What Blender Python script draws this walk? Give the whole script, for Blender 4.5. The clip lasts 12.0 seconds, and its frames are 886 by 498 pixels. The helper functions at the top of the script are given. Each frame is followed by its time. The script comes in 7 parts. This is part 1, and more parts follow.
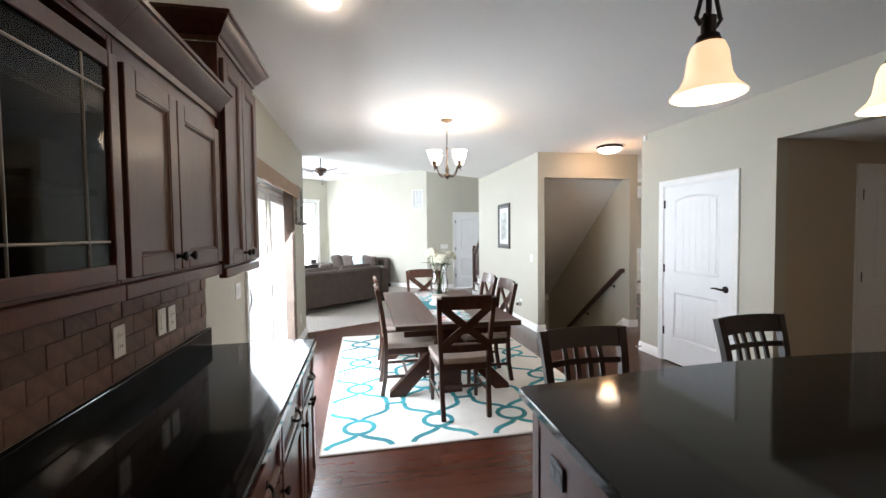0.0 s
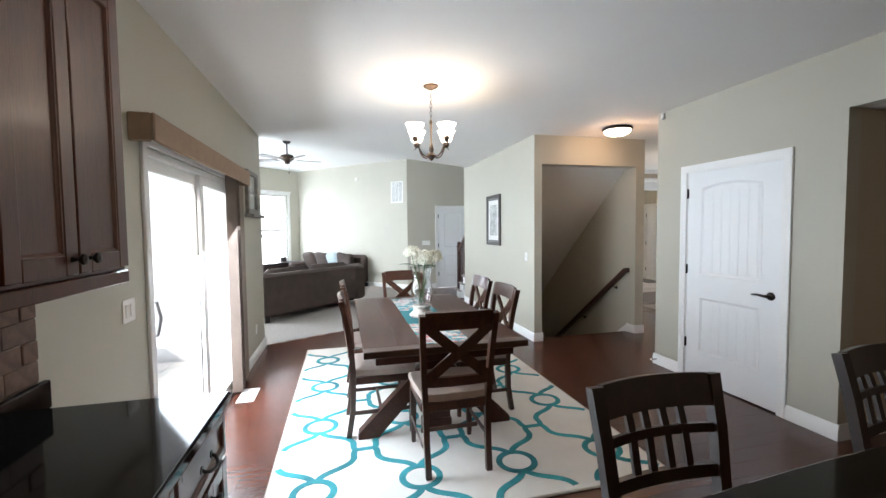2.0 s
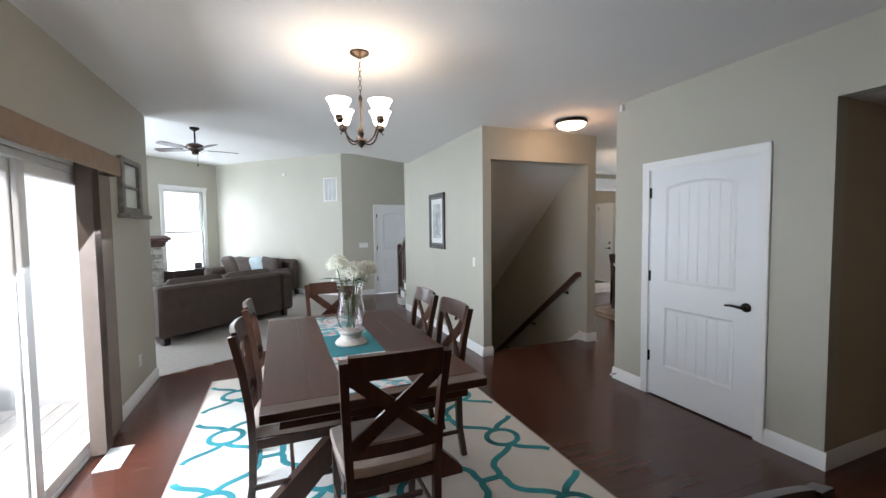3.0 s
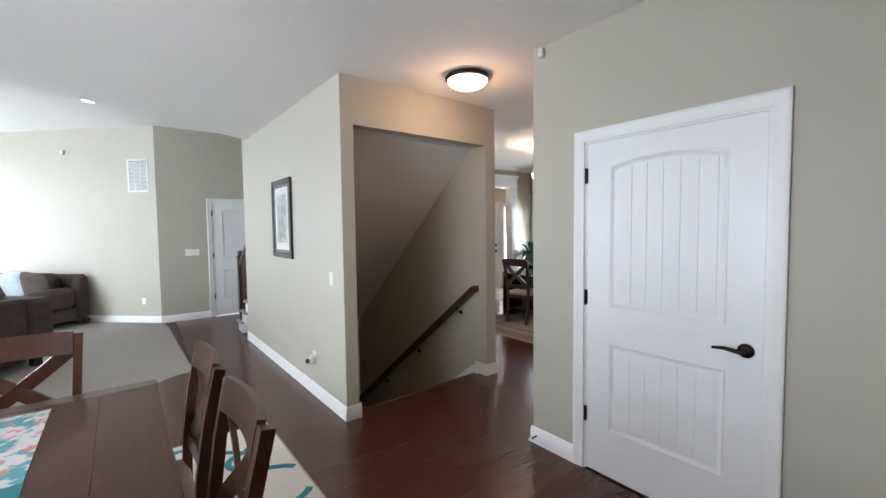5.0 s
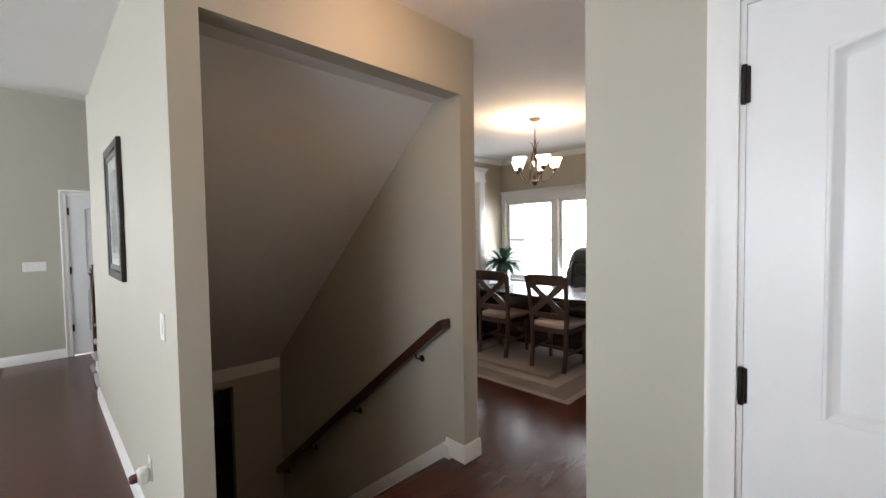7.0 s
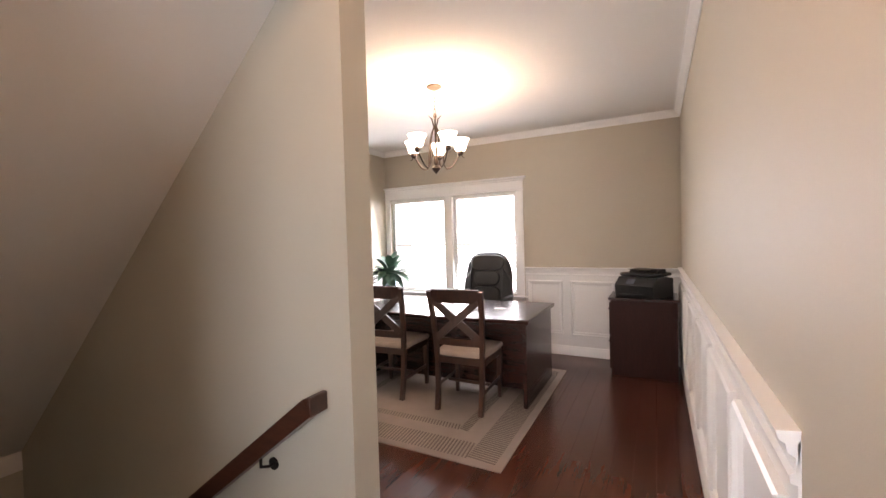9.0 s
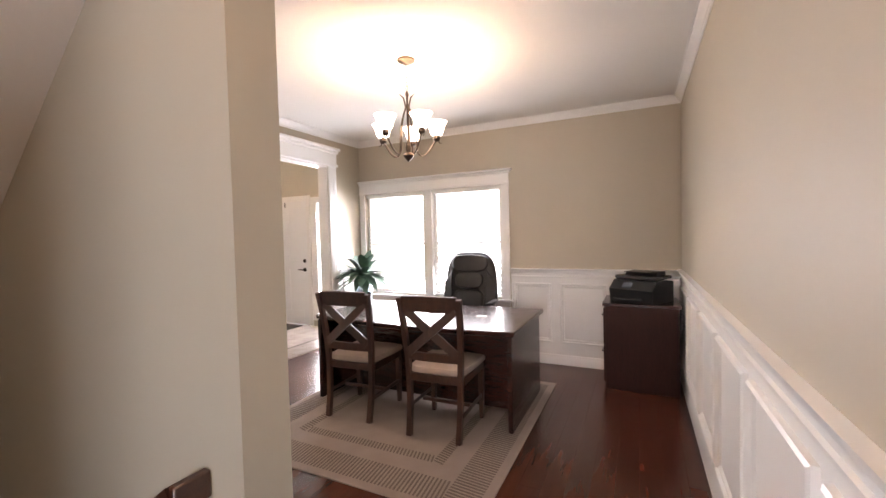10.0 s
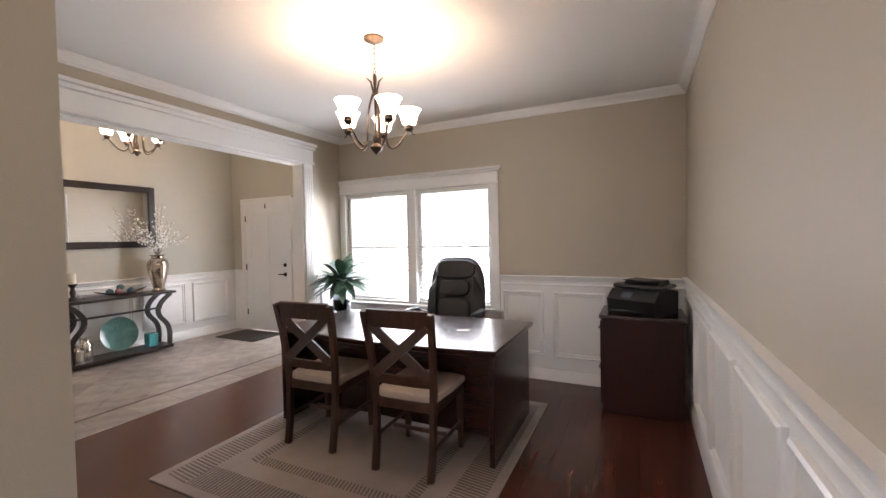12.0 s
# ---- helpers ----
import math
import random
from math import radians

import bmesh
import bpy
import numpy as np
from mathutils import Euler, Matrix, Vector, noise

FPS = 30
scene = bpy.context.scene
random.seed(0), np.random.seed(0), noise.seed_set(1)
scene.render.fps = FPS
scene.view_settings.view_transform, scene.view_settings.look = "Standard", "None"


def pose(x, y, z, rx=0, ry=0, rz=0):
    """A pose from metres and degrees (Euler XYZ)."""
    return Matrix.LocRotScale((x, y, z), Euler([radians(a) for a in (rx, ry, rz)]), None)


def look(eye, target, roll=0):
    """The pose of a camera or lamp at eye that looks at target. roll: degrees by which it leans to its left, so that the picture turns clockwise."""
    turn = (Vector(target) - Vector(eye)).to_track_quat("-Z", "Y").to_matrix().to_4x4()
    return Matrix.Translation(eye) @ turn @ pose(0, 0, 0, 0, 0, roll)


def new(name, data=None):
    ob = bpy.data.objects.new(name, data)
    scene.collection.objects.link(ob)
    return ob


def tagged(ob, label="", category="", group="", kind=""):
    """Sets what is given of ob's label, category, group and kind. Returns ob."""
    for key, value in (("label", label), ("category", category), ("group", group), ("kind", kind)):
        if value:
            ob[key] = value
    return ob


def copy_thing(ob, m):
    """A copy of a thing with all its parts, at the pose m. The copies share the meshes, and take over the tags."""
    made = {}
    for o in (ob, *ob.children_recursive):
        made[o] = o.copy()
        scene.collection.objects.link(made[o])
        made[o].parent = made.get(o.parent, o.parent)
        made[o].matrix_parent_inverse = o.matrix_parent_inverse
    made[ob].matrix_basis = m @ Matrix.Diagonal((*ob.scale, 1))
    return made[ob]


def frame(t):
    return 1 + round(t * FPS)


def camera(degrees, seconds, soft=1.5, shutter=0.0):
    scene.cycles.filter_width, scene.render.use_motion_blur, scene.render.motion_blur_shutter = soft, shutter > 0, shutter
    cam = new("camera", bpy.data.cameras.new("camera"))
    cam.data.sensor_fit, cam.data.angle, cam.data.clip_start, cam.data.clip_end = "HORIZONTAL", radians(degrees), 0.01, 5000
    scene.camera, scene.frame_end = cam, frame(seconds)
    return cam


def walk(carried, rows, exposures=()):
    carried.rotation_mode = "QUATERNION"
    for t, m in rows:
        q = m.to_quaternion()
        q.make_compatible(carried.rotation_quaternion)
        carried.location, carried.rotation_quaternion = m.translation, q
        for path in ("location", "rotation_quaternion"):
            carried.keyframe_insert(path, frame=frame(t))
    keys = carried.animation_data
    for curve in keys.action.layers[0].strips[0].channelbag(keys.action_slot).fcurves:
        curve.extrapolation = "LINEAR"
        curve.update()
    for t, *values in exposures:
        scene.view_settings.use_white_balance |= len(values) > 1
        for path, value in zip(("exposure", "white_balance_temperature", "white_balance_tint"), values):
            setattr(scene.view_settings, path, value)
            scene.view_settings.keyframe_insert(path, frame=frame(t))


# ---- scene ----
cam = camera(94.8, 12.0)
PATH = [
    (0, (0.207, 0.052, 1.541), (0.593, 2.013, 1.463), -0.6),
    (0.5, (0.197, 0.148, 1.52), (0.589, 2.108, 1.438), -0.6),
    (1, (0.248, 0.324, 1.51), (0.649, 2.282, 1.421), -0.6),
    (1.5, (0.303, 0.591, 1.53), (0.725, 2.544, 1.433), -0.7),
    (2, (0.353, 0.892, 1.529), (0.829, 2.832, 1.429), -0.6),
    (2.5, (0.436, 1.207, 1.546), (1.059, 3.105, 1.44), -0.7),
    (3, (0.563, 1.542, 1.564), (1.311, 3.393, 1.458), -0.7),
    (3.5, (0.676, 1.897, 1.546), (1.607, 3.664, 1.438), -0.6),
    (5.5, (1.751, 3.15, 1.542), (3.023, 4.69, 1.441), -0.7),
    (6, (2.015, 3.457, 1.547), (3.303, 4.984, 1.447), -0.6),
    (6.5, (2.25, 3.79, 1.549), (3.565, 5.295, 1.453), -0.6),
    (7, (2.468, 4.092, 1.496), (3.874, 5.51, 1.42), -0.9),
    (7.5, (2.643, 4.39, 1.478), (4.19, 5.658, 1.412), -0.8),
    (9.5, (3.571, 5.022, 1.451), (5.363, 5.907, 1.392), -1.6),
    (10, (3.791, 5.07, 1.457), (5.591, 5.939, 1.391), -1.4),
    (10.5, (3.955, 5.08, 1.463), (5.759, 5.941, 1.394), -1.5),
    (11, (4.069, 5.091, 1.462), (5.873, 5.951, 1.395), -1.5),
    (11.5, (4.145, 5.083, 1.46), (5.948, 5.947, 1.402), -1.4),
    (12, (4.214, 5.078, 1.461), (6.014, 5.946, 1.408), -1.2),
]
walk(cam, [(t, look(eye, target, roll)) for t, eye, target, roll in PATH],
     [(0, 0.27, 6500, 15), (1.5, 0.12, 6450, 14), (2.5, -0.32, 6300, 14), (3.0, -0.53, 6300, 15), (3.5, -0.24, 6350, 15), (5.5, -0.22, 6400, 17), (6.5, -0.32, 6550, 17), (7.5, -0.08, 7000, 20), (9.5, 0.62, 7200, 28), (10.5, 0.31, 7100, 27), (12, -0.03, 6750, 23)])

# world and daylight
world = bpy.data.worlds.new("sky")
scene.world = world
world.use_nodes = True
wt = world.node_tree
sky = wt.nodes.new("ShaderNodeTexSky")
sky.sky_type, sky.sun_disc = "NISHITA", False
sky.sun_elevation, sky.sun_rotation = radians(43), radians(204)
wt.links.new(sky.outputs[0], wt.nodes["Background"].inputs[0])
wt.nodes["Background"].inputs[1].default_value = 0.15
sun = new("sun", bpy.data.lights.new("sun", "SUN"))
sun.data.energy, sun.data.angle, sun.data.color = 5.0, radians(2), (1, 0.95, 0.88)
sun.matrix_world = look((-8, -8, 13), (-2.5, 4.6, 0))
scene.view_settings.exposure = 0.0


def area_lamp(name, eye, target, w, h, watts, color):
    ob = new(name, bpy.data.lights.new(name, "AREA"))
    ob.data.shape, ob.data.size, ob.data.size_y = "RECTANGLE", w, h
    ob.data.energy, ob.data.color = watts, color
    ob.matrix_world = look(eye, target)
    return ob


def bulb(name, at, watts, color=(1.0, 0.73, 0.46), r=0.05):
    ob = new(name, bpy.data.lights.new(name, "POINT"))
    ob.data.energy, ob.data.color, ob.data.shadow_soft_size = watts, color, r
    ob.location = at
    return ob


DAY = (0.80, 0.92, 1.0)
area_lamp("daylight_slider", (-0.84, 4.45, 1.15), (1.2, 4.45, -0.1), 1.75, 1.8, 185, DAY)
area_lamp("daylight_living", (-1.60, 13.36, 1.55), (0.9, 10.86, 1.2), 0.9, 1.9, 95, DAY)
area_lamp("daylight_living_side", (-3.95, 8.7, 1.5), (0.2, 10.4, 1.0), 2.2, 1.9, 420, DAY)
area_lamp("daylight_office", (8.30, 7.48, 1.35), (5, 7.2, 0.7), 1.9, 1.3, 48, DAY)
area_lamp("daylight_foyer", (8.95, 9.7, 1.2), (6, 9.9, 1.0), 0.3, 1.9, 75, DAY)


# ---- materials ----
def nodes_of(name):
    m = bpy.data.materials.new(name)
    m.use_nodes = True
    return m, m.node_tree.nodes, m.node_tree.links, m.node_tree.nodes["Principled BSDF"]


def mixed(n, l, fac, a, b):
    mx = n.new("ShaderNodeMix")
    mx.data_type = "RGBA"
    for sock, v in ((mx.inputs[0], fac), (mx.inputs[6], a), (mx.inputs[7], b)):
        if isinstance(v, (float, int)):
            sock.default_value = v
        elif isinstance(v, tuple):
            sock.default_value = (*v, 1) if len(v) == 3 else v
        else:
            l.new(v, sock)
    return mx.outputs[2]


def noise_of(n, l, scale, detail=4, stretch=None, rough=0.5):
    co = n.new("ShaderNodeTexCoord").outputs["Object"]
    if stretch:
        mp = n.new("ShaderNodeMapping")
        mp.inputs["Scale"].default_value = stretch
        l.new(co, mp.inputs[0])
        co = mp.outputs[0]
    t = n.new("ShaderNodeTexNoise")
    t.inputs["Scale"].default_value, t.inputs["Detail"].default_value, t.inputs["Roughness"].default_value = scale, detail, rough
    l.new(co, t.inputs["Vector"])
    return t.outputs[0]


def ramp(n, l, fac, lo, hi):
    r = n.new("ShaderNodeMapRange")
    r.inputs[1].default_value, r.inputs[2].default_value = lo, hi
    l.new(fac, r.inputs[0])
    return r.outputs[0]


def bumped(n, l, b, h, dist, strength=0.4):
    bp = n.new("ShaderNodeBump")
    bp.inputs["Strength"].default_value, bp.inputs["Distance"].default_value = strength, dist
    l.new(h, bp.inputs["Height"])
    l.new(bp.outputs[0], b.inputs["Normal"])


def plain(name, color, rough=0.5, metal=0.0, var=0.06, scale=6.0, grain=180.0, bump=0.0005, coat=0.0):
    """Paint, cloth, metal: two scales of variation and a fine relief."""
    m, n, l, b = nodes_of(name)
    big, fine = noise_of(n, l, scale, 3), noise_of(n, l, grain, 2)
    dark = tuple(c * (1 - var) for c in color)
    lite = tuple(min(1, c * (1 + var)) for c in color)
    l.new(mixed(n, l, ramp(n, l, big, 0.3, 0.7), dark, lite), b.inputs["Base Color"])
    rr = n.new("ShaderNodeMapRange")
    rr.inputs[3].default_value, rr.inputs[4].default_value = max(0.02, rough - 0.06), min(1, rough + 0.06)
    l.new(big, rr.inputs[0])
    l.new(rr.outputs[0], b.inputs["Roughness"])
    b.inputs["Metallic"].default_value = metal
    b.inputs["Coat Weight"].default_value = coat
    b.inputs["Coat Roughness"].default_value = 0.12
    if bump:
        bumped(n, l, b, fine, bump)
    return m


def wood(name, dark, lite, rough=0.35, stretch=(1, 12, 12), scale=3.0, coat=0.0, vary=0.0, bump=0.0004, fleck=0.35):
    """Stained wood with its grain along local x (or along the axis with the least stretch)."""
    m, n, l, b = nodes_of(name)
    g = noise_of(n, l, scale, 6, stretch, 0.6)
    fine = noise_of(n, l, scale * 6, 3, stretch, 0.6)
    base = mixed(n, l, ramp(n, l, g, 0.3, 0.72), dark, lite)
    base = mixed(n, l, fleck, base, mixed(n, l, ramp(n, l, fine, 0.35, 0.65), tuple(c * 0.6 for c in dark), lite))
    if vary:
        oi = n.new("ShaderNodeObjectInfo").outputs["Random"]
        geo = n.new("ShaderNodeNewGeometry").outputs["Random Per Island"]
        ad = n.new("ShaderNodeMath")
        ad.operation = "ADD"
        l.new(oi, ad.inputs[0]), l.new(geo, ad.inputs[1])
        fr = n.new("ShaderNodeMath")
        fr.operation = "FRACT"
        l.new(ad.outputs[0], fr.inputs[0])
        hsv = n.new("ShaderNodeHueSaturation")
        vr = n.new("ShaderNodeMapRange")
        vr.inputs[3].default_value, vr.inputs[4].default_value = 1 - vary, 1 + vary
        l.new(fr.outputs[0], vr.inputs[0])
        l.new(vr.outputs[0], hsv.inputs["Value"])
        l.new(base, hsv.inputs["Color"])
        base = hsv.outputs[0]
    l.new(base, b.inputs["Base Color"])
    b.inputs["Roughness"].default_value = rough
    b.inputs["Coat Weight"].default_value, b.inputs["Coat Roughness"].default_value = coat, 0.15
    bumped(n, l, b, fine, bump)
    return m


def glass(name, color=(1, 1, 1), rough=0.0):
    m, n, l, b = nodes_of(name)
    b.inputs["Base Color"].default_value = (*color, 1)
    b.inputs["Transmission Weight"].default_value, b.inputs["Roughness"].default_value, b.inputs["IOR"].default_value = 1, rough, 1.45
    return m


def thin_pane(name, tint=(1, 1, 1), gloss=0.08):
    """Window glass: clear, with a weak mirror on it."""
    m, n, l, b = nodes_of(name)
    tr, gl, mx = n.new("ShaderNodeBsdfTransparent"), n.new("ShaderNodeBsdfGlossy"), n.new("ShaderNodeMixShader")
    tr.inputs[0].default_value, gl.inputs["Roughness"].default_value = (*tint, 1), 0.02
    lw, pw, ad = n.new("ShaderNodeLayerWeight"), n.new("ShaderNodeMath"), n.new("ShaderNodeMath")
    pw.operation, ad.operation = "POWER", "MULTIPLY_ADD"
    pw.inputs[1].default_value, ad.inputs[1].default_value, ad.inputs[2].default_value = 4.0, 5.0 * gloss, gloss * 0.35
    l.new(lw.outputs["Facing"], pw.inputs[0]), l.new(pw.outputs[0], ad.inputs[0])
    l.new(ad.outputs[0], mx.inputs[0]), l.new(tr.outputs[0], mx.inputs[1]), l.new(gl.outputs[0], mx.inputs[2])
    l.new(mx.outputs[0], n["Material Output"].inputs[0])
    return m


def glowing(name, color, strength, base=(0.9, 0.87, 0.8)):
    m, n, l, b = nodes_of(name)
    b.inputs["Base Color"].default_value, b.inputs["Roughness"].default_value = (*base, 1), 0.4
    g = noise_of(n, l, 14, 3)
    l.new(mixed(n, l, ramp(n, l, g, 0.3, 0.7), tuple(c * 0.85 for c in color), color), b.inputs["Emission Color"])
    b.inputs["Emission Strength"].default_value = strength
    return m


M_WALL = plain("wall_paint_greige", (0.455, 0.435, 0.365), 0.55, var=0.03, scale=1.2, grain=260, bump=0.0008)
# wall paint tinted tan in place of warm light in the side passage
M_WALL_WARM = plain("wall_paint_warm_lit", (0.47, 0.39, 0.29), 0.55, var=0.03, scale=1.2, grain=260, bump=0.0008)
# wall paint warmed to imitate the chandelier's light on the office walls
M_WALL_LAMPLIT = plain("wall_paint_lamplit", (0.468, 0.418, 0.332), 0.55, var=0.03, scale=1.2, grain=260, bump=0.0008)
M_CEIL = plain("ceiling_paint", (0.78, 0.77, 0.75), 0.8, var=0.02, scale=1.0, grain=220, bump=0.001)
M_TRIM = plain("trim_paint_white", (0.80, 0.80, 0.79), 0.32, var=0.02, scale=3, bump=0.0002)
M_DOOR = plain("door_paint_white", (0.80, 0.81, 0.82), 0.35, var=0.02, scale=3, grain=90, bump=0.0003)
M_CAB = wood("cabinet_wood", (0.060, 0.0175, 0.009), (0.105, 0.032, 0.016), 0.34, (10, 10, 1), 3.0, coat=0.10)
M_CAB.node_tree.nodes["Principled BSDF"].inputs["Specular IOR Level"].default_value = 0.4
M_TABLE = wood("table_wood", (0.044, 0.015, 0.009), (0.080, 0.028, 0.016), 0.36, (12, 1, 12), 3.0)
M_TABLE.node_tree.nodes["Principled BSDF"].inputs["Specular IOR Level"].default_value = 0.3
M_CHAIR = wood("chair_wood", (0.035, 0.014, 0.008), (0.080, 0.032, 0.018), 0.35, (12, 12, 1.5), 3.0, coat=0.2)
M_BAR = wood("bar_chair_wood", (0.009, 0.005, 0.004), (0.020, 0.010, 0.007), 0.38, (12, 12, 1.5), 3.0, coat=0.08)
M_DESK = wood("desk_wood", (0.030, 0.010, 0.008), (0.048, 0.016, 0.012), 0.25, (12, 1, 12), 3.0, coat=0.3)
M_FILE = wood("file_cabinet_wood", (0.028, 0.008, 0.006), (0.042, 0.012, 0.009), 0.5, (8, 8, 1), 3.0)
M_FILE.node_tree.nodes["Principled BSDF"].inputs["Specular IOR Level"].default_value = 0.25
M_RAIL = wood("rail_wood", (0.035, 0.012, 0.008), (0.07, 0.026, 0.015), 0.3, (12, 1.5, 12), 3.0, coat=0.3)
M_FLOOR = wood("floor_wood", (0.060, 0.0175, 0.0100), (0.084, 0.0255, 0.0150), 0.25, (1.0, 10, 10), 1.8, coat=0.06, vary=0.12, bump=0.00005, fleck=0.10)
M_GRANITE = plain("black_granite", (0.006, 0.006, 0.006), 0.07, var=0.6, scale=120, bump=0)
M_GRANITE.node_tree.nodes["Principled BSDF"].inputs["Specular IOR Level"].default_value = 0.15
M_CUSHION = plain("beige_upholstery", (0.42, 0.34, 0.29), 0.9, var=0.06, scale=9, grain=420, bump=0.0012)
M_METAL = plain("oiled_bronze", (0.022, 0.017, 0.015), 0.40, 0.8, var=0.3, scale=20, bump=0.0002)
M_BRONZE = plain("antique_bronze", (0.085, 0.062, 0.048), 0.34, 0.9, var=0.35, scale=24, bump=0.0002)
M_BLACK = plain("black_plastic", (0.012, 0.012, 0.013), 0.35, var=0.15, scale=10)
M_WHITE = plain("white_plastic", (0.78, 0.78, 0.76), 0.4, var=0.02)
M_SHADE = glowing("lit_shade_glass", (1.0, 0.84, 0.64), 12.0)
M_SHADE2 = glowing("lit_amber_shade_glass", (1.0, 0.66, 0.38), 0.9, (0.9, 0.80, 0.68))


def slat_mat():
    m, n, l, b = nodes_of("white_blind_slat")
    b.inputs["Base Color"].default_value, b.inputs["Roughness"].default_value = (0.82, 0.82, 0.80, 1), 0.45
    t, mx = n.new("ShaderNodeBsdfTranslucent"), n.new("ShaderNodeMixShader")
    t.inputs[0].default_value, mx.inputs[0].default_value = (0.92, 0.92, 0.90, 1), 0.7
    l.new(b.outputs[0], mx.inputs[1]), l.new(t.outputs[0], mx.inputs[2]), l.new(mx.outputs[0], n["Material Output"].inputs[0])
    return m


M_SLAT = slat_mat()
M_GLASS = glass("clear_glass")
M_PANE = thin_pane("window_pane")


# ---- mesh helpers ----
class G:
    """Collects vertices and faces of one mesh."""

    def __init__(self):
        self.v, self.f = [], []

    def add(self, vs, fs, m=None):
        k = len(self.v)
        self.v += [tuple(m @ Vector(p)) if m else tuple(p) for p in vs]
        self.f += [tuple(k + i for i in f) for f in fs]
        return self

    def box(self, x0, y0, z0, x1, y1, z1, c=0.0, m=None):
        """A box, its edges cut back by c."""
        x0, x1, y0, y1, z0, z1 = min(x0, x1), max(x0, x1), min(y0, y1), max(y0, y1), min(z0, z1), max(z0, z1)
        c = min(c, 0.45 * min(x1 - x0, y1 - y0, z1 - z0))
        if c <= 0:
            vs = [(x, y, z) for z in (z0, z1) for y in (y0, y1) for x in (x0, x1)]
            return self.add(vs, [(0, 2, 3, 1), (4, 5, 7, 6), (0, 1, 5, 4), (2, 6, 7, 3), (0, 4, 6, 2), (1, 3, 7, 5)], m)
        vs, at = [], {}
        for i, x in enumerate((x0, x1)):
            for j, y in enumerate((y0, y1)):
                for k, z in enumerate((z0, z1)):
                    sx, sy, sz = (c if i == 0 else -c), (c if j == 0 else -c), (c if k == 0 else -c)
                    for ax, p in enumerate(((x, y + sy, z + sz), (x + sx, y, z + sz), (x + sx, y + sy, z))):
                        at[i, j, k, ax] = len(vs)
                        vs.append(p)
        fs = []
        for ax in range(3):
            for s in (0, 1):
                ring = []
                for a, b in ((0, 0), (1, 0), (1, 1), (0, 1)):
                    key = [0, 0, 0]
                    key[ax], key[(ax + 1) % 3], key[(ax + 2) % 3] = s, a, b
                    ring.append(at[(*key, ax)])
                fs.append(tuple(ring if s else ring[::-1]))
        for ax in range(3):
            o1, o2 = (ax + 1) % 3, (ax + 2) % 3
            for a in (0, 1):
                for b in (0, 1):
                    k0, k1 = [0, 0, 0], [0, 0, 0]
                    k0[o1] = k1[o1] = a
                    k0[o2] = k1[o2] = b
                    k1[ax] = 1
                    q = (at[(*k0, o1)], at[(*k1, o1)], at[(*k1, o2)], at[(*k0, o2)])
                    fs.append(q if a != b else q[::-1])
        for i in (0, 1):
            for j in (0, 1):
                for k in (0, 1):
                    q = (at[i, j, k, 0], at[i, j, k, 1], at[i, j, k, 2])
                    fs.append(q if (i + j + k) % 2 else q[::-1])
        return self.add(vs, fs, m)

    def loft(self, rings, closed=True, caps=True, m=None):
        n = len(rings[0])
        vs = [p for r in rings for p in r]
        fs = []
        for i in range(len(rings) - 1):
            for j in range(n if closed else n - 1):
                a, b = i * n + j, i * n + (j + 1) % n
                fs.append((a, b, b + n, a + n))
        if caps and closed:
            fs += [tuple(range(n))[::-1], tuple(range((len(rings) - 1) * n, len(rings) * n))]
        return self.add(vs, fs, m)

    def lathe(self, prof, n=24, at=(0, 0, 0), m=None, caps=False):
        """A profile of (radius, z) turned round z."""
        rings = [[(at[0] + max(r, 0.0004) * math.cos(2 * math.pi * k / n), at[1] + max(r, 0.0004) * math.sin(2 * math.pi * k / n), at[2] + z) for k in range(n)] for r, z in prof]
        return self.loft(rings, True, caps, m)

    def cyl(self, p, q, r, r2=None, n=12):
        return self.tube([p, q], [r, r if r2 is None else r2], n)

    def tube(self, pts, r, n=8):
        pts = [Vector(p) for p in pts]
        rs = r if isinstance(r, (list, tuple)) else [r] * len(pts)
        rings, up = [], None
        for i, p in enumerate(pts):
            d = (pts[min(i + 1, len(pts) - 1)] - pts[max(i - 1, 0)]).normalized()
            if up is None:
                up = d.orthogonal().normalized()
            up = (up - d * up.dot(d)).normalized()
            side = d.cross(up)
            rings.append([tuple(p + rs[i] * (math.cos(2 * math.pi * k / n) * up + math.sin(2 * math.pi * k / n) * side)) for k in range(n)])
        return self.loft(rings, True, True)

    def strip(self, pts, w, h, side=(1, 0, 0), m=None):
        """A bar of width w (along side) and thickness h swept along pts."""
        side, rings = Vector(side), []
        pts = [Vector(p) for p in pts]
        for i, p in enumerate(pts):
            d = (pts[min(i + 1, len(pts) - 1)] - pts[max(i - 1, 0)]).normalized()
            o = d.cross(side).normalized()
            rings.append([tuple(p + side * a * w / 2 + o * b * h / 2) for a, b in ((-1, -1), (1, -1), (1, 1), (-1, 1))])
        return self.loft(rings, True, True, m)

    def prism(self, poly, lo, hi, axis="z", m=None):
        """A polygon pushed from lo to hi along an axis; poly's two numbers are the other axes in order."""
        def put(a, b, t):
            return {"z": (a, b, t), "y": (a, t, b), "x": (t, a, b)}[axis]
        n = len(poly)
        vs = [put(a, b, lo) for a, b in poly] + [put(a, b, hi) for a, b in poly]
        fs = [tuple(range(n))[::-1], tuple(range(n, 2 * n))] + [(i, (i + 1) % n, n + (i + 1) % n, n + i) for i in range(n)]
        return self.add(vs, fs, m)

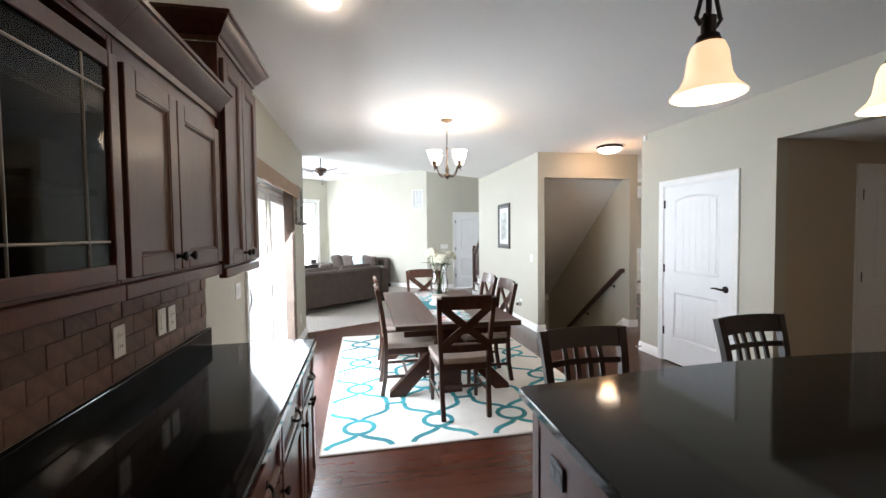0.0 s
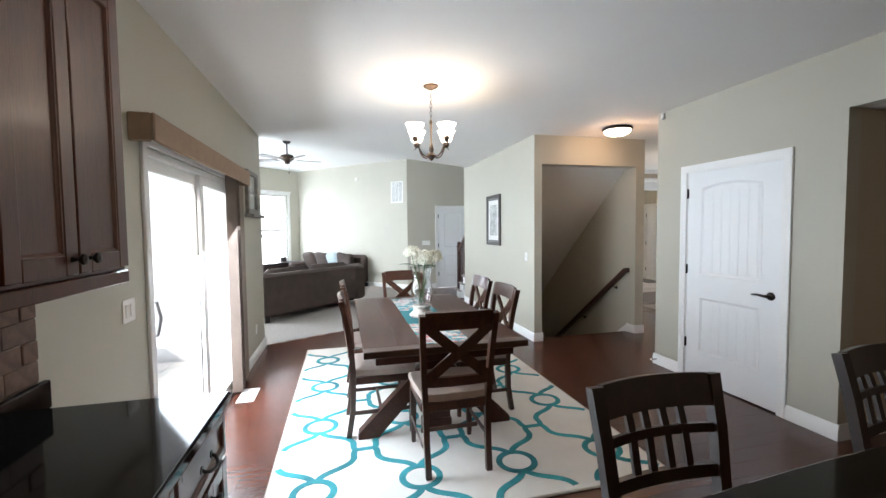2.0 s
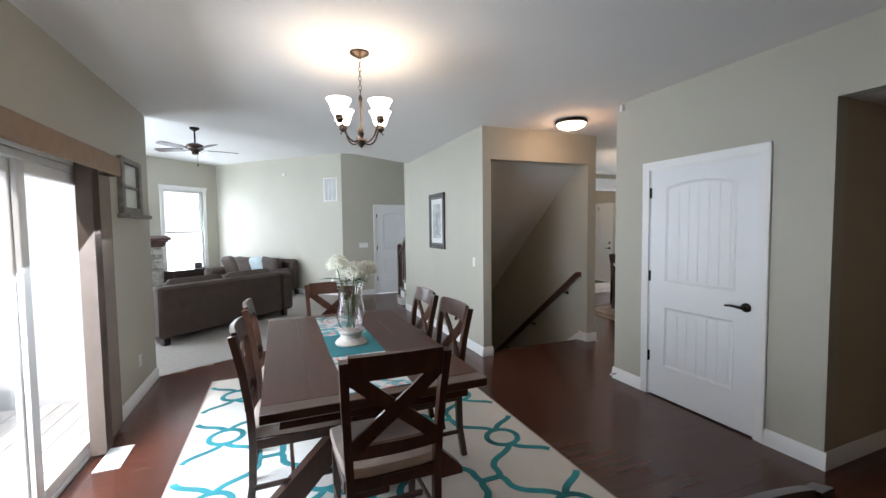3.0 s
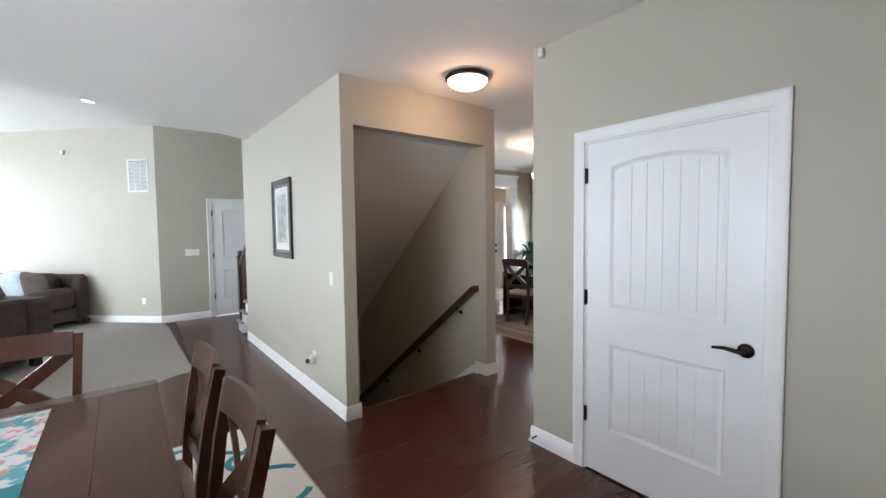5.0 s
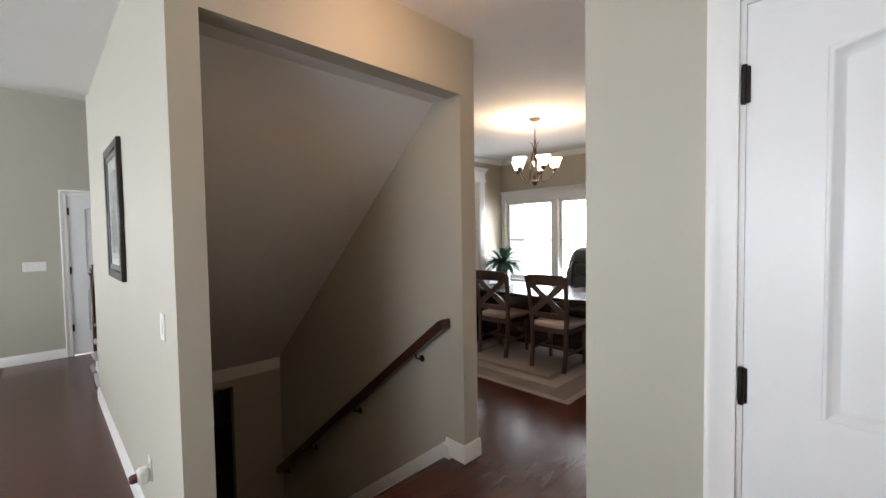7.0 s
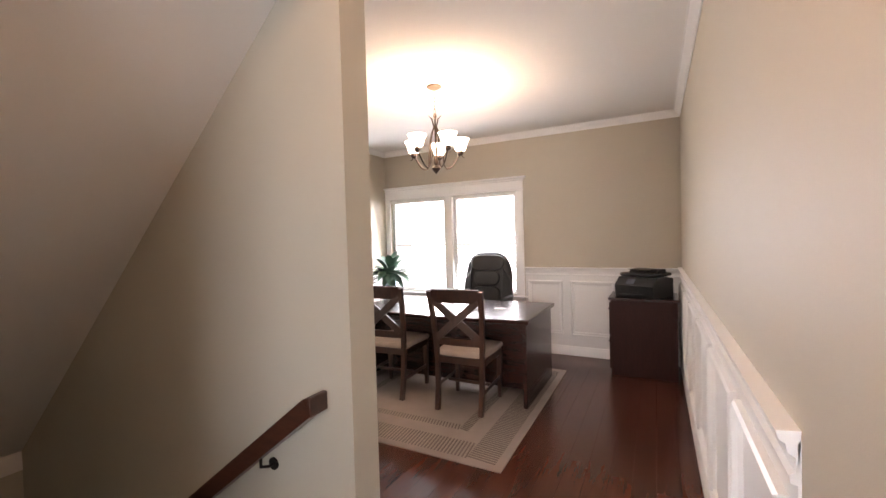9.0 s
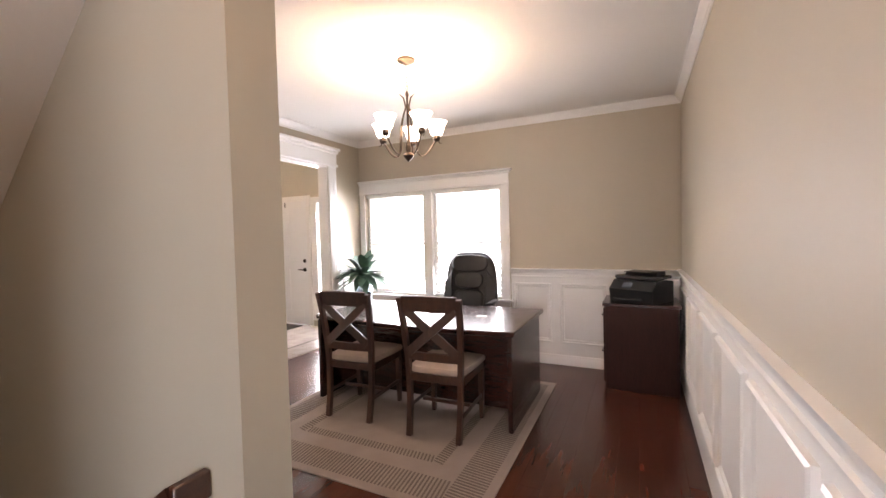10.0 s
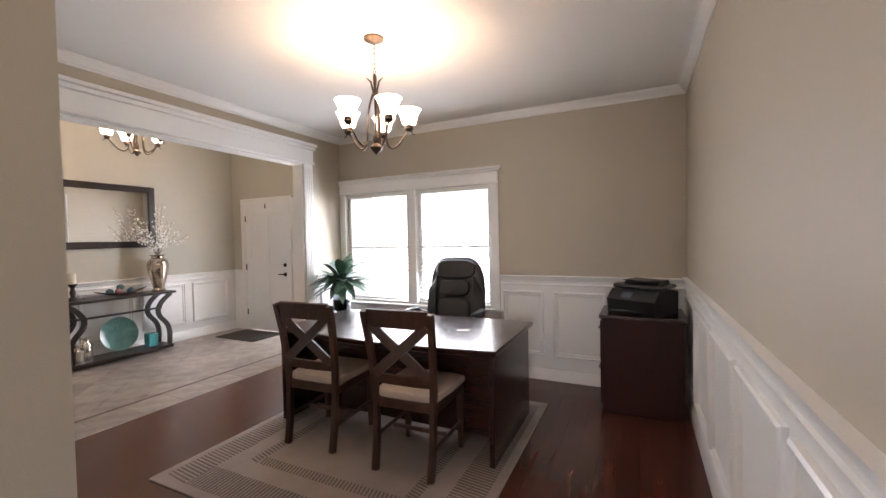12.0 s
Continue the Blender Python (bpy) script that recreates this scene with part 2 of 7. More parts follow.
    def mesh(self, name, mat, angle=38):
        me = bpy.data.meshes.new(name)
        me.from_pydata(self.v, [], self.f)
        me.materials.append(mat)
        bm = bmesh.new()
        bm.from_mesh(me)
        bmesh.ops.recalc_face_normals(bm, faces=bm.faces)
        bm.to_mesh(me)
        bm.free()
        me.polygons.foreach_set("use_smooth", [True] * len(me.polygons))
        me.set_sharp_from_angle(angle=radians(angle))
        return me


def part(name, g, mat, parent=None, label="", loc=None):
    ob = new(name, g.mesh(name, mat) if isinstance(g, G) else g)
    if parent is not None:
        ob.parent = parent
    if loc is not None:
        ob.matrix_basis = loc if isinstance(loc, Matrix) else Matrix.Translation(loc)
    return tagged(ob, label)


def thing(name, m, label, category, group="", kind=""):
    ob = new(name)
    ob.matrix_basis = m if isinstance(m, Matrix) else Matrix.Translation(m)
    ob.empty_display_size = 0.1
    return tagged(ob, label, category, group, kind)


def setting(name, g, mat, label, category):
    return tagged(part(name, g, mat), label, category, kind="structure")


def bez(p0, p1, p2, p3, n=10):
    p0, p1, p2, p3 = (Vector(p) for p in (p0, p1, p2, p3))
    return [((1 - t) ** 3) * p0 + 3 * t * (1 - t) ** 2 * p1 + 3 * t * t * (1 - t) * p2 + t ** 3 * p3 for t in (i / n for i in range(n + 1))]


# ---- the shell of the house ----
H, HL, HF = 2.75, 3.28, 3.60


def wall_x(name, x0, x1, y0, y1, z0, z1, holes=(), mat=None, label="greige painted wall", c=0.012):
    """A wall that runs along y between x0 and x1; holes: (ya, yb, za, zb)."""
    g, cuts = G(), sorted(holes)
    y = y0
    for ya, yb, za, zb in cuts:
        if ya > y:
            g.box(x0, y, z0, x1, ya, z1)
        if za > z0:
            g.box(x0, ya, z0, x1, yb, za)
        if zb < z1:
            g.box(x0, ya, zb, x1, yb, z1)
        y = yb
    if y < y1:
        g.box(x0, y, z0, x1, y1, z1)
    return setting(name, g, mat or M_WALL, label, "wall")


def wall_y(name, y0, y1, x0, x1, z0, z1, holes=(), mat=None, label="greige painted wall"):
    g, x = G(), x0
    for xa, xb, za, zb in sorted(holes):
        if xa > x:
            g.box(x, y0, z0, xa, y1, z1)
        if za > z0:
            g.box(xa, y0, z0, xb, y1, za)
        if zb < z1:
            g.box(xa, y0, zb, xb, y1, z1)
        x = xb
    if x < x1:
        g.box(x, y0, z0, x1, y1, z1)
    return setting(name, g, mat or M_WALL, label, "wall")


wall_x("wall_west", -0.80, -0.68, -2.5, 6.65, 0, 2.8, [(3.45, 5.35, 0, 2.0)])
wall_y("wall_living_south", 6.50, 6.65, -4.0, -0.80, 0, 3.4)
wall_y("wall_kitchen_back", -2.62, -2.5, -0.8, 6.3, 0, 2.8)
wall_x("wall_kitchen_right", 3.72, 3.84, -2.5, 2.965, 0, 2.8, [(0.3, 2.965, 0, 2.325)])
# these passage walls carry their warm light in the paint
wall_y("wall_alcove", 2.965, 3.07, 3.84, 6.2, 0, 2.8, [(4.666, 5.494, 0, 2.064)], M_WALL_WARM, "side passage wall with warm light put into its paint")
wall_x("wall_alcove_end", 6.2, 6.32, -2.5, 4.5, 0, 2.8, (), M_WALL_WARM, "side passage wall with warm light put into its paint")
wall_y("wall_alcove_south", 0.18, 0.30, 3.84, 6.2, 0, 2.8, (), M_WALL_WARM, "side passage wall with warm light put into its paint")
setting("ceiling_alcove", G().box(3.84, 0.3, 2.327, 6.2, 2.965, 2.45), M_CEIL, "white flat ceiling of the side passage", "ceiling")
wall_x("wall_pantry", 3.72, 3.84, 2.965, 4.70, 0, 2.8, [(3.371, 4.299, 0, 2.059)])
wall_y("wall_office_south", 4.58, 4.70, 3.84, 8.37, 0, 2.8, (), M_WALL_LAMPLIT, "office wall with warm lamp light put into its paint")
wall_y("wall_stair_front", 5.855, 5.975, 2.82, 4.52, 0, 2.8, [(2.93, 4.385, 0, 2.37)])
wall_x("wall_stair_east", 4.385, 4.52, 5.975, 9.6, -2.9, 2.8)
wall_x("wall_picture", 2.82, 2.93, 5.975, 9.05, -2.9, 3.4)
wall_x("wall_foyer_west", 4.40, 4.52, 9.6, 11.30, 0, 3.7)
wall_y("wall_living_far", 11.12, 11.24, 1.94, 4.40, 0, 3.4, [(2.731, 3.519, 0, 2.054)])
wall_x("wall_living_west", -4.12, -4.0, 6.5, 10.94, 0, 3.4, [(7.5, 9.9, 0.5, 2.5)])
wall_x("wall_office_east", 8.37, 8.49, 4.58, 8.53, 0, 2.8, [(6.52, 8.44, 0.70, 2.03)], M_WALL_LAMPLIT, "office wall with warm lamp light put into its paint")
wall_y("wall_office_north", 8.53, 8.67, 4.52, 9.04, 0, 3.7, [(5.15, 7.73, 0, 2.345)], M_WALL_LAMPLIT, "office wall with warm lamp light put into its paint")
wall_x("wall_foyer_east", 8.92, 9.04, 8.67, 11.42, 0, 3.7, [(9.56, 9.86, 0.15, 2.08), (10.036, 11.014, 0, 2.114)])
wall_y("wall_foyer_north", 11.30, 11.42, 4.40, 8.92, 0, 3.7)


def slanted(a, b, z0, z1, thick, holes, name):
    """A wall from a to b, thick to the right of that way; holes: (s0, s1, za, zb) along it."""
    d = Vector((b[0] - a[0], b[1] - a[1], 0))
    m = Matrix.Translation((a[0], a[1], 0)) @ Matrix.Rotation(math.atan2(d.y, d.x), 4, "Z")
    g, x, n = G(), 0, d.length
    for xa, xb, za, zb in holes:
        g.box(x, -thick, z0, xa, 0, z1, 0, m)
        g.box(xa, -thick, z0, xb, 0, za, 0, m)
        g.box(xa, -thick, zb, xb, 0, z1, 0, m)
        x = xb
    g.box(x, -thick, z0, n, 0, z1, 0, m)
    setting(name, g, M_WALL, "greige painted wall", "wall")
    return m, n


M_DIAG, L_DIAG = slanted((1.945, 11.12), (-0.92, 13.98), 0, 3.4, 0.12, [], "wall_living_light")
M_WIN, L_WIN = slanted((-0.92, 13.98), (-4.0, 10.92), 0, 3.4, 0.12, [(0.42, 1.42, 0.45, 2.55)], "wall_living_window")

EDGE = [(-0.80, 6.60), (2.9, 8.87)]
setting("ceiling", G().prism([(-0.8, -2.6), (8.5, -2.6), (8.5, 8.55), (4.45, 8.55), (4.45, 5.9), (2.9, 5.9), EDGE[1], EDGE[0]], H, 3.27), M_CEIL, "white flat painted ceiling", "ceiling")
setting("ceiling_living", G().box(-4.1, 6.45, HL, 4.5, 14.1, HL + 0.1), M_CEIL, "white raised ceiling of the living room", "ceiling")
setting("ceiling_foyer", G().box(4.4, 8.6, HF, 9.04, 11.42, HF + 0.1), M_CEIL, "white high ceiling of the entrance", "ceiling")
# sloping underside of the upper stairs
setting("ceiling_stairs", G().prism([(5.975, 2.372), (6.10, 2.372), (8.72, 0.11), (8.72, -0.02), (9.6, -0.02), (9.6, 0.15), (6.15, 2.74), (5.975, 2.74)], 2.93, 4.385, "x"), M_CEIL, "sloping ceiling under the upper stairs", "ceiling")

# subfloor under everything, carpet, foyer tiles
g = G()
for a in ((-0.7, -2.5, 2.90, 6.6), (2.90, -2.5, 4.46, 5.954), (4.46, -2.5, 6.3, 8.9), (6.3, 4.58, 8.4, 8.9), (2.0, 6.6, 2.90, 9.6), (1.9, 9.6, 4.46, 11.16), (4.46, 8.9, 9.0, 11.4)):
    g.box(a[0], a[1], -0.2, a[2], a[3], -0.012)
g.prism([(-0.8, 6.5), (2.0, 6.5), (2.0, 8.06)], -0.2, -0.012)
setting("floor", g, plain("subfloor", (0.05, 0.02, 0.012), 0.5), "dark stained wooden floor", "floor")

M_CARPET = plain("grey_beige_carpet", (0.34, 0.31, 0.285), 0.95, var=0.12, scale=38, grain=220, bump=0.005)
CARPET = [(-0.70, 6.65), (2.02, 8.06), (2.0, 10.6), (1.95, 11.11), (-0.92, 13.97), (-4.0, 10.9), (-4.0, 6.65)]
setting("carpet", G().prism(CARPET, -0.1, 0.006), M_CARPET, "pale grey-beige cut pile carpet", "carpet")


# ---- trim ----
def base_run(a, b, normal, name="baseboard", h=0.115, z=0.0, parent=None, t=0.016):
    """A baseboard from a to b (x, y), standing out along normal."""
    a, b, n = Vector((*a, 0)), Vector((*b, 0)), Vector((*normal, 0)).normalized()
    prof = [(0.0005, 0), (t, 0), (t, h * 0.72), (t * 0.72, h * 0.78), (t * 0.62, h * 0.93), (t * 0.25, h), (0.0005, h)]
    g = G().loft([[tuple(p + n * u + Vector((0, 0, z + v))) for u, v in prof] for p in (a, b)])
    ob = part(name, g, M_TRIM, parent)
    return tagged(ob, "white painted moulded baseboard", "baseboard", kind="structure")


E_ = 0.016
for a, b, n in (((-0.68, 2.60), (-0.68, 3.38), (1, 0)), ((-0.68, 5.43), (-0.68, 6.65 + E_), (1, 0)), ((-4, 6.65), (-0.68, 6.65), (0, 1)),
                ((3.72, 4.36), (3.72, 4.70 + E_), (-1, 0)), ((3.72, 2.965 - E_), (3.72, 3.31), (-1, 0)), ((3.72, 2.965), (4.6, 2.965), (0, -1)), ((5.56, 2.965), (6.2, 2.965), (0, -1)),
                ((3.72, 4.70), (4.3, 4.70), (0, 1)), ((2.82, 5.855 - E_), (2.82, 9.05), (-1, 0)), ((2.82, 5.855), (2.93 + E_, 5.855), (0, -1)),
                ((2.93, 5.855), (2.93, 5.975), (1, 0)), ((4.385 - E_, 5.855), (4.52 + E_, 5.855), (0, -1)), ((4.385, 5.855), (4.385, 6.02), (-1, 0)), ((4.52, 5.855), (4.52, 8.53), (1, 0)),
                ((1.945, 11.12), (2.665, 11.12), (0, -1)), ((3.585, 11.12), (4.4, 11.12), (0, -1)), ((1.945, 11.12), (-0.92, 13.98), (-1, -1)), ((-0.92, 13.98), (-4, 10.92), (1, -1)),
                ((3.72, -2.5), (3.72, 0.3), (-1, 0))):
    base_run(a, b, n)


def casing(g, x0, x1, z1, w=0.068, t=0.018, y=0.0):
    """Moulded, mitred door casing round an opening x0..x1 up to z1 on the plane y, standing out towards -y."""
    prof = [(0.0, 0.0), (0.0, 0.58), (0.10, 0.72), (0.20, 0.60), (0.62, 0.70), (0.76, 0.98), (0.94, 1.0), (1.0, 0.85), (1.0, 0.0)]
    ring = lambda f: [(*f(u * w)[:1], y - 0.0004 - d * t, f(u * w)[1]) for u, d in prof]
    g.loft([ring(lambda u: (x0 - u, 0.0)), ring(lambda u: (x0 - u, z1 + u)), ring(lambda u: (x1 + u, z1 + u)), ring(lambda u: (x1 + u, 0.0))])


def arch(x0, x1, z, rise, n=10):
    return [(x0 + (x1 - x0) * i / n, z + rise * (1 - (2 * i / n - 1) ** 2)) for i in range(n + 1)]


def panel_door(name, m, w, h, label, hinge_left=True, planks=True, wall=0.12, lever=True):
    """A moulded two-panel door with an arched upper panel, in its frame. Local x along the wall, -y towards the viewer."""
    d = thing(name, m, label, "door", kind="structure")
    st, z0 = 0.148, 0.012
    zl0, zl1, zu0, zu1, rise = 0.295, 0.41 * h, 0.515 * h, h - 0.15, 0.04
    lf = part("leaf", G().box(0.0015, 0.0141, z0, w - 0.0015, 0.042, h - 0.002), M_DOOR, d)
    for x0, x1 in ((0.0015, st), (w - st, w - 0.0015)):
        part("stile", G().box(x0, 0.002, z0, x1, 0.014, h - 0.002), M_DOOR, lf)
    for za, zb in ((z0, zl0), (zl1, zu0)):
        part("rail", G().box(st, 0.002, za, w - st, 0.014, zb), M_DOOR, lf)
    part("rail", G().prism([(st, h - 0.002)] + arch(st, w - st, zu1, rise) + [(w - st, h - 0.002)], 0.002, 0.014, "y"), M_DOOR, lf)
    bead = G()
    for za, zb, rs in ((zl0, zl1, 0), (zu0, zu1, rise)):
        rings = []
        for i, y in ((0.0, 0.004), (0.001, 0.001), (0.007, 0.0), (0.013, 0.004), (0.019, 0.0105), (0.030, 0.0139)):
            rings.append([(st + i, y, za + i), (w - st - i, y, za + i)] + [(x, y, z) for x, z in arch(st + i, w - st - i, zb - i, rs)[::-1]])
        bead.loft(rings, True, False)
    part("panel_moulding", bead, M_DOOR, lf)
    if planks:
        for za, zb, rs in ((zl0 + 0.04, zl1 - 0.04, 0), (zu0 + 0.04, zu1 - 0.04, rise)):
            xa, xb, k = st + 0.045, w - st - 0.045, 6
            for i in range(k):
                p, q = xa + (xb - xa) * i / k, xa + (xb - xa) * (i + 1) / k
                top = [zb + rs * (1 - (2 * (x - st) / (w - 2 * st) - 1) ** 2) for x in (p, q)]
                gp = G().prism([(p + 0.0013, za), (q - 0.0013, za), (q - 0.0013, top[1]), (p + 0.0013, top[0])], 0.0100, 0.0140, "y")
                part("plank", gp, M_DOOR, lf)
    fr = G()
    casing(fr, -0.012, w + 0.012, h + 0.012)
    part("casing", fr, M_TRIM, d)
    part("jamb", G().box(-0.0135, 0.0005, 0, 0.0003, wall, h + 0.012), M_TRIM, d)
    part("jamb", G().box(w - 0.0003, 0.0005, 0, w + 0.0135, wall, h + 0.012), M_TRIM, d)
    part("head_jamb", G().box(0.0003, 0.0005, h, w - 0.0003, wall, h + 0.0135), M_TRIM, d)
    hx = -0.002 if hinge_left else w + 0.002
    for z in (0.36, 1.1, 1.85):
        part("hinge", G().box(hx - 0.008, -0.004, z - 0.045, hx + 0.012, 0.003, z + 0.045, 0.002).cyl((hx, -0.006, z - 0.048), (hx, -0.006, z + 0.048), 0.006), M_METAL, d)
    kx, s = (w - 0.065, -1) if hinge_left else (0.065, 1)
    gh = G().lathe([(0, 0), (0.034, 0), (0.034, 0.006), (0.026, 0.014), (0.012, 0.016), (0.011, 0.045)], 20, m=Matrix.Translation((kx, 0.002, 0.95)) @ Matrix.Rotation(radians(90), 4, "X"))
    if lever:
        gh.tube([(kx, -0.045, 0.95), (kx + s * 0.03, -0.05, 0.952), (kx + s * 0.075, -0.05, 0.957), (kx + s * 0.125, -0.046, 0.95)], [0.012, 0.011, 0.009, 0.007], 10)
    else:
        gh.lathe([(0.012, 0.03), (0.028, 0.045), (0.028, 0.06), (0.012, 0.07), (0, 0.071)], 16, m=Matrix.Translation((kx, 0.002, 0.95)) @ Matrix.Rotation(radians(90), 4, "X"))
    part("door_handle", gh, M_METAL, d, "dark bronze lever handle")
    return d


ROT_W = Matrix.Rotation(radians(-90), 4, "Z")
panel_door("door_pantry", Matrix.Translation((3.72, 4.285, 0)) @ ROT_W, 0.90, 2.045, "closed white two-panel pantry door with bronze lever")
panel_door("door_living", Matrix.Translation((2.745, 11.12, 0)), 0.76, 2.04, "closed white two-panel door in the living room")
panel_door("door_passage", Matrix.Translation((4.68, 2.965, 0)), 0.80, 2.05, "closed white two-panel door in the side passage")


# ---- kitchen ----
def raised_door(name, parent, y0, y1, z0, z1, x, rail=0.055, glass_door=False):
    """A framed door or drawer front on a face at x, looking along +x: sunk panel, stiles, rails and an inner moulding."""
    if glass_door:
        d = part(name, G().box(x + 0.0002, y0 + 0.001, z0 + 0.001, x + 0.004, y0 + rail - 0.002, z1 - 0.001), M_CAB, parent)
    else:
        d = part(name, G().box(x + 0.0005, y0 + rail - 0.006, z0 + rail - 0.006, x + 0.008, y1 - rail + 0.006, z1 - rail + 0.006), M_CAB, parent)
    for a, b in ((y0, y0 + rail), (y1 - rail, y1)):
        part("stile", G().box(x + 0.0004, a, z0, x + 0.019, b, z1, 0.003), M_CAB, d)
    for a, b in ((z0, z0 + rail), (z1 - rail, z1)):
        part("rail", G().box(x + 0.0004, y0 + rail, a, x + 0.0188, y1 - rail, b, 0.002), M_CAB, d)
    if not glass_door:
        g, b, p = G(), 0.012, rail
        loop = [(y0 + p, z0 + p, 1, 1), (y1 - p, z0 + p, -1, 1), (y1 - p, z1 - p, -1, -1), (y0 + p, z1 - p, 1, -1)]
        g.loft([[(x + v, y + sy * u, z + sz * u) for u, v in ((0, 0.0165), (b * 0.3, 0.0155), (b * 0.45, 0.012), (b, 0.0082))] for y, z, sy, sz in loop + loop[:1]], closed=False)
        part("moulding", g, M_CAB, d)
    return d


def knob(parent, x, y, z):
    part("knob", G().lathe([(0.0, 0), (0.009, 0), (0.006, 0.006), (0.005, 0.014), (0.012, 0.02), (0.016, 0.026), (0.014, 0.032), (0, 0.035)], 14,
                           m=Matrix.Translation((x, y, z)) @ Matrix.Rotation(radians(90), 4, "Y")), M_METAL, parent, "dark bronze knob")


def crown(parent, y0, y1, xb, xf, z, h=0.09, out=0.07, ends=(True, True)):
    prof = [(0, 0), (out * 0.12, 0), (out * 0.15, h * 0.2), (out * 0.35, h * 0.3), (out * 0.55, h * 0.55), (out * 0.85, h * 0.75), (out * 0.88, h * 0.85), (out, h * 0.87), (out, h), (0, h)]
    path = []
    for u, v in prof:
        path.append((u, v))
    rings = []
    a, b = (y0, y1)
    corners = ([((xb, a), (0, -1))] if ends[0] else []) + [((xf, a), (1, -1 if ends[0] else 0)), ((xf, b), (1, 1 if ends[1] else 0))] + ([((xb, b), (0, 1))] if ends[1] else [])
    for (cx, cy), (nx, ny) in corners:
        rings.append([(cx + nx * u, cy + ny * u, z + v) for u, v in path])
    part("crown", G().loft(rings), M_CAB, parent)


XW, XU, XB = -0.68, -0.40, -0.11
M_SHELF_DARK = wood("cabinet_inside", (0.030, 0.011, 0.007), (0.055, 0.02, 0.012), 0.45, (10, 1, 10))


def upper(name, y0, y1, z0, z1, doors, label, xf=XU, top=0.055):
    c = thing(name, (0, 0, 0), label, "cabinet", "wall cabinets")
    part("body", G().box(XW + 0.003, y0 + 0.001, z0, xf, y1 - 0.001, z1, 0.002), M_CAB, c)
    part("light_rail", G().box(xf - 0.02, y0 + 0.001, z0 - 0.045, xf + 0.012, y1 - 0.001, z0 - 0.001, 0.004), M_CAB, c)
    n = len(doors)
    for i, (a, b, k) in enumerate(doors):
        d = raised_door("door", c, a, b, z0 + 0.012, z1 - top, xf)
        knob(d, xf + 0.019, k, z0 + 0.055)
    return c


c1 = upper("wall_cabinet", 1.228, 1.955, 1.42, 2.04, [(1.24, 1.54, 1.508), (1.546, 1.938, 1.58)], "dark cherry wall cabinet with two closed doors")
crown(c1, 1.228, 1.959, XW + 0.003, XU, 2.04, 0.105, 0.075, (False, False))
c2 = upper("wall_cabinet", 1.96, 2.53, 1.40, 2.36, [(1.978, 2.242, 2.212), (2.248, 2.512, 2.278)], "taller dark cherry wall cabinet beside the patio door", -0.385)
crown(c2, 1.96, 2.53, XW + 0.003, -0.385, 2.36, 0.105, 0.075)

# glazed cabinet with leaded panes
gc = thing("glass_cabinet", (0, 0, 0), "dark cherry wall cabinet with leaded glass door", "cabinet", "wall cabinets")
yb0, yb1, zb0, zb1 = 0.50, 1.227, 1.42, 2.04
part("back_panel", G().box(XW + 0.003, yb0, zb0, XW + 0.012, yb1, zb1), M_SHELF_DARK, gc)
part("side_panel", G().box(XW + 0.012, yb1 - 0.018, zb0, XU, yb1, zb1, 0.002), M_CAB, gc)
part("side_panel", G().box(XW + 0.012, yb0, zb0, XU, yb0 + 0.018, zb1, 0.002), M_CAB, gc)
part("bottom_panel", G().box(XW + 0.012, yb0 + 0.018, zb0, XU, yb1 - 0.018, zb0 + 0.018, 0.002), M_CAB, gc)
part("top_panel", G().box(XW + 0.012, yb0 + 0.018, zb1 - 0.018, XU, yb1 - 0.018, zb1, 0.002), M_CAB, gc)
part("light_rail", G().box(XU - 0.02, yb0, zb0 - 0.045, XU + 0.012, yb1, zb0 - 0.001, 0.004), M_CAB, gc)
for z in (1.64, 1.84):
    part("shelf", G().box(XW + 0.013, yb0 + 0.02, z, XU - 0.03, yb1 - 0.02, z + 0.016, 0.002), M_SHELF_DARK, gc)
gd = raised_door("door", gc, yb0 + 0.015, 1.227 - 0.012, zb0 + 0.012, 1.985, XU, 0.04, True)
ga, gb, gz0, gz1 = yb0 + 0.055, 1.168, 1.472, 1.945
part("pane", G().box(XU + 0.007, ga, gz0, XU + 0.0105, gb, gz1), thin_pane("cabinet_pane", (0.34, 0.39, 0.40), 0.05), gd).visible_shadow = False
M_CAME = plain("brass_came", (0.13, 0.11, 0.09), 0.35, 0.9)
for y in (1.09, 0.875, 0.70, 0.60):
    part("came", G().cyl((XU + 0.0105, y, gz0), (XU + 0.0105, y, gz1), 0.0035, n=6), M_CAME, gd)
for z in (1.528, 1.89):
    part("came", G().cyl((XU + 0.0105, ga, z), (XU + 0.0105, gb, z), 0.0035, n=6), M_CAME, gd)
crown(gc, yb0, yb1, XW + 0.003, XU, 2.04, 0.105, 0.075, (True, False))
for y, z, h in ((0.75, 1.656, 0.13), (0.92, 1.656, 0.10), (0.98, 1.438, 0.12), (0.8, 1.438, 0.14)):
    gl = thing("drinking_glass", (-0.53, y, z + 0.0005), "clear stemless drinking glass in the cabinet", "glass", "cabinet glasses")
    part("bowl", G().lathe([(0, 0), (0.028, 0), (0.036, h * 0.5), (0.033, h), (0.031, h), (0.034, h * 0.5), (0.026, 0.006), (0, 0.006)], 16), M_GLASS, gl)

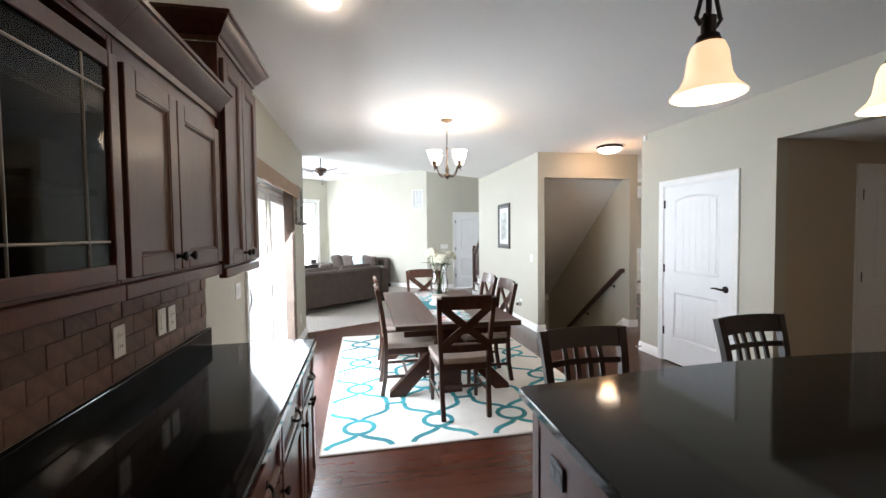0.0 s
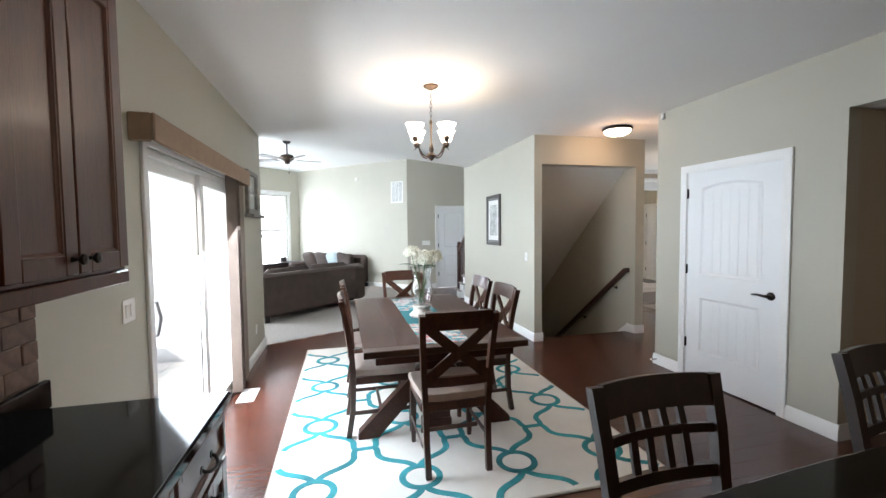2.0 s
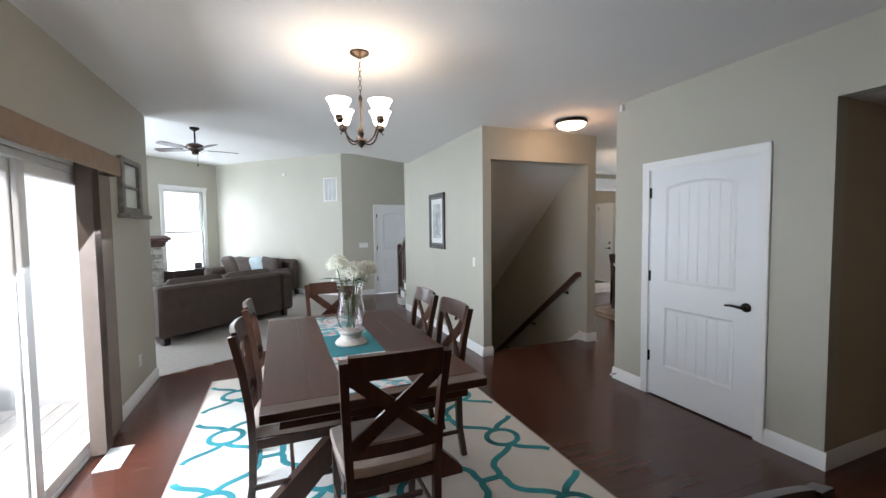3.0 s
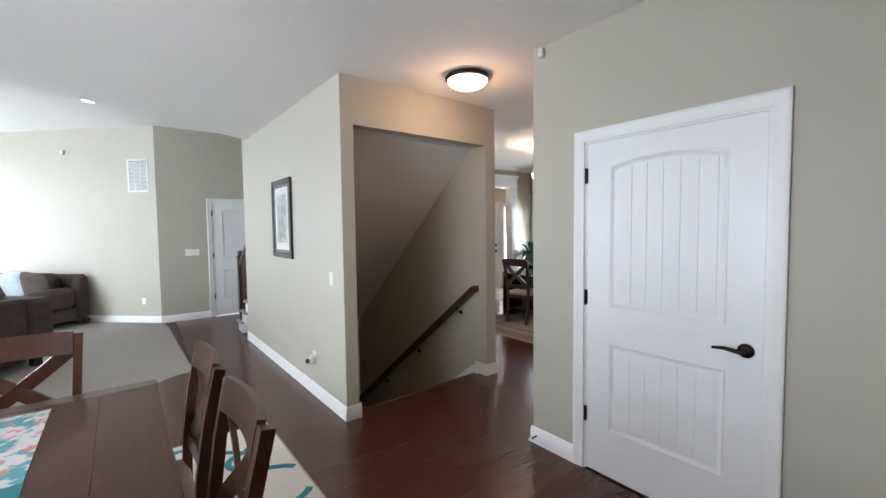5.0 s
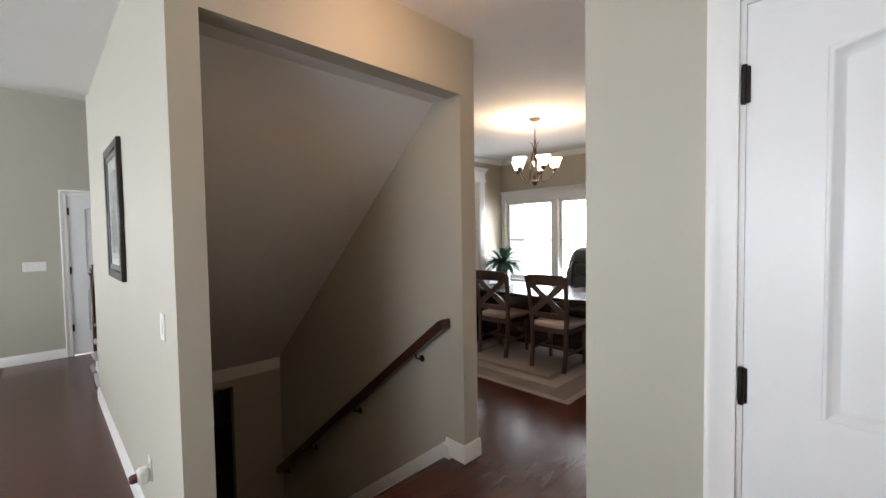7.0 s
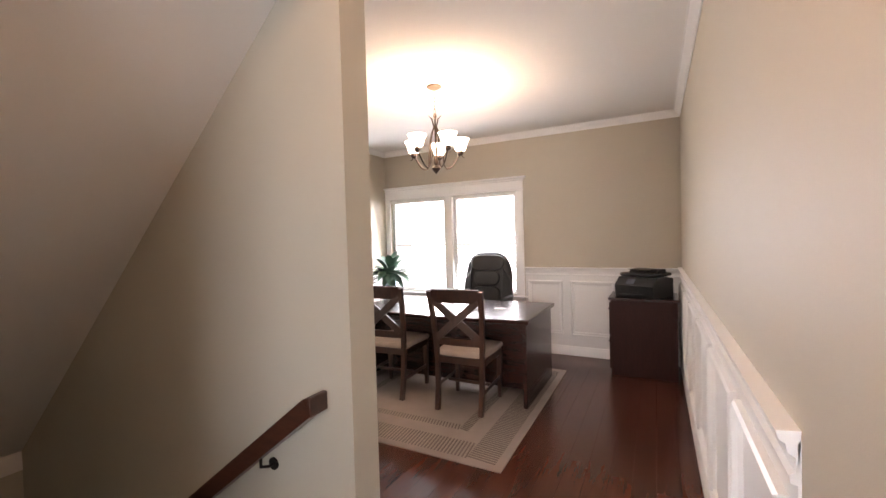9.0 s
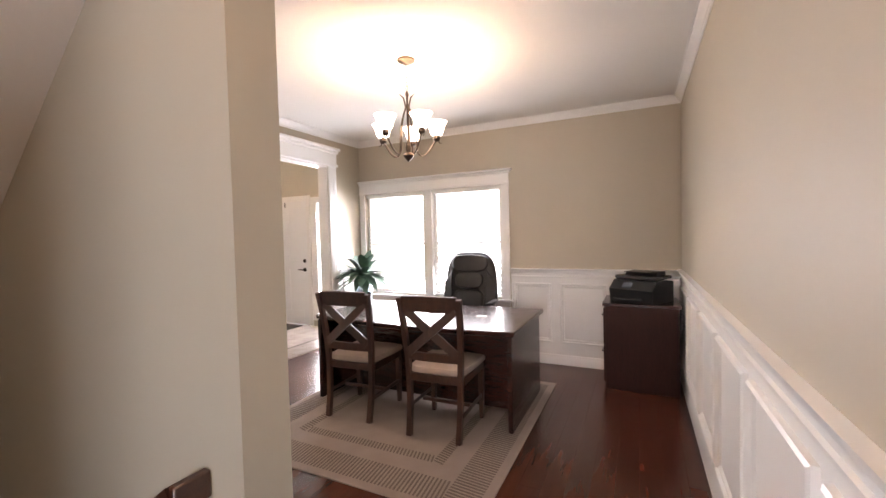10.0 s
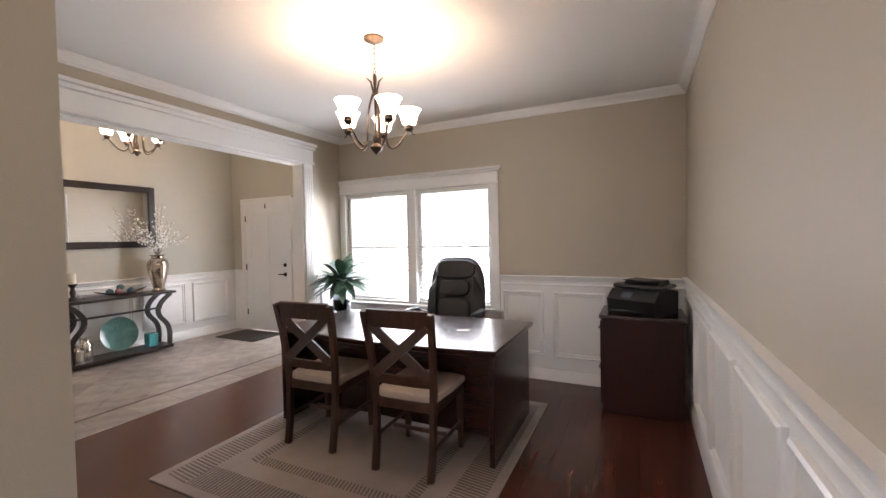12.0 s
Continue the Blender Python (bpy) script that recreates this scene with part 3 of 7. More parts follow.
# base cabinets, worktop, splash
units = ((-0.80, 0.10, 2), (0.10, 1.00, 2), (1.00, 1.58, 1), (1.58, 2.08, 1), (2.08, 2.555, 2))
for a, b, n in units:
    u = thing("base_cabinet", (0, 0, 0), "dark cherry base cabinet with drawer and doors", "cabinet", "base cabinets")
    part("body", G().box(XW + 0.003, a + 0.001, 0.10, XB, b - 0.001, 0.872, 0.002), M_CAB, u)
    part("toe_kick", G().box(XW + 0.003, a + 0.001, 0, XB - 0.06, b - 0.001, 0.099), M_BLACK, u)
    dr = raised_door("drawer", u, a + 0.012, b - 0.012, 0.70, 0.86, XB, 0.03)
    ym = (a + b) / 2
    pull = [(XB + 0.019, ym - 0.048, 0.785)] + [(XB + 0.019 + 0.03 * math.sin(t * math.pi / 8), ym - 0.052 * math.cos(t * math.pi / 8), 0.785 - 0.018 * math.sin(t * math.pi / 8)) for t in range(1, 8)] + [(XB + 0.019, ym + 0.048, 0.785)]
    part("pull", G().tube(pull, 0.0065, 8).cyl(pull[0], (pull[0][0] + 0.004, pull[0][1], pull[0][2]), 0.013, n=12).cyl(pull[-1], (pull[-1][0] + 0.004, pull[-1][1], pull[-1][2]), 0.013, n=12), M_METAL, dr, "dark bronze curved pull")
    w = (b - a - 0.024) / n
    for i in range(n):
        p, q = a + 0.012 + i * w + 0.002, a + 0.012 + (i + 1) * w - 0.002
        d = raised_door("door", u, p, q, 0.115, 0.685, XB)
        knob(d, XB + 0.019, (q - 0.03 if i == 0 else p + 0.03), 0.64)

ct = thing("countertop", (0, 0, 0), "polished black granite worktop along the wall", "countertop")
part("slab", G().box(XW + 0.004, -0.85, 0.8725, -0.079, 2.588, 0.915, 0.008), M_GRANITE, ct)
part("upstand", G().box(XW + 0.004, -0.85, 0.9155, XW + 0.027, 2.588, 1.015, 0.004), M_GRANITE, ct)


def tile_stone(name, c1, c2, rough=0.6, scale=30, relief=0.002, spread=0.26):
    m, n, l, b = nodes_of(name)
    oi = n.new("ShaderNodeObjectInfo").outputs["Random"]
    base = mixed(n, l, ramp(n, l, noise_of(n, l, scale, 6), 0.3, 0.7), c1, c2)
    hsv = n.new("ShaderNodeHueSaturation")
    vr = n.new("ShaderNodeMapRange")
    vr.inputs[3].default_value, vr.inputs[4].default_value = 1 - spread, 1 + spread
    l.new(oi, vr.inputs[0]), l.new(vr.outputs[0], hsv.inputs["Value"]), l.new(base, hsv.inputs["Color"])
    l.new(hsv.outputs[0], b.inputs["Base Color"])
    b.inputs["Roughness"].default_value = rough
    bumped(n, l, b, noise_of(n, l, scale * 2, 4), relief, 0.5)
    return m


M_SPLASH = tile_stone("travertine_tile", (0.082, 0.041, 0.026), (0.158, 0.082, 0.053), 0.55, 22, 0.002, 0.2)
bs = setting("backsplash", G().box(XW + 0.0005, 0.0, 1.0155, XW + 0.006, 2.56, 1.418), plain("tile_grout", (0.108, 0.060, 0.041), 0.9, var=0.2, scale=40), "brown tumbled stone tile splashback", "backsplash")
tw, th = 0.148, 0.073
brick_me = [G().box(0, -tw / 2 + 0.0012, -th / 2 + 0.0012, 0.0045 + 0.001 * k, tw / 2 - 0.0012, th / 2 - 0.0012, 0.0022).mesh("tile", M_SPLASH) for k in range(2)]
half_me = G().box(0, -tw / 4 + 0.002, -th / 2 + 0.002, 0.008, tw / 4 - 0.002, th / 2 - 0.002, 0.0035).mesh("tile", M_SPLASH)
for r in range(5):
    z = 1.016 + th * (r + 0.5) + 0.004
    for k in range(14):
        y = 2.56 - tw * (k + (0.5 if r % 2 == 0 else 1.0)) 
        part("tile", brick_me[(k + r) % 2], None, bs, loc=(XW + 0.006, y, z))
    if r % 2:
        part("tile", half_me, None, bs, loc=(XW + 0.006, 2.56 - tw / 4, z))


def wall_plate(name, m, label, kind="outlet", gang=1):
    """A plate on a wall; local -y looks into the room."""
    t = thing(name, m, label, "outlet" if kind == "outlet" else "switch", "wall plates")
    w = 0.07 + 0.046 * (gang - 1)
    part("plate", G().box(-w / 2, -0.006, -0.057, w / 2, -0.0006, 0.057, 0.004), M_WHITE, t)
    for i in range(gang):
        x = (i - (gang - 1) / 2) * 0.046
        if kind == "outlet":
            g = G()
            for z in (-0.02, 0.02):
                g.lathe([(0, 0), (0.016, 0), (0.017, 0.002), (0, 0.0025)], 14, m=Matrix.Translation((x, -0.006, z)) @ Matrix.Rotation(radians(90), 4, "X"))
            sk = part("socket", g, M_WHITE, t)
            for z in (-0.02, 0.02):
                part("slot", G().box(x - 0.007, -0.0092, z - 0.003, x - 0.005, -0.0084, z + 0.006).box(x + 0.005, -0.0092, z - 0.003, x + 0.007, -0.0084, z + 0.006), M_BLACK, sk)
        else:
            part("toggle", G().box(x - 0.016, -0.0095, -0.032, x + 0.016, -0.0062, 0.032, 0.002), M_WHITE, t)
    return t


ROT_E = Matrix.Rotation(radians(90), 4, "Z")      # on a wall that looks along +x
for y, z, k in ((1.71, 1.163, "outlet"), (2.028, 1.166, "switch"), (2.122, 1.163, "outlet")):
    wall_plate("outlet_plate" if k == "outlet" else "switch_plate", Matrix.Translation((XW + 0.0145, y, z)) @ ROT_E, "white plastic plate on the stone splashback", k)
wall_plate("switch_plate", Matrix.Translation((XW, 3.19, 1.143)) @ ROT_E, "white double switch plate beside the patio door", "switch", 2)
wall_plate("outlet_plate", Matrix.Translation((XW, 6.12, 0.345)) @ ROT_E, "white outlet low on the wall")

# island
isl = thing("kitchen_island", (0.07, -0.055, 0), "dark cherry kitchen island with panelled ends", "island")
part("body", G().box(0.80, 0.25, 0.10, 3.05, 1.42, 0.872, 0.003), M_CAB, isl)
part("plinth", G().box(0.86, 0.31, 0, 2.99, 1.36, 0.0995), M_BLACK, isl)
ep = G().box(0.785, 0.25, 0.0, 0.7995, 0.32, 0.872, 0.003).box(0.785, 1.54, 0.0, 0.83, 1.60, 0.872, 0.003).box(0.785, 0.32, 0.80, 0.7995, 1.54, 0.872, 0.003).box(0.785, 0.32, 0.0, 0.7995, 1.54, 0.10, 0.003).box(0.79, 0.32, 0.10, 0.7995, 1.54, 0.80).box(0.7995, 1.42, 0.0, 0.81, 1.54, 0.872)
part("end_panel", ep, M_CAB, isl)
op = part("outlet", G().box(0.780, 1.34, 0.66, 0.7895, 1.44, 0.745, 0.004), M_BLACK, isl, "black outlet in the island end")
part("socket", G().box(0.7785, 1.352, 0.685, 0.7802, 1.384, 0.72, 0.0006).box(0.7785, 1.396, 0.685, 0.7802, 1.428, 0.72, 0.0006), plain("dark_grey_plastic", (0.05, 0.05, 0.05), 0.4), op)
top = [(0.70, 0.15), (3.2, 0.15), (3.2, 1.63)] + [(3.2 - 2.46 * i / 16, 1.645 + 0.09 * math.sin(math.pi * i / 16)) for i in range(1, 16)] + [(0.765, 1.655), (0.745, 1.635)]
it = thing("island_top", (0.07, -0.055, 0), "polished black granite island top with bowed edge", "countertop")
g = G()
cx, cy = 1.95, 0.9
inset = lambda s: [(x - s * (1 if x > cx else -1), y - s * (1 if y > cy else -1)) for x, y in top]
g.loft([[(x, y, z) for x, y in inset(s)] for z, s in ((0.8725, 0.006), (0.879, 0.0), (0.908, 0.0), (0.9125, 0.002), (0.915, 0.006))])
part("slab", g.mesh("slab", M_GRANITE, 14), None, it)


def bar_chair(m):
    c = thing("bar_chair", m, "espresso wooden counter chair with lattice back at the island", "chair", "island chairs")
    W, D = 0.205, 0.20
    part("seat", G().box(-W, -D, 0.60, W, D, 0.645, 0.015), M_BAR, c)
    part("cushion", G().box(-W + 0.02, -D + 0.02, 0.6455, W - 0.02, D - 0.03, 0.68, 0.015), plain("dark_leather", (0.02, 0.014, 0.012), 0.5), c)
    for s in (-1, 1):
        part("front_leg", G().box(s * W - 0.02 * s, D - 0.04, 0, s * W - 0.06 * s, D, 0.599, 0.004), M_BAR, c)
        part("rear_post", G().strip([(s * (W - 0.01), -D - 0.03, 0), (s * (W - 0.005), -D + 0.015, 0.45), (s * W, -D + 0.012, 0.66), (s * (W + 0.012), -D - 0.02, 0.86), (s * (W + 0.022), -D - 0.06, 1.03)], 0.042, 0.036), M_BAR, c)
    rail = [(x, -D - 0.052 - 0.022 * (1 - (x / W) ** 2), 0.982 + 0.004 * (1 - (x / W) ** 2)) for x in [W * (i / 6 - 1) for i in range(13)]]
    part("top_rail", G().strip(rail, 0.105, 0.026, (0, -0.25, 0.97)), M_BAR, c)
    low = [(x, -D + 0.0 - 0.02 * (1 - (x / W) ** 2), 0.735) for x in [W * (i / 6 - 1) * 0.97 for i in range(13)]]
    part("lower_rail", G().strip(low, 0.04, 0.022, (0, -0.1, 0.99)), M_BAR, c)
    mid = [(x, -D - 0.02 - 0.028 * (1 - (x / W) ** 2), 0.865) for x in [W * (i / 6 - 1) * 0.98 for i in range(13)]]
    part("cross_slat", G().strip(mid, 0.03, 0.014, (0, -0.15, 0.98)), M_BAR, c)
    for x in (-0.10, -0.035, 0.035, 0.10):
        k = 1 - (x / W) ** 2
        part("slat", G().strip([(x, -D - 0.02 * k, 0.745), (x, -D - 0.02 - 0.028 * k, 0.865), (x, -D - 0.045 - 0.034 * k, 0.95)], 0.026, 0.013), M_BAR, c)
    for z, y in ((0.25, D - 0.02),):
        part("foot_rest", G().box(-W + 0.05, D - 0.035, 0.22, W - 0.05, D - 0.012, 0.26, 0.004), M_BAR, c)
    for s in (-1, 1):
        part("stretcher", G().box(s * (W - 0.055), -D + 0.02, 0.32, s * (W - 0.03), D - 0.04, 0.35, 0.004), M_BAR, c)
    return c


bar_chair(pose(1.335, 1.735, 0, 0, 0, 180 + 1))
bar_chair(pose(2.455, 1.79, 0, 0, 0, 180 + 3))


def pendant(x, y, zs):
    """A hanging lamp with a bell of lit amber glass; zs: the bell's rim."""
    p = thing("pendant_lamp", (x, y, 0), "bronze pendant lamp with lit amber glass bell shade", "lamp", "island pendants")
    part("canopy", G().lathe([(0, H - 0.001), (0.06, H - 0.001), (0.058, H - 0.012), (0.03, H - 0.03), (0.008, H - 0.035)], 20), M_METAL, p)
    part("rod", G().cyl((0, 0, zs + 0.30), (0, 0, H - 0.03), 0.006), M_METAL, p)
    for s in (-1, 1):
        part("scroll", G().tube([(0, 0, zs + 0.345), (s * 0.018, 0, zs + 0.325), (s * 0.042, 0, zs + 0.235), (s * 0.046, 0, zs + 0.235), (s * 0.03, 0, zs + 0.212), (s * 0.014, 0, zs + 0.222), (s * 0.012, 0, zs + 0.245)], 0.0062, 8), M_METAL, p)
    part("holder", G().lathe([(0.004, zs + 0.315), (0.008, zs + 0.305), (0.008, zs + 0.225), (0.02, zs + 0.18), (0.022, zs + 0.235), (0.012, zs + 0.162), (0.03, zs + 0.18), (0.036, zs + 0.162), (0.03, zs + 0.158)], 18), M_METAL, p)
    prof = [(0.026, 0.160), (0.044, 0.152), (0.055, 0.124), (0.059, 0.09), (0.064, 0.058), (0.078, 0.028), (0.097, 0.010), (0.105, 0.0)]
    s = part("shade", G().lathe([(r, zs + z) for r, z in prof] + [(r - 0.004, zs + z - 0.001) for r, z in prof[::-1]], 32), M_SHADE2, p, "lit amber glass bell")
    part("bulb", G().lathe([(0, 0.06), (0.022, 0.068), (0.03, 0.09), (0.024, 0.11), (0.014, 0.15), (0, 0.16)], 16, (0, 0, zs)), M_SHADE, p)
    return p


pendant(1.255, 1.14, 1.955)
pendant(2.02, 1.14, 1.955)
bulb("pendant_light", (1.255, 1.14, 1.93), 7), bulb("pendant_light", (2.02, 1.14, 1.93), 7)


def can_light(x, y, z, name="recessed_light", lit=True):
    c = thing(name, (x, y, z), "round white recessed ceiling light, lit", "light", "recessed lights")
    part("trim_ring", G().lathe([(0.075, -0.001), (0.095, -0.001), (0.094, -0.005), (0.078, -0.007), (0.072, -0.003)], 28), M_WHITE, c)
    part("lens", G().lathe([(0, -0.0035), (0.073, -0.0035), (0.073, -0.001), (0, -0.001)], 28), M_SHADE if lit else M_WHITE, c)


can_light(0.03, 2.29, H)
# unseen light added behind the walk's start to warm the kitchen cabinets
can_light(1.6, -0.2, H)
can_light(1.20, 10.05, HL)
bulb("recessed_bulb", (0.03, 2.29, H - 0.06), 1.5, (1, 0.85, 0.68))
# bulb of the added, unseen light
bulb("recessed_bulb", (1.6, -0.2, H - 0.06), 4, (1, 0.85, 0.68))


# ---- dining area ----
M_RUG = plain("cream_wool_rug", (0.74, 0.71, 0.66), 0.95, var=0.05, scale=4, grain=300, bump=0.004)
M_TEAL = plain("teal_wool", (0.03, 0.24, 0.27), 0.95, var=0.45, scale=3.5, grain=300, bump=0.004)
RX0, RX1, RY0, RY1 = -0.105, 2.30, 2.935, 6.24
rug = thing("area_rug", (0, 0, 0), "cream rug with teal trellis pattern under the table", "rug")
part("field", G().box(RX0, RY0, 0.0006, RX1, RY1, 0.012, 0.004), M_RUG, rug)
part("binding", G().box(RX0 - 0.012, RY0 - 0.012, 0.0006, RX1 + 0.012, RY0, 0.010, 0.003).box(RX0 - 0.012, RY1, 0.0006, RX1 + 0.012, RY1 + 0.012, 0.010, 0.003).box(RX0 - 0.012, RY0, 0.0006, RX0, RY1, 0.010, 0.003).box(RX1, RY0, 0.0006, RX1 + 0.012, RY1, 0.010, 0.003), plain("rug_binding", (0.45, 0.40, 0.35), 0.9), rug)


def ribbon(name, pts, w, z):
    """Flat raised bands along pts, cut at the rug's edges."""
    run = []
    for p in list(pts) + [None]:
        ok = p is not None and RX0 + w / 2 <= p[0] <= RX1 - w / 2 and RY0 + w / 2 <= p[1] <= RY1 - w / 2
        if ok:
            run.append(p)
        if not ok or p is None:
            if len(run) > 1:
                ring = []
                for i, q in enumerate(run):
                    a, b = run[max(i - 1, 0)], run[min(i + 1, len(run) - 1)]
                    d = Vector((b[0] - a[0], b[1] - a[1])).normalized()
                    n = Vector((-d.y, d.x)) * w / 2
                    ring.append([(q[0] - n.x, q[1] - n.y, 0.008), (q[0] + n.x, q[1] + n.y, 0.008), (q[0] + n.x * 0.9, q[1] + n.y * 0.9, z), (q[0] - n.x * 0.9, q[1] - n.y * 0.9, z)])
                part(name, G().loft(ring), M_TEAL, rug)
            run = []


PX, PY = 0.632, 0.82          # the trellis' repeat
knot = 0.108                    # radius of the rings where the bands meet
for row in range(-1, 4):
    for col in range(-1, 5):
        cx_, cy_ = 0.155 + PX * col, 3.285 + PY * row
        ribbon("ring", [(cx_ + knot * 1.06 * math.cos(a * math.pi / 20), cy_ + knot * math.sin(a * math.pi / 20)) for a in range(41)], 0.044, 0.0145)
        for sx in (-1, 1):
            lower = bez((cx_ + sx * 0.012, cy_ + 0.112, 0), (cx_ + sx * 0.06, cy_ + 0.21, 0), (cx_ + sx * 0.20, cy_ + 0.20, 0), (cx_ + sx * 0.235, cy_ + 0.30, 0), 10)
            neck = bez((cx_ + sx * 0.235, cy_ + 0.30, 0), (cx_ + sx * 0.246, cy_ + 0.325, 0), (cx_ + sx * 0.225, cy_ + 0.36, 0), (cx_ + sx * 0.252, cy_ + PY / 2, 0), 6)[1:]
            half = [(p.x, p.y) for p in lower + neck]
            line = half + [(x, 2 * cy_ + PY - y) for x, y in half[-2::-1]]
            ribbon("band", line, 0.047, 0.0142)
        ribbon("link", [(cx_ + 0.25 + (PX - 0.50) * i / 4, cy_ + PY / 2) for i in range(5)], 0.047, 0.0139)

# table
RT = 0.012
tb = thing("dining_table", (0, 0, RT), "dark-stained wooden trestle dining table", "table")
TX0, TX1, TY0, TY1, TZ = 0.465, 1.565, 3.42, 5.45, 0.755
brd = 5
for i in range(brd):
    w = (TX1 - TX0) / brd
    part("board", G().box(TX0 + i * w, TY0 + 0.10, TZ - 0.045, TX0 + (i + 1) * w - 0.0006, TY1 - 0.10, TZ, 0.001), M_TABLE, tb)
for y0, y1 in ((TY0, TY0 + 0.0985), (TY1 - 0.0985, TY1)):
    part("breadboard_end", G().box(TX0 - 0.004, y0, TZ - 0.046, TX1 + 0.004, y1, TZ, 0.004), wood("table_end_wood", (0.040, 0.018, 0.010), (0.085, 0.040, 0.022), 0.33, (1, 12, 12), 3.0, coat=0.25), tb)
ap = 0.075
part("apron", G().box(TX0 + ap, TY0 + ap, TZ - 0.115, TX1 - ap, TY0 + ap + 0.025, TZ - 0.046, 0.003), M_TABLE, tb)
part("apron", G().box(TX0 + ap, TY1 - ap - 0.025, TZ - 0.115, TX1 - ap, TY1 - ap, TZ - 0.046, 0.003), M_TABLE, tb)
for x in (TX0 + ap, TX1 - ap - 0.025):
    part("apron", G().box(x, TY0 + ap + 0.026, TZ - 0.115, x + 0.025, TY1 - ap - 0.026, TZ - 0.046, 0.003), M_TABLE, tb)
xm = (TX0 + TX1) / 2
for y in (3.86, 5.02):
    part("foot", G().box(xm - 0.11, y - 0.05, 0, xm + 0.11, y + 0.05, 0.09, 0.006), M_TABLE, tb)
    part("post", G().box(xm - 0.10, y - 0.045, 0.09, xm + 0.10, y + 0.045, TZ - 0.116, 0.004), M_TABLE, tb)
    for s in (-1, 1):
        part("brace", G().prism([(xm + s * 0.10, 0.36), (xm + s * 0.10, 0.52), (xm + s * 0.58, 0.045), (xm + s * 0.585, 0.0), (xm + s * 0.44, 0.0)], y - 0.04, y + 0.04, "y"), M_TABLE, tb)
part("stretcher", G().box(xm - 0.03, 3.906, 0.22, xm + 0.03, 4.974, 0.33, 0.004), M_TABLE, tb)


def x_chair(m, name="dining_chair", label="dark-stained wooden dining chair with cross back and beige seat", group="dining chairs", wood_=None):
    """A chair that looks along +y, its rear feet at y = 0."""
    w_ = wood_ or M_CHAIR
    c = thing(name, m, label, "chair", group)
    W, D = 0.205, 0.44
    part("seat", G().loft([[(x * s, 0.235 + (y - 0.235) * s2, z) for x, y in ((-0.215, 0.03), (-0.12, 0.012), (0.12, 0.012), (0.215, 0.03), (0.235, 0.25), (0.235, 0.46), (0.12, 0.485), (-0.12, 0.485), (-0.235, 0.46), (-0.235, 0.25))] for z, s, s2 in ((0.452, 0.97, 0.97), (0.458, 1.0, 1.0), (0.482, 1.005, 1.005), (0.497, 0.97, 0.97), (0.505, 0.86, 0.86), (0.508, 0.5, 0.5))]), M_CUSHION, c, "beige padded seat")
    fr = G().box(-W - 0.005, 0.008, 0.395, W + 0.005, 0.030, 0.450, 0.003).box(-W - 0.018, D - 0.005, 0.395, W + 0.018, D + 0.018, 0.450, 0.003)
    for s in (-1, 1):
        fr.box(s * (W + 0.001), 0.031, 0.395, s * (W + 0.022), D - 0.006, 0.450, 0.003)
    part("seat_frame", fr, w_, c)
    for s in (-1, 1):
        part("front_leg", G().loft([[(s * (W + 0.002) + a * k, D - 0.004 + b * k, z) for a, b in ((-1, -1), (1, -1), (1, 1), (-1, 1))] for z, k in ((0, 0.014), (0.2, 0.019), (0.394, 0.021))]), w_, c)
        part("rear_post", G().strip([(s * (W - 0.012), -0.025, 0), (s * (W - 0.008), 0.008, 0.2), (s * (W - 0.004), 0.016, 0.43), (s * (W + 0.004), 0.008, 0.60), (s * (W + 0.015), -0.022, 0.82), (s * (W + 0.024), -0.062, 1.01)], 0.036, 0.038), w_, c)
    part("top_rail", G().strip([(x, -0.044 - 0.022 * (1 - (x / W) ** 2), 0.968 + 0.004 * (1 - (x / W) ** 2)) for x in [(W + 0.004) * (i / 6 - 1) for i in range(13)]], 0.115, 0.024, (0, -0.2, 0.98)), w_, c)
    part("lower_rail", G().strip([(x, 0.002 - 0.014 * (1 - (x / W) ** 2), 0.585) for x in [(W - 0.012) * (i / 6 - 1) for i in range(13)]], 0.06, 0.022, (0, -0.08, 0.997)), w_, c)
    for s in (-1, 1):
        part("cross_bar", G().strip([(-s * 0.185, -0.012 - 0.0015 * s, 0.61), (-s * 0.08, -0.024 - 0.0015 * s, 0.70), (s * 0.08, -0.042 - 0.0015 * s, 0.83), (s * 0.195, -0.046 - 0.0015 * s, 0.93)], 0.062, 0.017 if s > 0 else 0.014, (s * 0.63, -0.1, -0.77)), w_, c)
    for s in (-1, 1):
        part("stretcher", G().box(s * (W + 0.01) - 0.009, 0.012, 0.17, s * (W + 0.01) + 0.009 * 0 + 0.004 * s, D - 0.02, 0.20, 0.003), w_, c)
    part("stretcher", G().box(-W + 0.01, 0.20, 0.173, W - 0.01, 0.222, 0.198, 0.003), w_, c)
    return c


ch0 = x_chair(pose(1.02, 3.27, RT, 0, 0, 0))
for m in (pose(0.39, 4.07, RT, 0, 0, -90), pose(0.40, 4.80, RT, 0, 0, -90), pose(1.67, 4.20, RT, 0, 0, 90), pose(1.66, 4.80, RT, 0, 0, 90), pose(1.03, 5.60, RT, 0, 0, 180)):
    copy_thing(ch0, m)

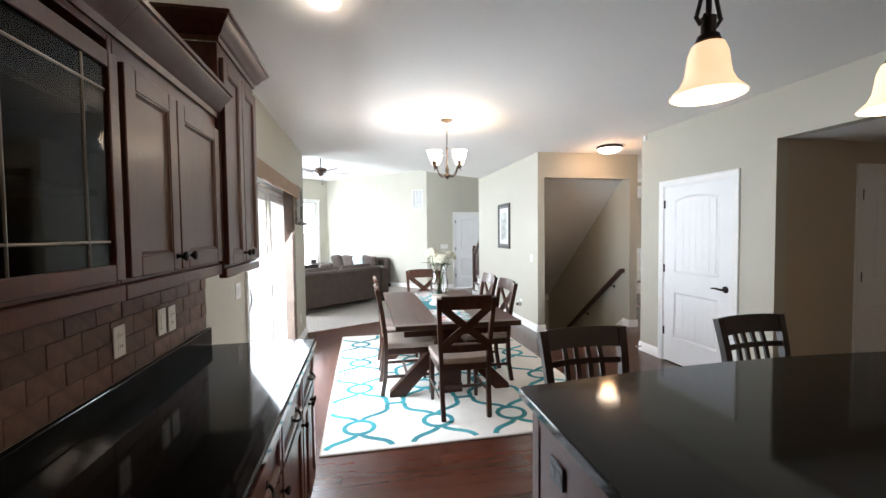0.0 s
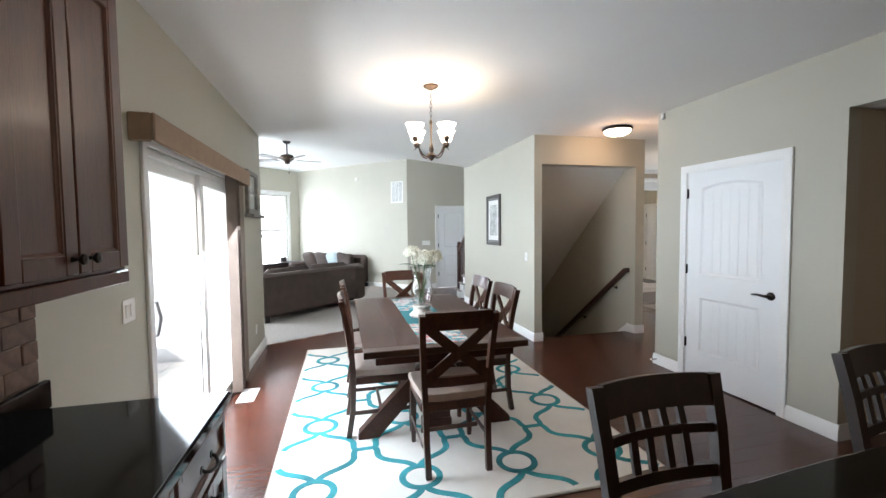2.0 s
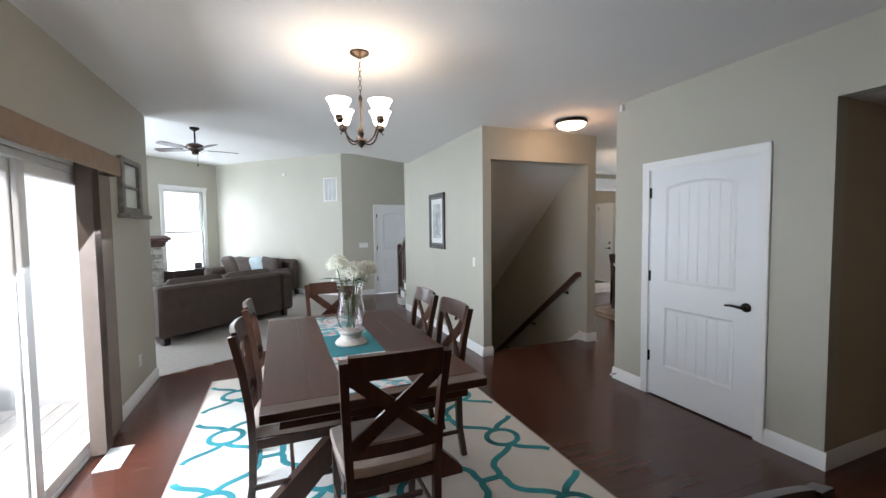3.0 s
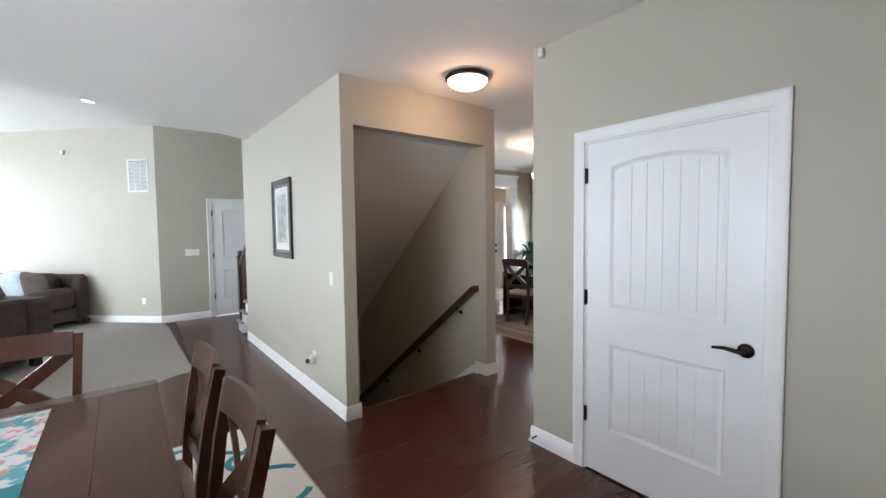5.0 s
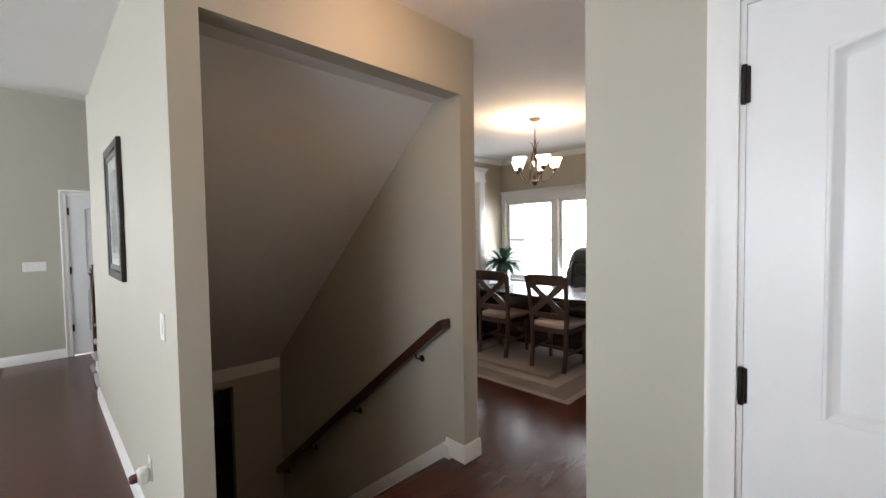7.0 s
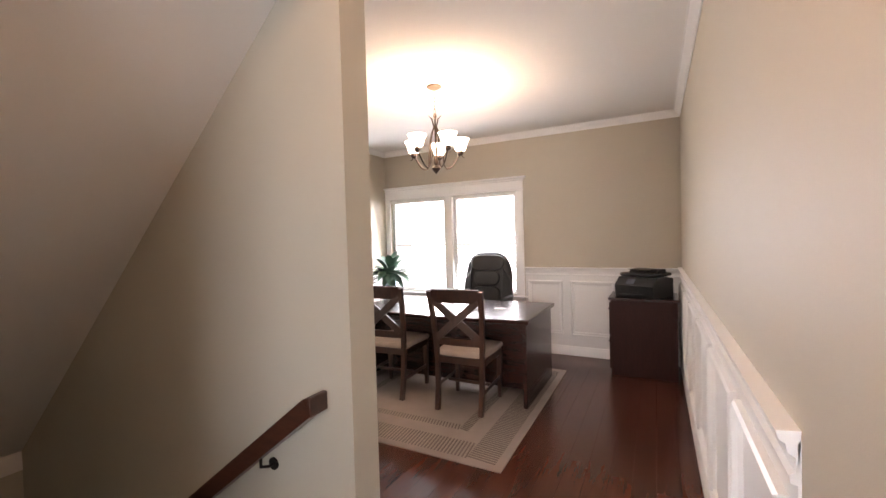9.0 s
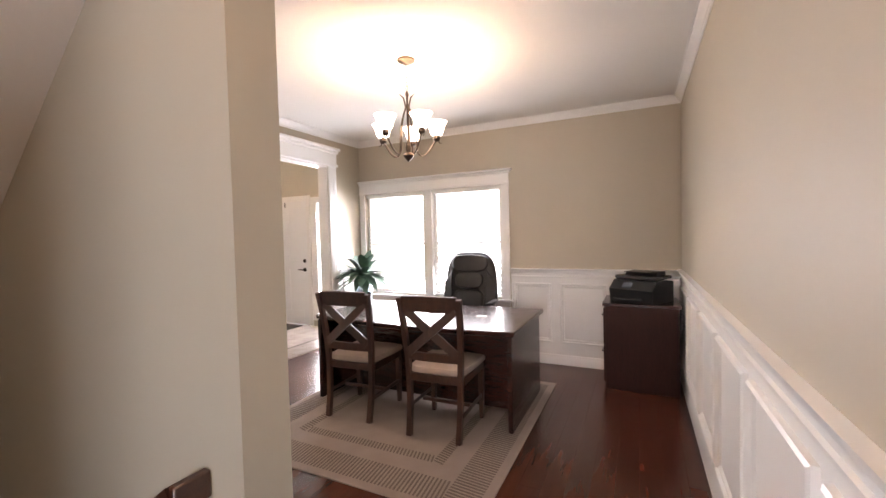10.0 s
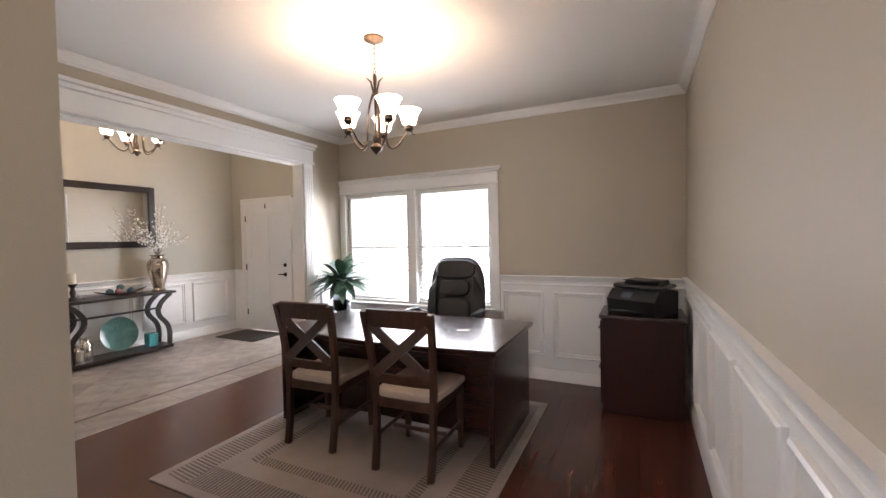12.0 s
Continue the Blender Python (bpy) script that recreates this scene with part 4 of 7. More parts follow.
# runner: teal ground with a patterned strip
def runner_mat():
    m, n, l, b = nodes_of("printed_runner_cloth")
    a, c2 = noise_of(n, l, 16, 3), noise_of(n, l, 23, 2)
    base = mixed(n, l, ramp(n, l, a, 0.48, 0.56), (0.55, 0.55, 0.54), (0.08, 0.30, 0.34))
    base = mixed(n, l, ramp(n, l, c2, 0.58, 0.64), base, (0.55, 0.22, 0.20))
    l.new(base, b.inputs["Base Color"])
    b.inputs["Roughness"].default_value = 0.9
    bumped(n, l, b, noise_of(n, l, 600, 2), 0.0008)
    return m


zt = RT + TZ
rn = thing("table_runner", (0, 0, 0), "patterned teal and white table runner", "table runner")
part("cloth", G().box(0.85, 3.50, zt + 0.0006, 1.18, 5.30, zt + 0.0028, 0.0008), runner_mat(), rn)
part("centre_cloth", G().box(0.845, 4.10, zt + 0.003, 1.185, 4.62, zt + 0.0052, 0.0008), plain("teal_cloth", (0.02, 0.16, 0.18), 0.9, grain=500, bump=0.001), rn, "plain teal square in the middle")

vs = thing("flower_vase", (1.01, 4.36, zt + 0.0056), "clear glass hurricane vase with white hydrangeas", "vase")
part("pedestal", G().lathe([(0, 0), (0.105, 0), (0.11, 0.012), (0.095, 0.03), (0.075, 0.045), (0.07, 0.07), (0.085, 0.085), (0.085, 0.095), (0, 0.096)], 32), plain("whitewashed_wood", (0.55, 0.50, 0.45), 0.6, var=0.2, scale=30), vs, "whitewashed turned wooden foot")
outer = [(0.05, 0.0965), (0.075, 0.12), (0.095, 0.18), (0.094, 0.24), (0.080, 0.31), (0.079, 0.36), (0.094, 0.41), (0.10, 0.425)]
part("bowl", G().lathe(outer + [(r - 0.004, z + (0.004 if i == len(outer) - 1 else 0)) for i, (r, z) in list(enumerate(outer))[::-1]] , 32), M_GLASS, vs)
M_STEM = plain("green_stem", (0.05, 0.13, 0.04), 0.6, var=0.2)
M_LEAF = plain("dark_leaf", (0.035, 0.09, 0.03), 0.5, var=0.3)
M_PETAL = plain("cream_petals", (0.80, 0.78, 0.66), 0.8, var=0.08, scale=30)
rnd = random.Random(4)
for i in range(7):
    a = i * 2.4
    r = 0.035 + 0.05 * (i % 3) / 2
    top_ = (r * 1.5 * math.cos(a), r * 1.5 * math.sin(a), 0.475 + 0.07 * ((i * 5) % 3) / 2)
    part("stem", G().tube(bez((0.03 * math.cos(a + 2), 0.03 * math.sin(a + 2), 0.11), (0.02 * math.cos(a), 0.02 * math.sin(a), 0.25), (0.05 * math.cos(a), 0.05 * math.sin(a), 0.35), top_, 8), 0.0035, 6), M_STEM, vs)
    gp = G()
    for k in range(90):
        u, v = rnd.uniform(-0.35, 1), rnd.uniform(0, 2 * math.pi)
        d = Vector((math.sqrt(1 - u * u) * math.cos(v), math.sqrt(1 - u * u) * math.sin(v), u))
        c_ = Vector(top_) + d * 0.06 * rnd.uniform(0.85, 1.1)
        q = d.to_track_quat("Z", "Y").to_matrix().to_4x4()
        mm = Matrix.Translation(c_) @ q @ Matrix.Rotation(rnd.uniform(0, 3), 4, "Z") @ Matrix.Rotation(rnd.uniform(-0.5, 0.5), 4, "X")
        s = rnd.uniform(0.013, 0.019)
        gp.add([(0, 0, 0), (s, s * 0.5, 0.004), (s * 0.5, s, 0.004), (-s, s * 0.5, 0.004), (-s * 0.5, s, 0.004), (-s, -s * 0.5, 0.004), (-s * 0.5, -s, 0.004), (s, -s * 0.5, 0.004), (s * 0.5, -s, 0.004)], [(0, 1, 2), (0, 4, 3), (0, 5, 6), (0, 8, 7)], mm)
    part("blossom", gp, M_PETAL, vs, "cream hydrangea head")


def leaf(g, p, d, up, length, width, droop=0.25):
    d, up = Vector(d).normalized(), Vector(up).normalized()
    side = d.cross(up).normalized()
    rows = []
    for t, w in ((0, 0.08), (0.25, 0.8), (0.5, 1.0), (0.75, 0.7), (1, 0.04)):
        c = Vector(p) + d * length * t - Vector((0, 0, 1)) * droop * length * t * t
        rows.append([tuple(c - side * w * width / 2 + up * 0.12 * width * w), tuple(c), tuple(c + side * w * width / 2 + up * 0.12 * width * w)])
    g.loft(rows, closed=False)


for a, z, L in ((2.9, 0.43, 0.19), (0.4, 0.42, 0.14), (1.6, 0.43, 0.15), (4.4, 0.43, 0.16), (5.4, 0.42, 0.14)):
    gl = G()
    leaf(gl, (0.03 * math.cos(a), 0.03 * math.sin(a), z), (math.cos(a), math.sin(a), 0.35), (0, 0, 1), L, 0.055)
    part("leaf", gl, M_LEAF, vs)


def chandelier(name, x, y, zc, zb, arms, R, shade_h, label, metal, style=0, turn=0.0):
    """A hanging lamp: canopy, chain, turned column, curved arms, each with a cup and a lit glass shade that opens upwards. zb: the bottom finial."""
    c = thing(name, (x, y, 0), label, "chandelier")
    part("canopy", G().lathe([(0, zc - 0.001), (0.066, zc - 0.001), (0.064, zc - 0.012), (0.04, zc - 0.026), (0.012, zc - 0.034), (0, zc - 0.035)], 24), metal, c)
    ztop = zb + (0.52 if style else 0.36)
    n = max(2, int((zc - 0.035 - ztop) / 0.028))
    for i in range(n):
        zz = ztop + (zc - 0.035 - ztop) * (i + 0.5) / n
        L = (zc - 0.035 - ztop) / n * 0.62
        ring = [(0.009 * math.cos(t * math.pi / 6) * (1 if i % 2 else 0), 0.009 * math.cos(t * math.pi / 6) * (0 if i % 2 else 1), zz + L * math.sin(t * math.pi / 6)) for t in range(13)]
        part("chain_link", G().tube(ring, 0.0022, 5), metal, c)
    part("column", G().lathe([(0.003, ztop), (0.010, ztop - 0.01), (0.014, ztop - 0.03), (0.008, ztop - 0.05), (0.007, zb + 0.16), (0.016, zb + 0.13), (0.022, zb + 0.10), (0.014, zb + 0.075), (0.034, zb + 0.062), (0.040, zb + 0.048), (0.028, zb + 0.028), (0.012, zb + 0.012), (0, zb)], 18), metal, c)
    if style:
        for k in range(4):
            a = k * math.pi / 2 + 0.4
            part("frond", G().tube([(0.008 * math.cos(a), 0.008 * math.sin(a), ztop - 0.13), (0.020 * math.cos(a), 0.020 * math.sin(a), ztop - 0.08), (0.026 * math.cos(a), 0.026 * math.sin(a), ztop - 0.05), (0.056 * math.cos(a), 0.056 * math.sin(a), ztop - 0.022)], [0.007, 0.006, 0.006, 0.0015], 6), metal, c)
    for k in range(arms):
        a = turn + 2 * math.pi * k / arms
        ca, sa = math.cos(a), math.sin(a)
        P = lambda r, z: (r * ca, r * sa, z)
        zs = zb + (0.175 if style else 0.16)
        if style:
            pts = bez(P(0.012, zb + 0.40), P(0.10, zb + 0.24), P(0.035, zb + 0.05), P(R * 0.45, zb + 0.05), 10)[:-1] + bez(P(R * 0.45, zb + 0.045), P(R * 0.75, zb + 0.055), P(R * 0.8, zb + 0.13), P(R, zs - 0.01), 8)
        else:
            pts = bez(P(0.02, zb + 0.05), P(R * 0.4, zb + 0.01), P(R * 0.72, zb + 0.06), P(R * 0.80, zb + 0.11), 8)[:-1] + bez(P(R * 0.80, zb + 0.11), P(R * 0.86, zb + 0.15), P(R * 1.0, zb + 0.17), P(R * 1.02, zb + 0.135), 6)
        arm = part("arm", G().tube(pts, 0.0062, 8), metal, c)
        part("scroll", G().tube([P(R, zs - 0.012), P(R * 1.07, zs - 0.018), P(R * 1.12, zs - 0.035), P(R * 1.17, zs - 0.03)], [0.005, 0.004, 0.0035, 0.003], 6), metal, arm)
        part("cup", G().lathe([(0.004, -0.02), (0.018, -0.015), (0.028, 0.0), (0.024, 0.008), (0.026, 0.022), (0.020, 0.026)], 16, P(R, zs)), metal, arm)
        h = shade_h
        prof = [(0.022, 0.024), (0.040, 0.030), (0.048, 0.05), (0.050, 0.4 * h), (0.056, 0.65 * h), (0.070, 0.88 * h), (0.080, h)]
        part("shade", G().lathe([(r, z) for r, z in prof] + [(r - 0.004, z) for r, z in prof[::-1]], 24, P(R, zs)), M_SHADE, arm, "lit frosted white glass bell")
    return c


chandelier("chandelier", 1.11, 4.36, H, 2.11, 4, 0.185, 0.125, "bronze four-arm chandelier with lit white glass shades", M_BRONZE, 0, 0.55)
for k in range(4):
    a = 0.55 + k * math.pi / 2
    bulb("chandelier_bulb", (1.11 + 0.185 * math.cos(a), 4.36 + 0.185 * math.sin(a), 2.415), 1.4, (1, 0.70, 0.42), r=0.06)

# patio door, valance, blinds
pd = thing("patio_door", (0, 0, 0), "white sliding glass patio door", "door", kind="structure")
fr = G().box(-0.79, 3.453, 0.0, -0.69, 3.49, 1.997, 0.004).box(-0.79, 5.31, 0.0, -0.69, 5.347, 1.997, 0.004).box(-0.79, 3.49, 1.955, -0.69, 5.31, 1.997, 0.004).box(-0.79, 3.49, 0.0, -0.69, 5.31, 0.03, 0.004)
part("frame", fr, M_TRIM, pd)
for x, a, b in ((-0.755, 3.49, 4.43), (-0.725, 4.37, 5.31)):
    s = part("sash", G().box(x, a, 0.031, x + 0.028, a + 0.075, 1.954, 0.004).box(x, b - 0.075, 0.031, x + 0.028, b, 1.954, 0.004).box(x, a + 0.075, 0.031, x + 0.028, b - 0.075, 0.11, 0.004).box(x, a + 0.075, 1.88, x + 0.028, b - 0.075, 1.954, 0.004), M_TRIM, pd)
    part("pane", G().box(x + 0.012, a + 0.076, 0.111, x + 0.016, b - 0.076, 1.879), M_PANE, s).visible_shadow = False
hp = [(-0.727, 3.53, 0.92), (-0.69, 3.53, 0.935), (-0.67, 3.53, 1.03), (-0.69, 3.53, 1.125), (-0.727, 3.53, 1.14)]
part("door_handle", G().tube(hp, 0.009, 8), plain("grey_metal", (0.3, 0.3, 0.31), 0.35, 0.9), pd, "curved grey pull handle")
cs = G()
for o, i, d in ((0, 0.03, 0.012), (0.03, 0.07, 0.017)):
    cs.box(-0.68, 3.45 - i, 0, -0.68 + d, 3.45 - o, 2.0 + o, 0.003).box(-0.68, 5.35 + o, 0, -0.68 + d, 5.35 + i, 2.0 + o, 0.003).box(-0.68, 3.45 - i, 2.0 + o, -0.68 + d, 5.35 + i, 2.0 + i, 0.003)
part("casing", cs, M_TRIM, pd)

M_VAL = plain("tan_valance_fabric", (0.30, 0.21, 0.145), 0.85, var=0.08, scale=14, grain=300, bump=0.001)
vl = thing("blind_valance", (0, 0, 0), "tan padded valance over the patio door", "valance")
part("front_board", G().box(-0.575, 3.26, 1.985, -0.555, 5.44, 2.13, 0.008), M_VAL, vl)
part("end_board", G().box(-0.6785, 3.26, 1.985, -0.5755, 3.278, 2.13, 0.006), M_VAL, vl)
part("end_board", G().box(-0.6785, 5.422, 1.985, -0.5755, 5.44, 2.13, 0.006), M_VAL, vl)
part("top_board", G().box(-0.6785, 3.2785, 2.112, -0.5755, 5.4215, 2.128, 0.002), M_VAL, vl)
part("head_rail", G().box(-0.65, 3.30, 2.07, -0.60, 5.41, 2.1105, 0.004), M_WHITE, vl)
vb = thing("vertical_blind", (0, 0, 0), "brown vertical blind drawn open beside the patio door", "blind")
M_VANE = plain("brown_vane_fabric", (0.115, 0.086, 0.069), 0.8, var=0.1, scale=10, grain=300, bump=0.0008)
for i in range(9):
    y = 4.96 + i * 0.014
    part("vane", G().strip([(-0.625, y, 0.03), (-0.625, y, 2.07)], 0.088, 0.002, (math.cos(0.12 + 0.03 * i), math.sin(0.12 + 0.03 * i), 0)), M_VANE, vb)
part("panel", G().box(-0.655, 5.09, 0.03, -0.62, 5.42, 1.98, 0.006), plain("taupe_vane_fabric", (0.21, 0.17, 0.14), 0.85, var=0.08, scale=10, grain=300, bump=0.001), vb, "tan closed end vane")

fm = thing("window_shaped_frame", Matrix.Translation((-0.68, 6.04, 1.69)) @ ROT_E @ Matrix.Diagonal((1.6, 1.3, 1.2, 1)), "grey-green distressed wooden window frame decoration", "wall decor")
M_DIST = plain("distressed_grey_wood", (0.23, 0.225, 0.205), 0.7, var=0.25, scale=25)
part("frame", G().box(-0.17, -0.03, 0.02, -0.12, -0.0006, 0.43, 0.004).box(0.12, -0.03, 0.02, 0.17, -0.0006, 0.43, 0.004).box(-0.12, -0.03, 0.39, 0.12, -0.0006, 0.43, 0.004).box(-0.12, -0.03, 0.02, 0.12, -0.0006, 0.07, 0.004), M_DIST, fm)
part("mullion", G().box(-0.1195, -0.022, 0.21, 0.1195, -0.0086, 0.235, 0.003), M_DIST, fm)
part("pane", G().box(-0.119, -0.008, 0.071, 0.119, -0.002, 0.389), plain("white_glass", (0.6, 0.62, 0.6), 0.15), fm)
part("ledge", G().box(-0.20, -0.075, -0.01, 0.20, -0.0006, 0.0195, 0.005), M_DIST, fm)

fv = thing("floor_vent", (-0.53, 4.93, 0.0006), "white metal floor register by the patio door", "vent")
part("frame", G().box(-0.075, -0.16, 0, 0.075, -0.14, 0.006, 0.002).box(-0.075, 0.14, 0, 0.075, 0.16, 0.006, 0.002).box(-0.075, -0.14, 0, -0.055, 0.14, 0.006, 0.002).box(0.055, -0.14, 0, 0.075, 0.14, 0.006, 0.002), M_WHITE, fv)
part("grille_base", G().box(-0.055, -0.14, 0, 0.055, 0.14, 0.0015), M_BLACK, fv)
for i in range(12):
    part("louvre", G().box(-0.0545, -0.136 + i * 0.0235, 0.0016, 0.0545, -0.122 + i * 0.0235, 0.005, 0.001), M_WHITE, fv)


# ---- living room ----
M_SOFA = plain("dark_brown_suede", (0.068, 0.048, 0.040), 0.9, var=0.15, scale=6, grain=300, bump=0.0015)
M_SOFA2 = plain("brown_cushion_cloth", (0.085, 0.065, 0.058), 0.9, var=0.2, scale=8, grain=300, bump=0.0015)
M_PALE = plain("pale_blue_cushion_cloth", (0.45, 0.53, 0.55), 0.9, var=0.1, scale=20)
sf = thing("sofa", Matrix.Translation((-0.92, 7.91, 0.006)) @ Matrix.Rotation(radians(42.5), 4, "Z"), "long dark brown suede sofa on the carpet", "sofa")
LS = 2.08
part("back", G().box(0, 0.0, 0.10, LS, 0.24, 0.80, 0.045), M_SOFA, sf)
part("base", G().box(0.0, 0.241, 0.10, LS, 0.98, 0.30, 0.02), M_SOFA, sf)
for i in range(2):
    part("seat_cushion", G().box(0.30 + i * 0.92, 0.245, 0.301, 1.215 + i * 0.92, 1.0, 0.47, 0.05), M_SOFA, sf)
    part("back_cushion", G().box(0.26 + i * 0.93, 0.242, 0.472, 1.18 + i * 0.93, 0.46, 0.86, 0.08), M_SOFA, sf)
part("arm", G().box(-0.02, 0.25, 0.30, 0.26, 1.0, 0.62, 0.06), M_SOFA, sf)
part("end_back", G().box(LS + 0.002, 0.02, 0.10, LS + 0.28, 0.98, 0.78, 0.05), M_SOFA, sf)
for x, y in ((0.1, 0.08), (LS + 0.1, 0.1), (0.1, 0.9), (LS + 0.15, 0.9)):
    part("foot", G().box(x - 0.045, y - 0.045, 0, x + 0.045, y + 0.045, 0.0995, 0.008), M_BAR, sf)


def pillow(m, s, mat, label):
    p = thing("cushion", m, label, "cushion", "sofa cushions")
    rings = []
    for k, (z, sc) in enumerate(((-0.075, 0.35), (-0.06, 0.72), (-0.03, 0.93), (0, 1.0), (0.03, 0.93), (0.06, 0.72), (0.075, 0.35))):
        rings.append([(math.copysign(abs(math.cos(a)) ** 0.45, math.cos(a)) * s / 2 * sc, math.copysign(abs(math.sin(a)) ** 0.45, math.sin(a)) * s / 2 * sc, z) for a in (2 * math.pi * i / 24 for i in range(24))])
    part("cover", G().loft(rings), mat, p)


s2 = thing("sofa", M_DIAG @ Matrix.Translation((1.22, 0.06, 0.006)), "dark brown suede sofa against the slanted wall", "sofa")
part("back", G().box(0.02, 0.0, 0.10, 2.18, 0.24, 0.84, 0.06), M_SOFA, s2)
part("base", G().box(0.02, 0.241, 0.10, 2.18, 0.92, 0.30, 0.02), M_SOFA, s2)
for x in (0.0, 1.95):
    part("arm", G().box(x, 0.242, 0.301, x + 0.25, 0.93, 0.64, 0.07), M_SOFA, s2)
for i in range(2):
    part("seat_cushion", G().box(0.255 + i * 0.848, 0.245, 0.301, 1.10 + i * 0.848, 0.94, 0.47, 0.05), M_SOFA, s2)
    part("back_cushion", G().box(0.258 + i * 0.848, 0.242, 0.472, 1.097 + i * 0.848, 0.44, 0.88, 0.08), M_SOFA, s2)
for x, y in ((0.08, 0.06), (2.10, 0.06), (0.08, 0.86), (2.10, 0.86)):
    part("foot", G().box(x - 0.04, y - 0.04, 0, x + 0.04, y + 0.04, 0.0995, 0.008), M_BAR, s2)
for x, mat, rz, lab in ((0.42, M_SOFA2, 12, "brown patterned scatter cushion on the sofa"), (0.80, M_PALE, -8, "pale blue scatter cushion on the sofa"), (1.22, M_SOFA2, 6, "brown patterned scatter cushion on the sofa"), (1.72, M_SOFA, -10, "dark brown scatter cushion on the sofa")):
    pillow(s2.matrix_basis @ Matrix.Translation((x, 0.53, 0.70)) @ Matrix.Rotation(radians(72), 4, "X") @ Matrix.Rotation(radians(rz), 4, "Z"), 0.46, mat, lab)

# ceiling fan
fn = thing("ceiling_fan", (-0.68, 9.5, 0), "bronze five-blade ceiling fan at rest", "fan")
part("canopy", G().lathe([(0, HL - 0.001), (0.075, HL - 0.001), (0.07, HL - 0.03), (0.03, HL - 0.055), (0.014, HL - 0.06)], 24), M_METAL, fn)
part("rod", G().cyl((0, 0, HL - 0.260), (0, 0, HL - 0.055), 0.013), M_METAL, fn)
part("motor", G().lathe([(0.014, HL - 0.250), (0.06, HL - 0.260), (0.12, HL - 0.285), (0.135, HL - 0.320), (0.12, HL - 0.360), (0.07, HL - 0.390), (0.05, HL - 0.405), (0.055, HL - 0.440), (0, HL - 0.460)], 28), M_BRONZE, fn)
for k in range(5):
    a = k * 2 * math.pi / 5 + 0.25
    mm = Matrix.Translation((0, 0, HL - 0.365)) @ Matrix.Rotation(a, 4, "Z") @ Matrix.Rotation(radians(11), 4, "X")
    bl = part("blade", G().prism([(0.19, -0.05), (0.24, -0.06), (0.60, -0.072), (0.645, -0.06), (0.66, 0.0), (0.645, 0.06), (0.60, 0.072), (0.24, 0.06), (0.19, 0.05)], -0.004, 0.004, "z", mm), wood("fan_blade_wood", (0.04, 0.02, 0.014), (0.08, 0.04, 0.026), 0.4), fn)
    part("bracket", G().box(0.11, -0.018, -0.008, 0.22, 0.018, -0.0045, 0.001, mm), M_METAL, bl)
part("pull_chain", G().cyl((0.03, 0, HL - 0.460), (0.03, 0, HL - 0.610), 0.0025, n=6).lathe([(0, 0), (0.012, 0.01), (0.012, 0.025), (0, 0.035)], 10, (0.03, 0, HL - 0.640)), M_METAL, fn)

# window in the slanted wall
wn = thing("window_living", M_WIN, "tall white-framed living room window", "window", kind="structure")
part("frame", G().box(0.422, -0.10, 0.452, 0.47, -0.03, 2.548, 0.004).box(1.37, -0.10, 0.452, 1.418, -0.03, 2.548, 0.004).box(0.47, -0.10, 2.50, 1.37, -0.03, 2.548, 0.004).box(0.47, -0.10, 0.452, 1.37, -0.03, 0.50, 0.004).box(0.47, -0.085, 1.50, 1.37, -0.045, 1.55, 0.004), M_TRIM, wn)
for z0, z1 in ((0.501, 1.499), (1.551, 2.499)):
    part("pane", G().box(0.471, -0.068, z0, 1.369, -0.064, z1), M_PANE, wn).visible_shadow = False
wc = G()
for o, i, d in ((0, 0.04, 0.012), (0.04, 0.085, 0.018)):
    wc.box(0.42 - i, 0, 0.45, 0.42 - o, d, 2.55, 0.003).box(1.42 + o, 0, 0.45, 1.42 + i, d, 2.55, 0.003)
wc.box(0.32, 0, 2.55, 1.52, 0.022, 2.63, 0.003).box(0.305, 0, 2.63, 1.535, 0.04, 2.655, 0.005)
part("casing", wc, M_TRIM, wn)
part("window_sill", G().box(0.31, 0, 0.41, 1.53, 0.045, 0.449, 0.005), M_TRIM, wn)
ww = thing("window_living_side", (0, 0, 0), "wide white-framed side window", "window", kind="structure")
part("frame", G().box(-4.10, 7.502, 0.502, -4.02, 7.56, 2.498, 0.004).box(-4.10, 9.84, 0.502, -4.02, 9.898, 2.498, 0.004).box(-4.10, 7.56, 0.502, -4.02, 9.84, 0.56, 0.004).box(-4.10, 7.56, 2.44, -4.02, 9.84, 2.498, 0.004).box(-4.10, 8.66, 0.56, -4.02, 8.74, 2.44, 0.004), M_TRIM, ww)

# hearth and television along the slanted wall
fp = thing("fireplace", M_WIN, "stacked grey stone fireplace with dark wooden mantel", "fireplace")
part("core", G().box(1.72, 0.001, 0, 3.20, 0.30, 1.34), plain("hearth_mortar", (0.25, 0.24, 0.22), 0.9), fp)
rs = random.Random(8)
M_STONE = tile_stone("stacked_stone", (0.26, 0.24, 0.21), (0.50, 0.47, 0.42), 0.85, 9, 0.004, 0.3)
z = 0.005
while z < 1.18:
    h, y = rs.uniform(0.06, 0.15), 0.002
    while y < 0.33:
        w = rs.uniform(0.10, 0.18)
        part("stone", G().box(1.68 + rs.uniform(0, 0.012), y, z, 1.7195, min(0.335, y + w) - 0.006, min(1.198, z + h) - 0.006, 0.01), M_STONE, fp)
        y += w
    x = 1.72
    while x < 2.5:
        w = rs.uniform(0.12, 0.36)
        part("stone", G().box(x, 0.3005, z, x + w - 0.006, 0.325 + rs.uniform(0, 0.034), min(1.198, z + h) - 0.006, 0.01), M_STONE, fp)
        x += w
    z += h
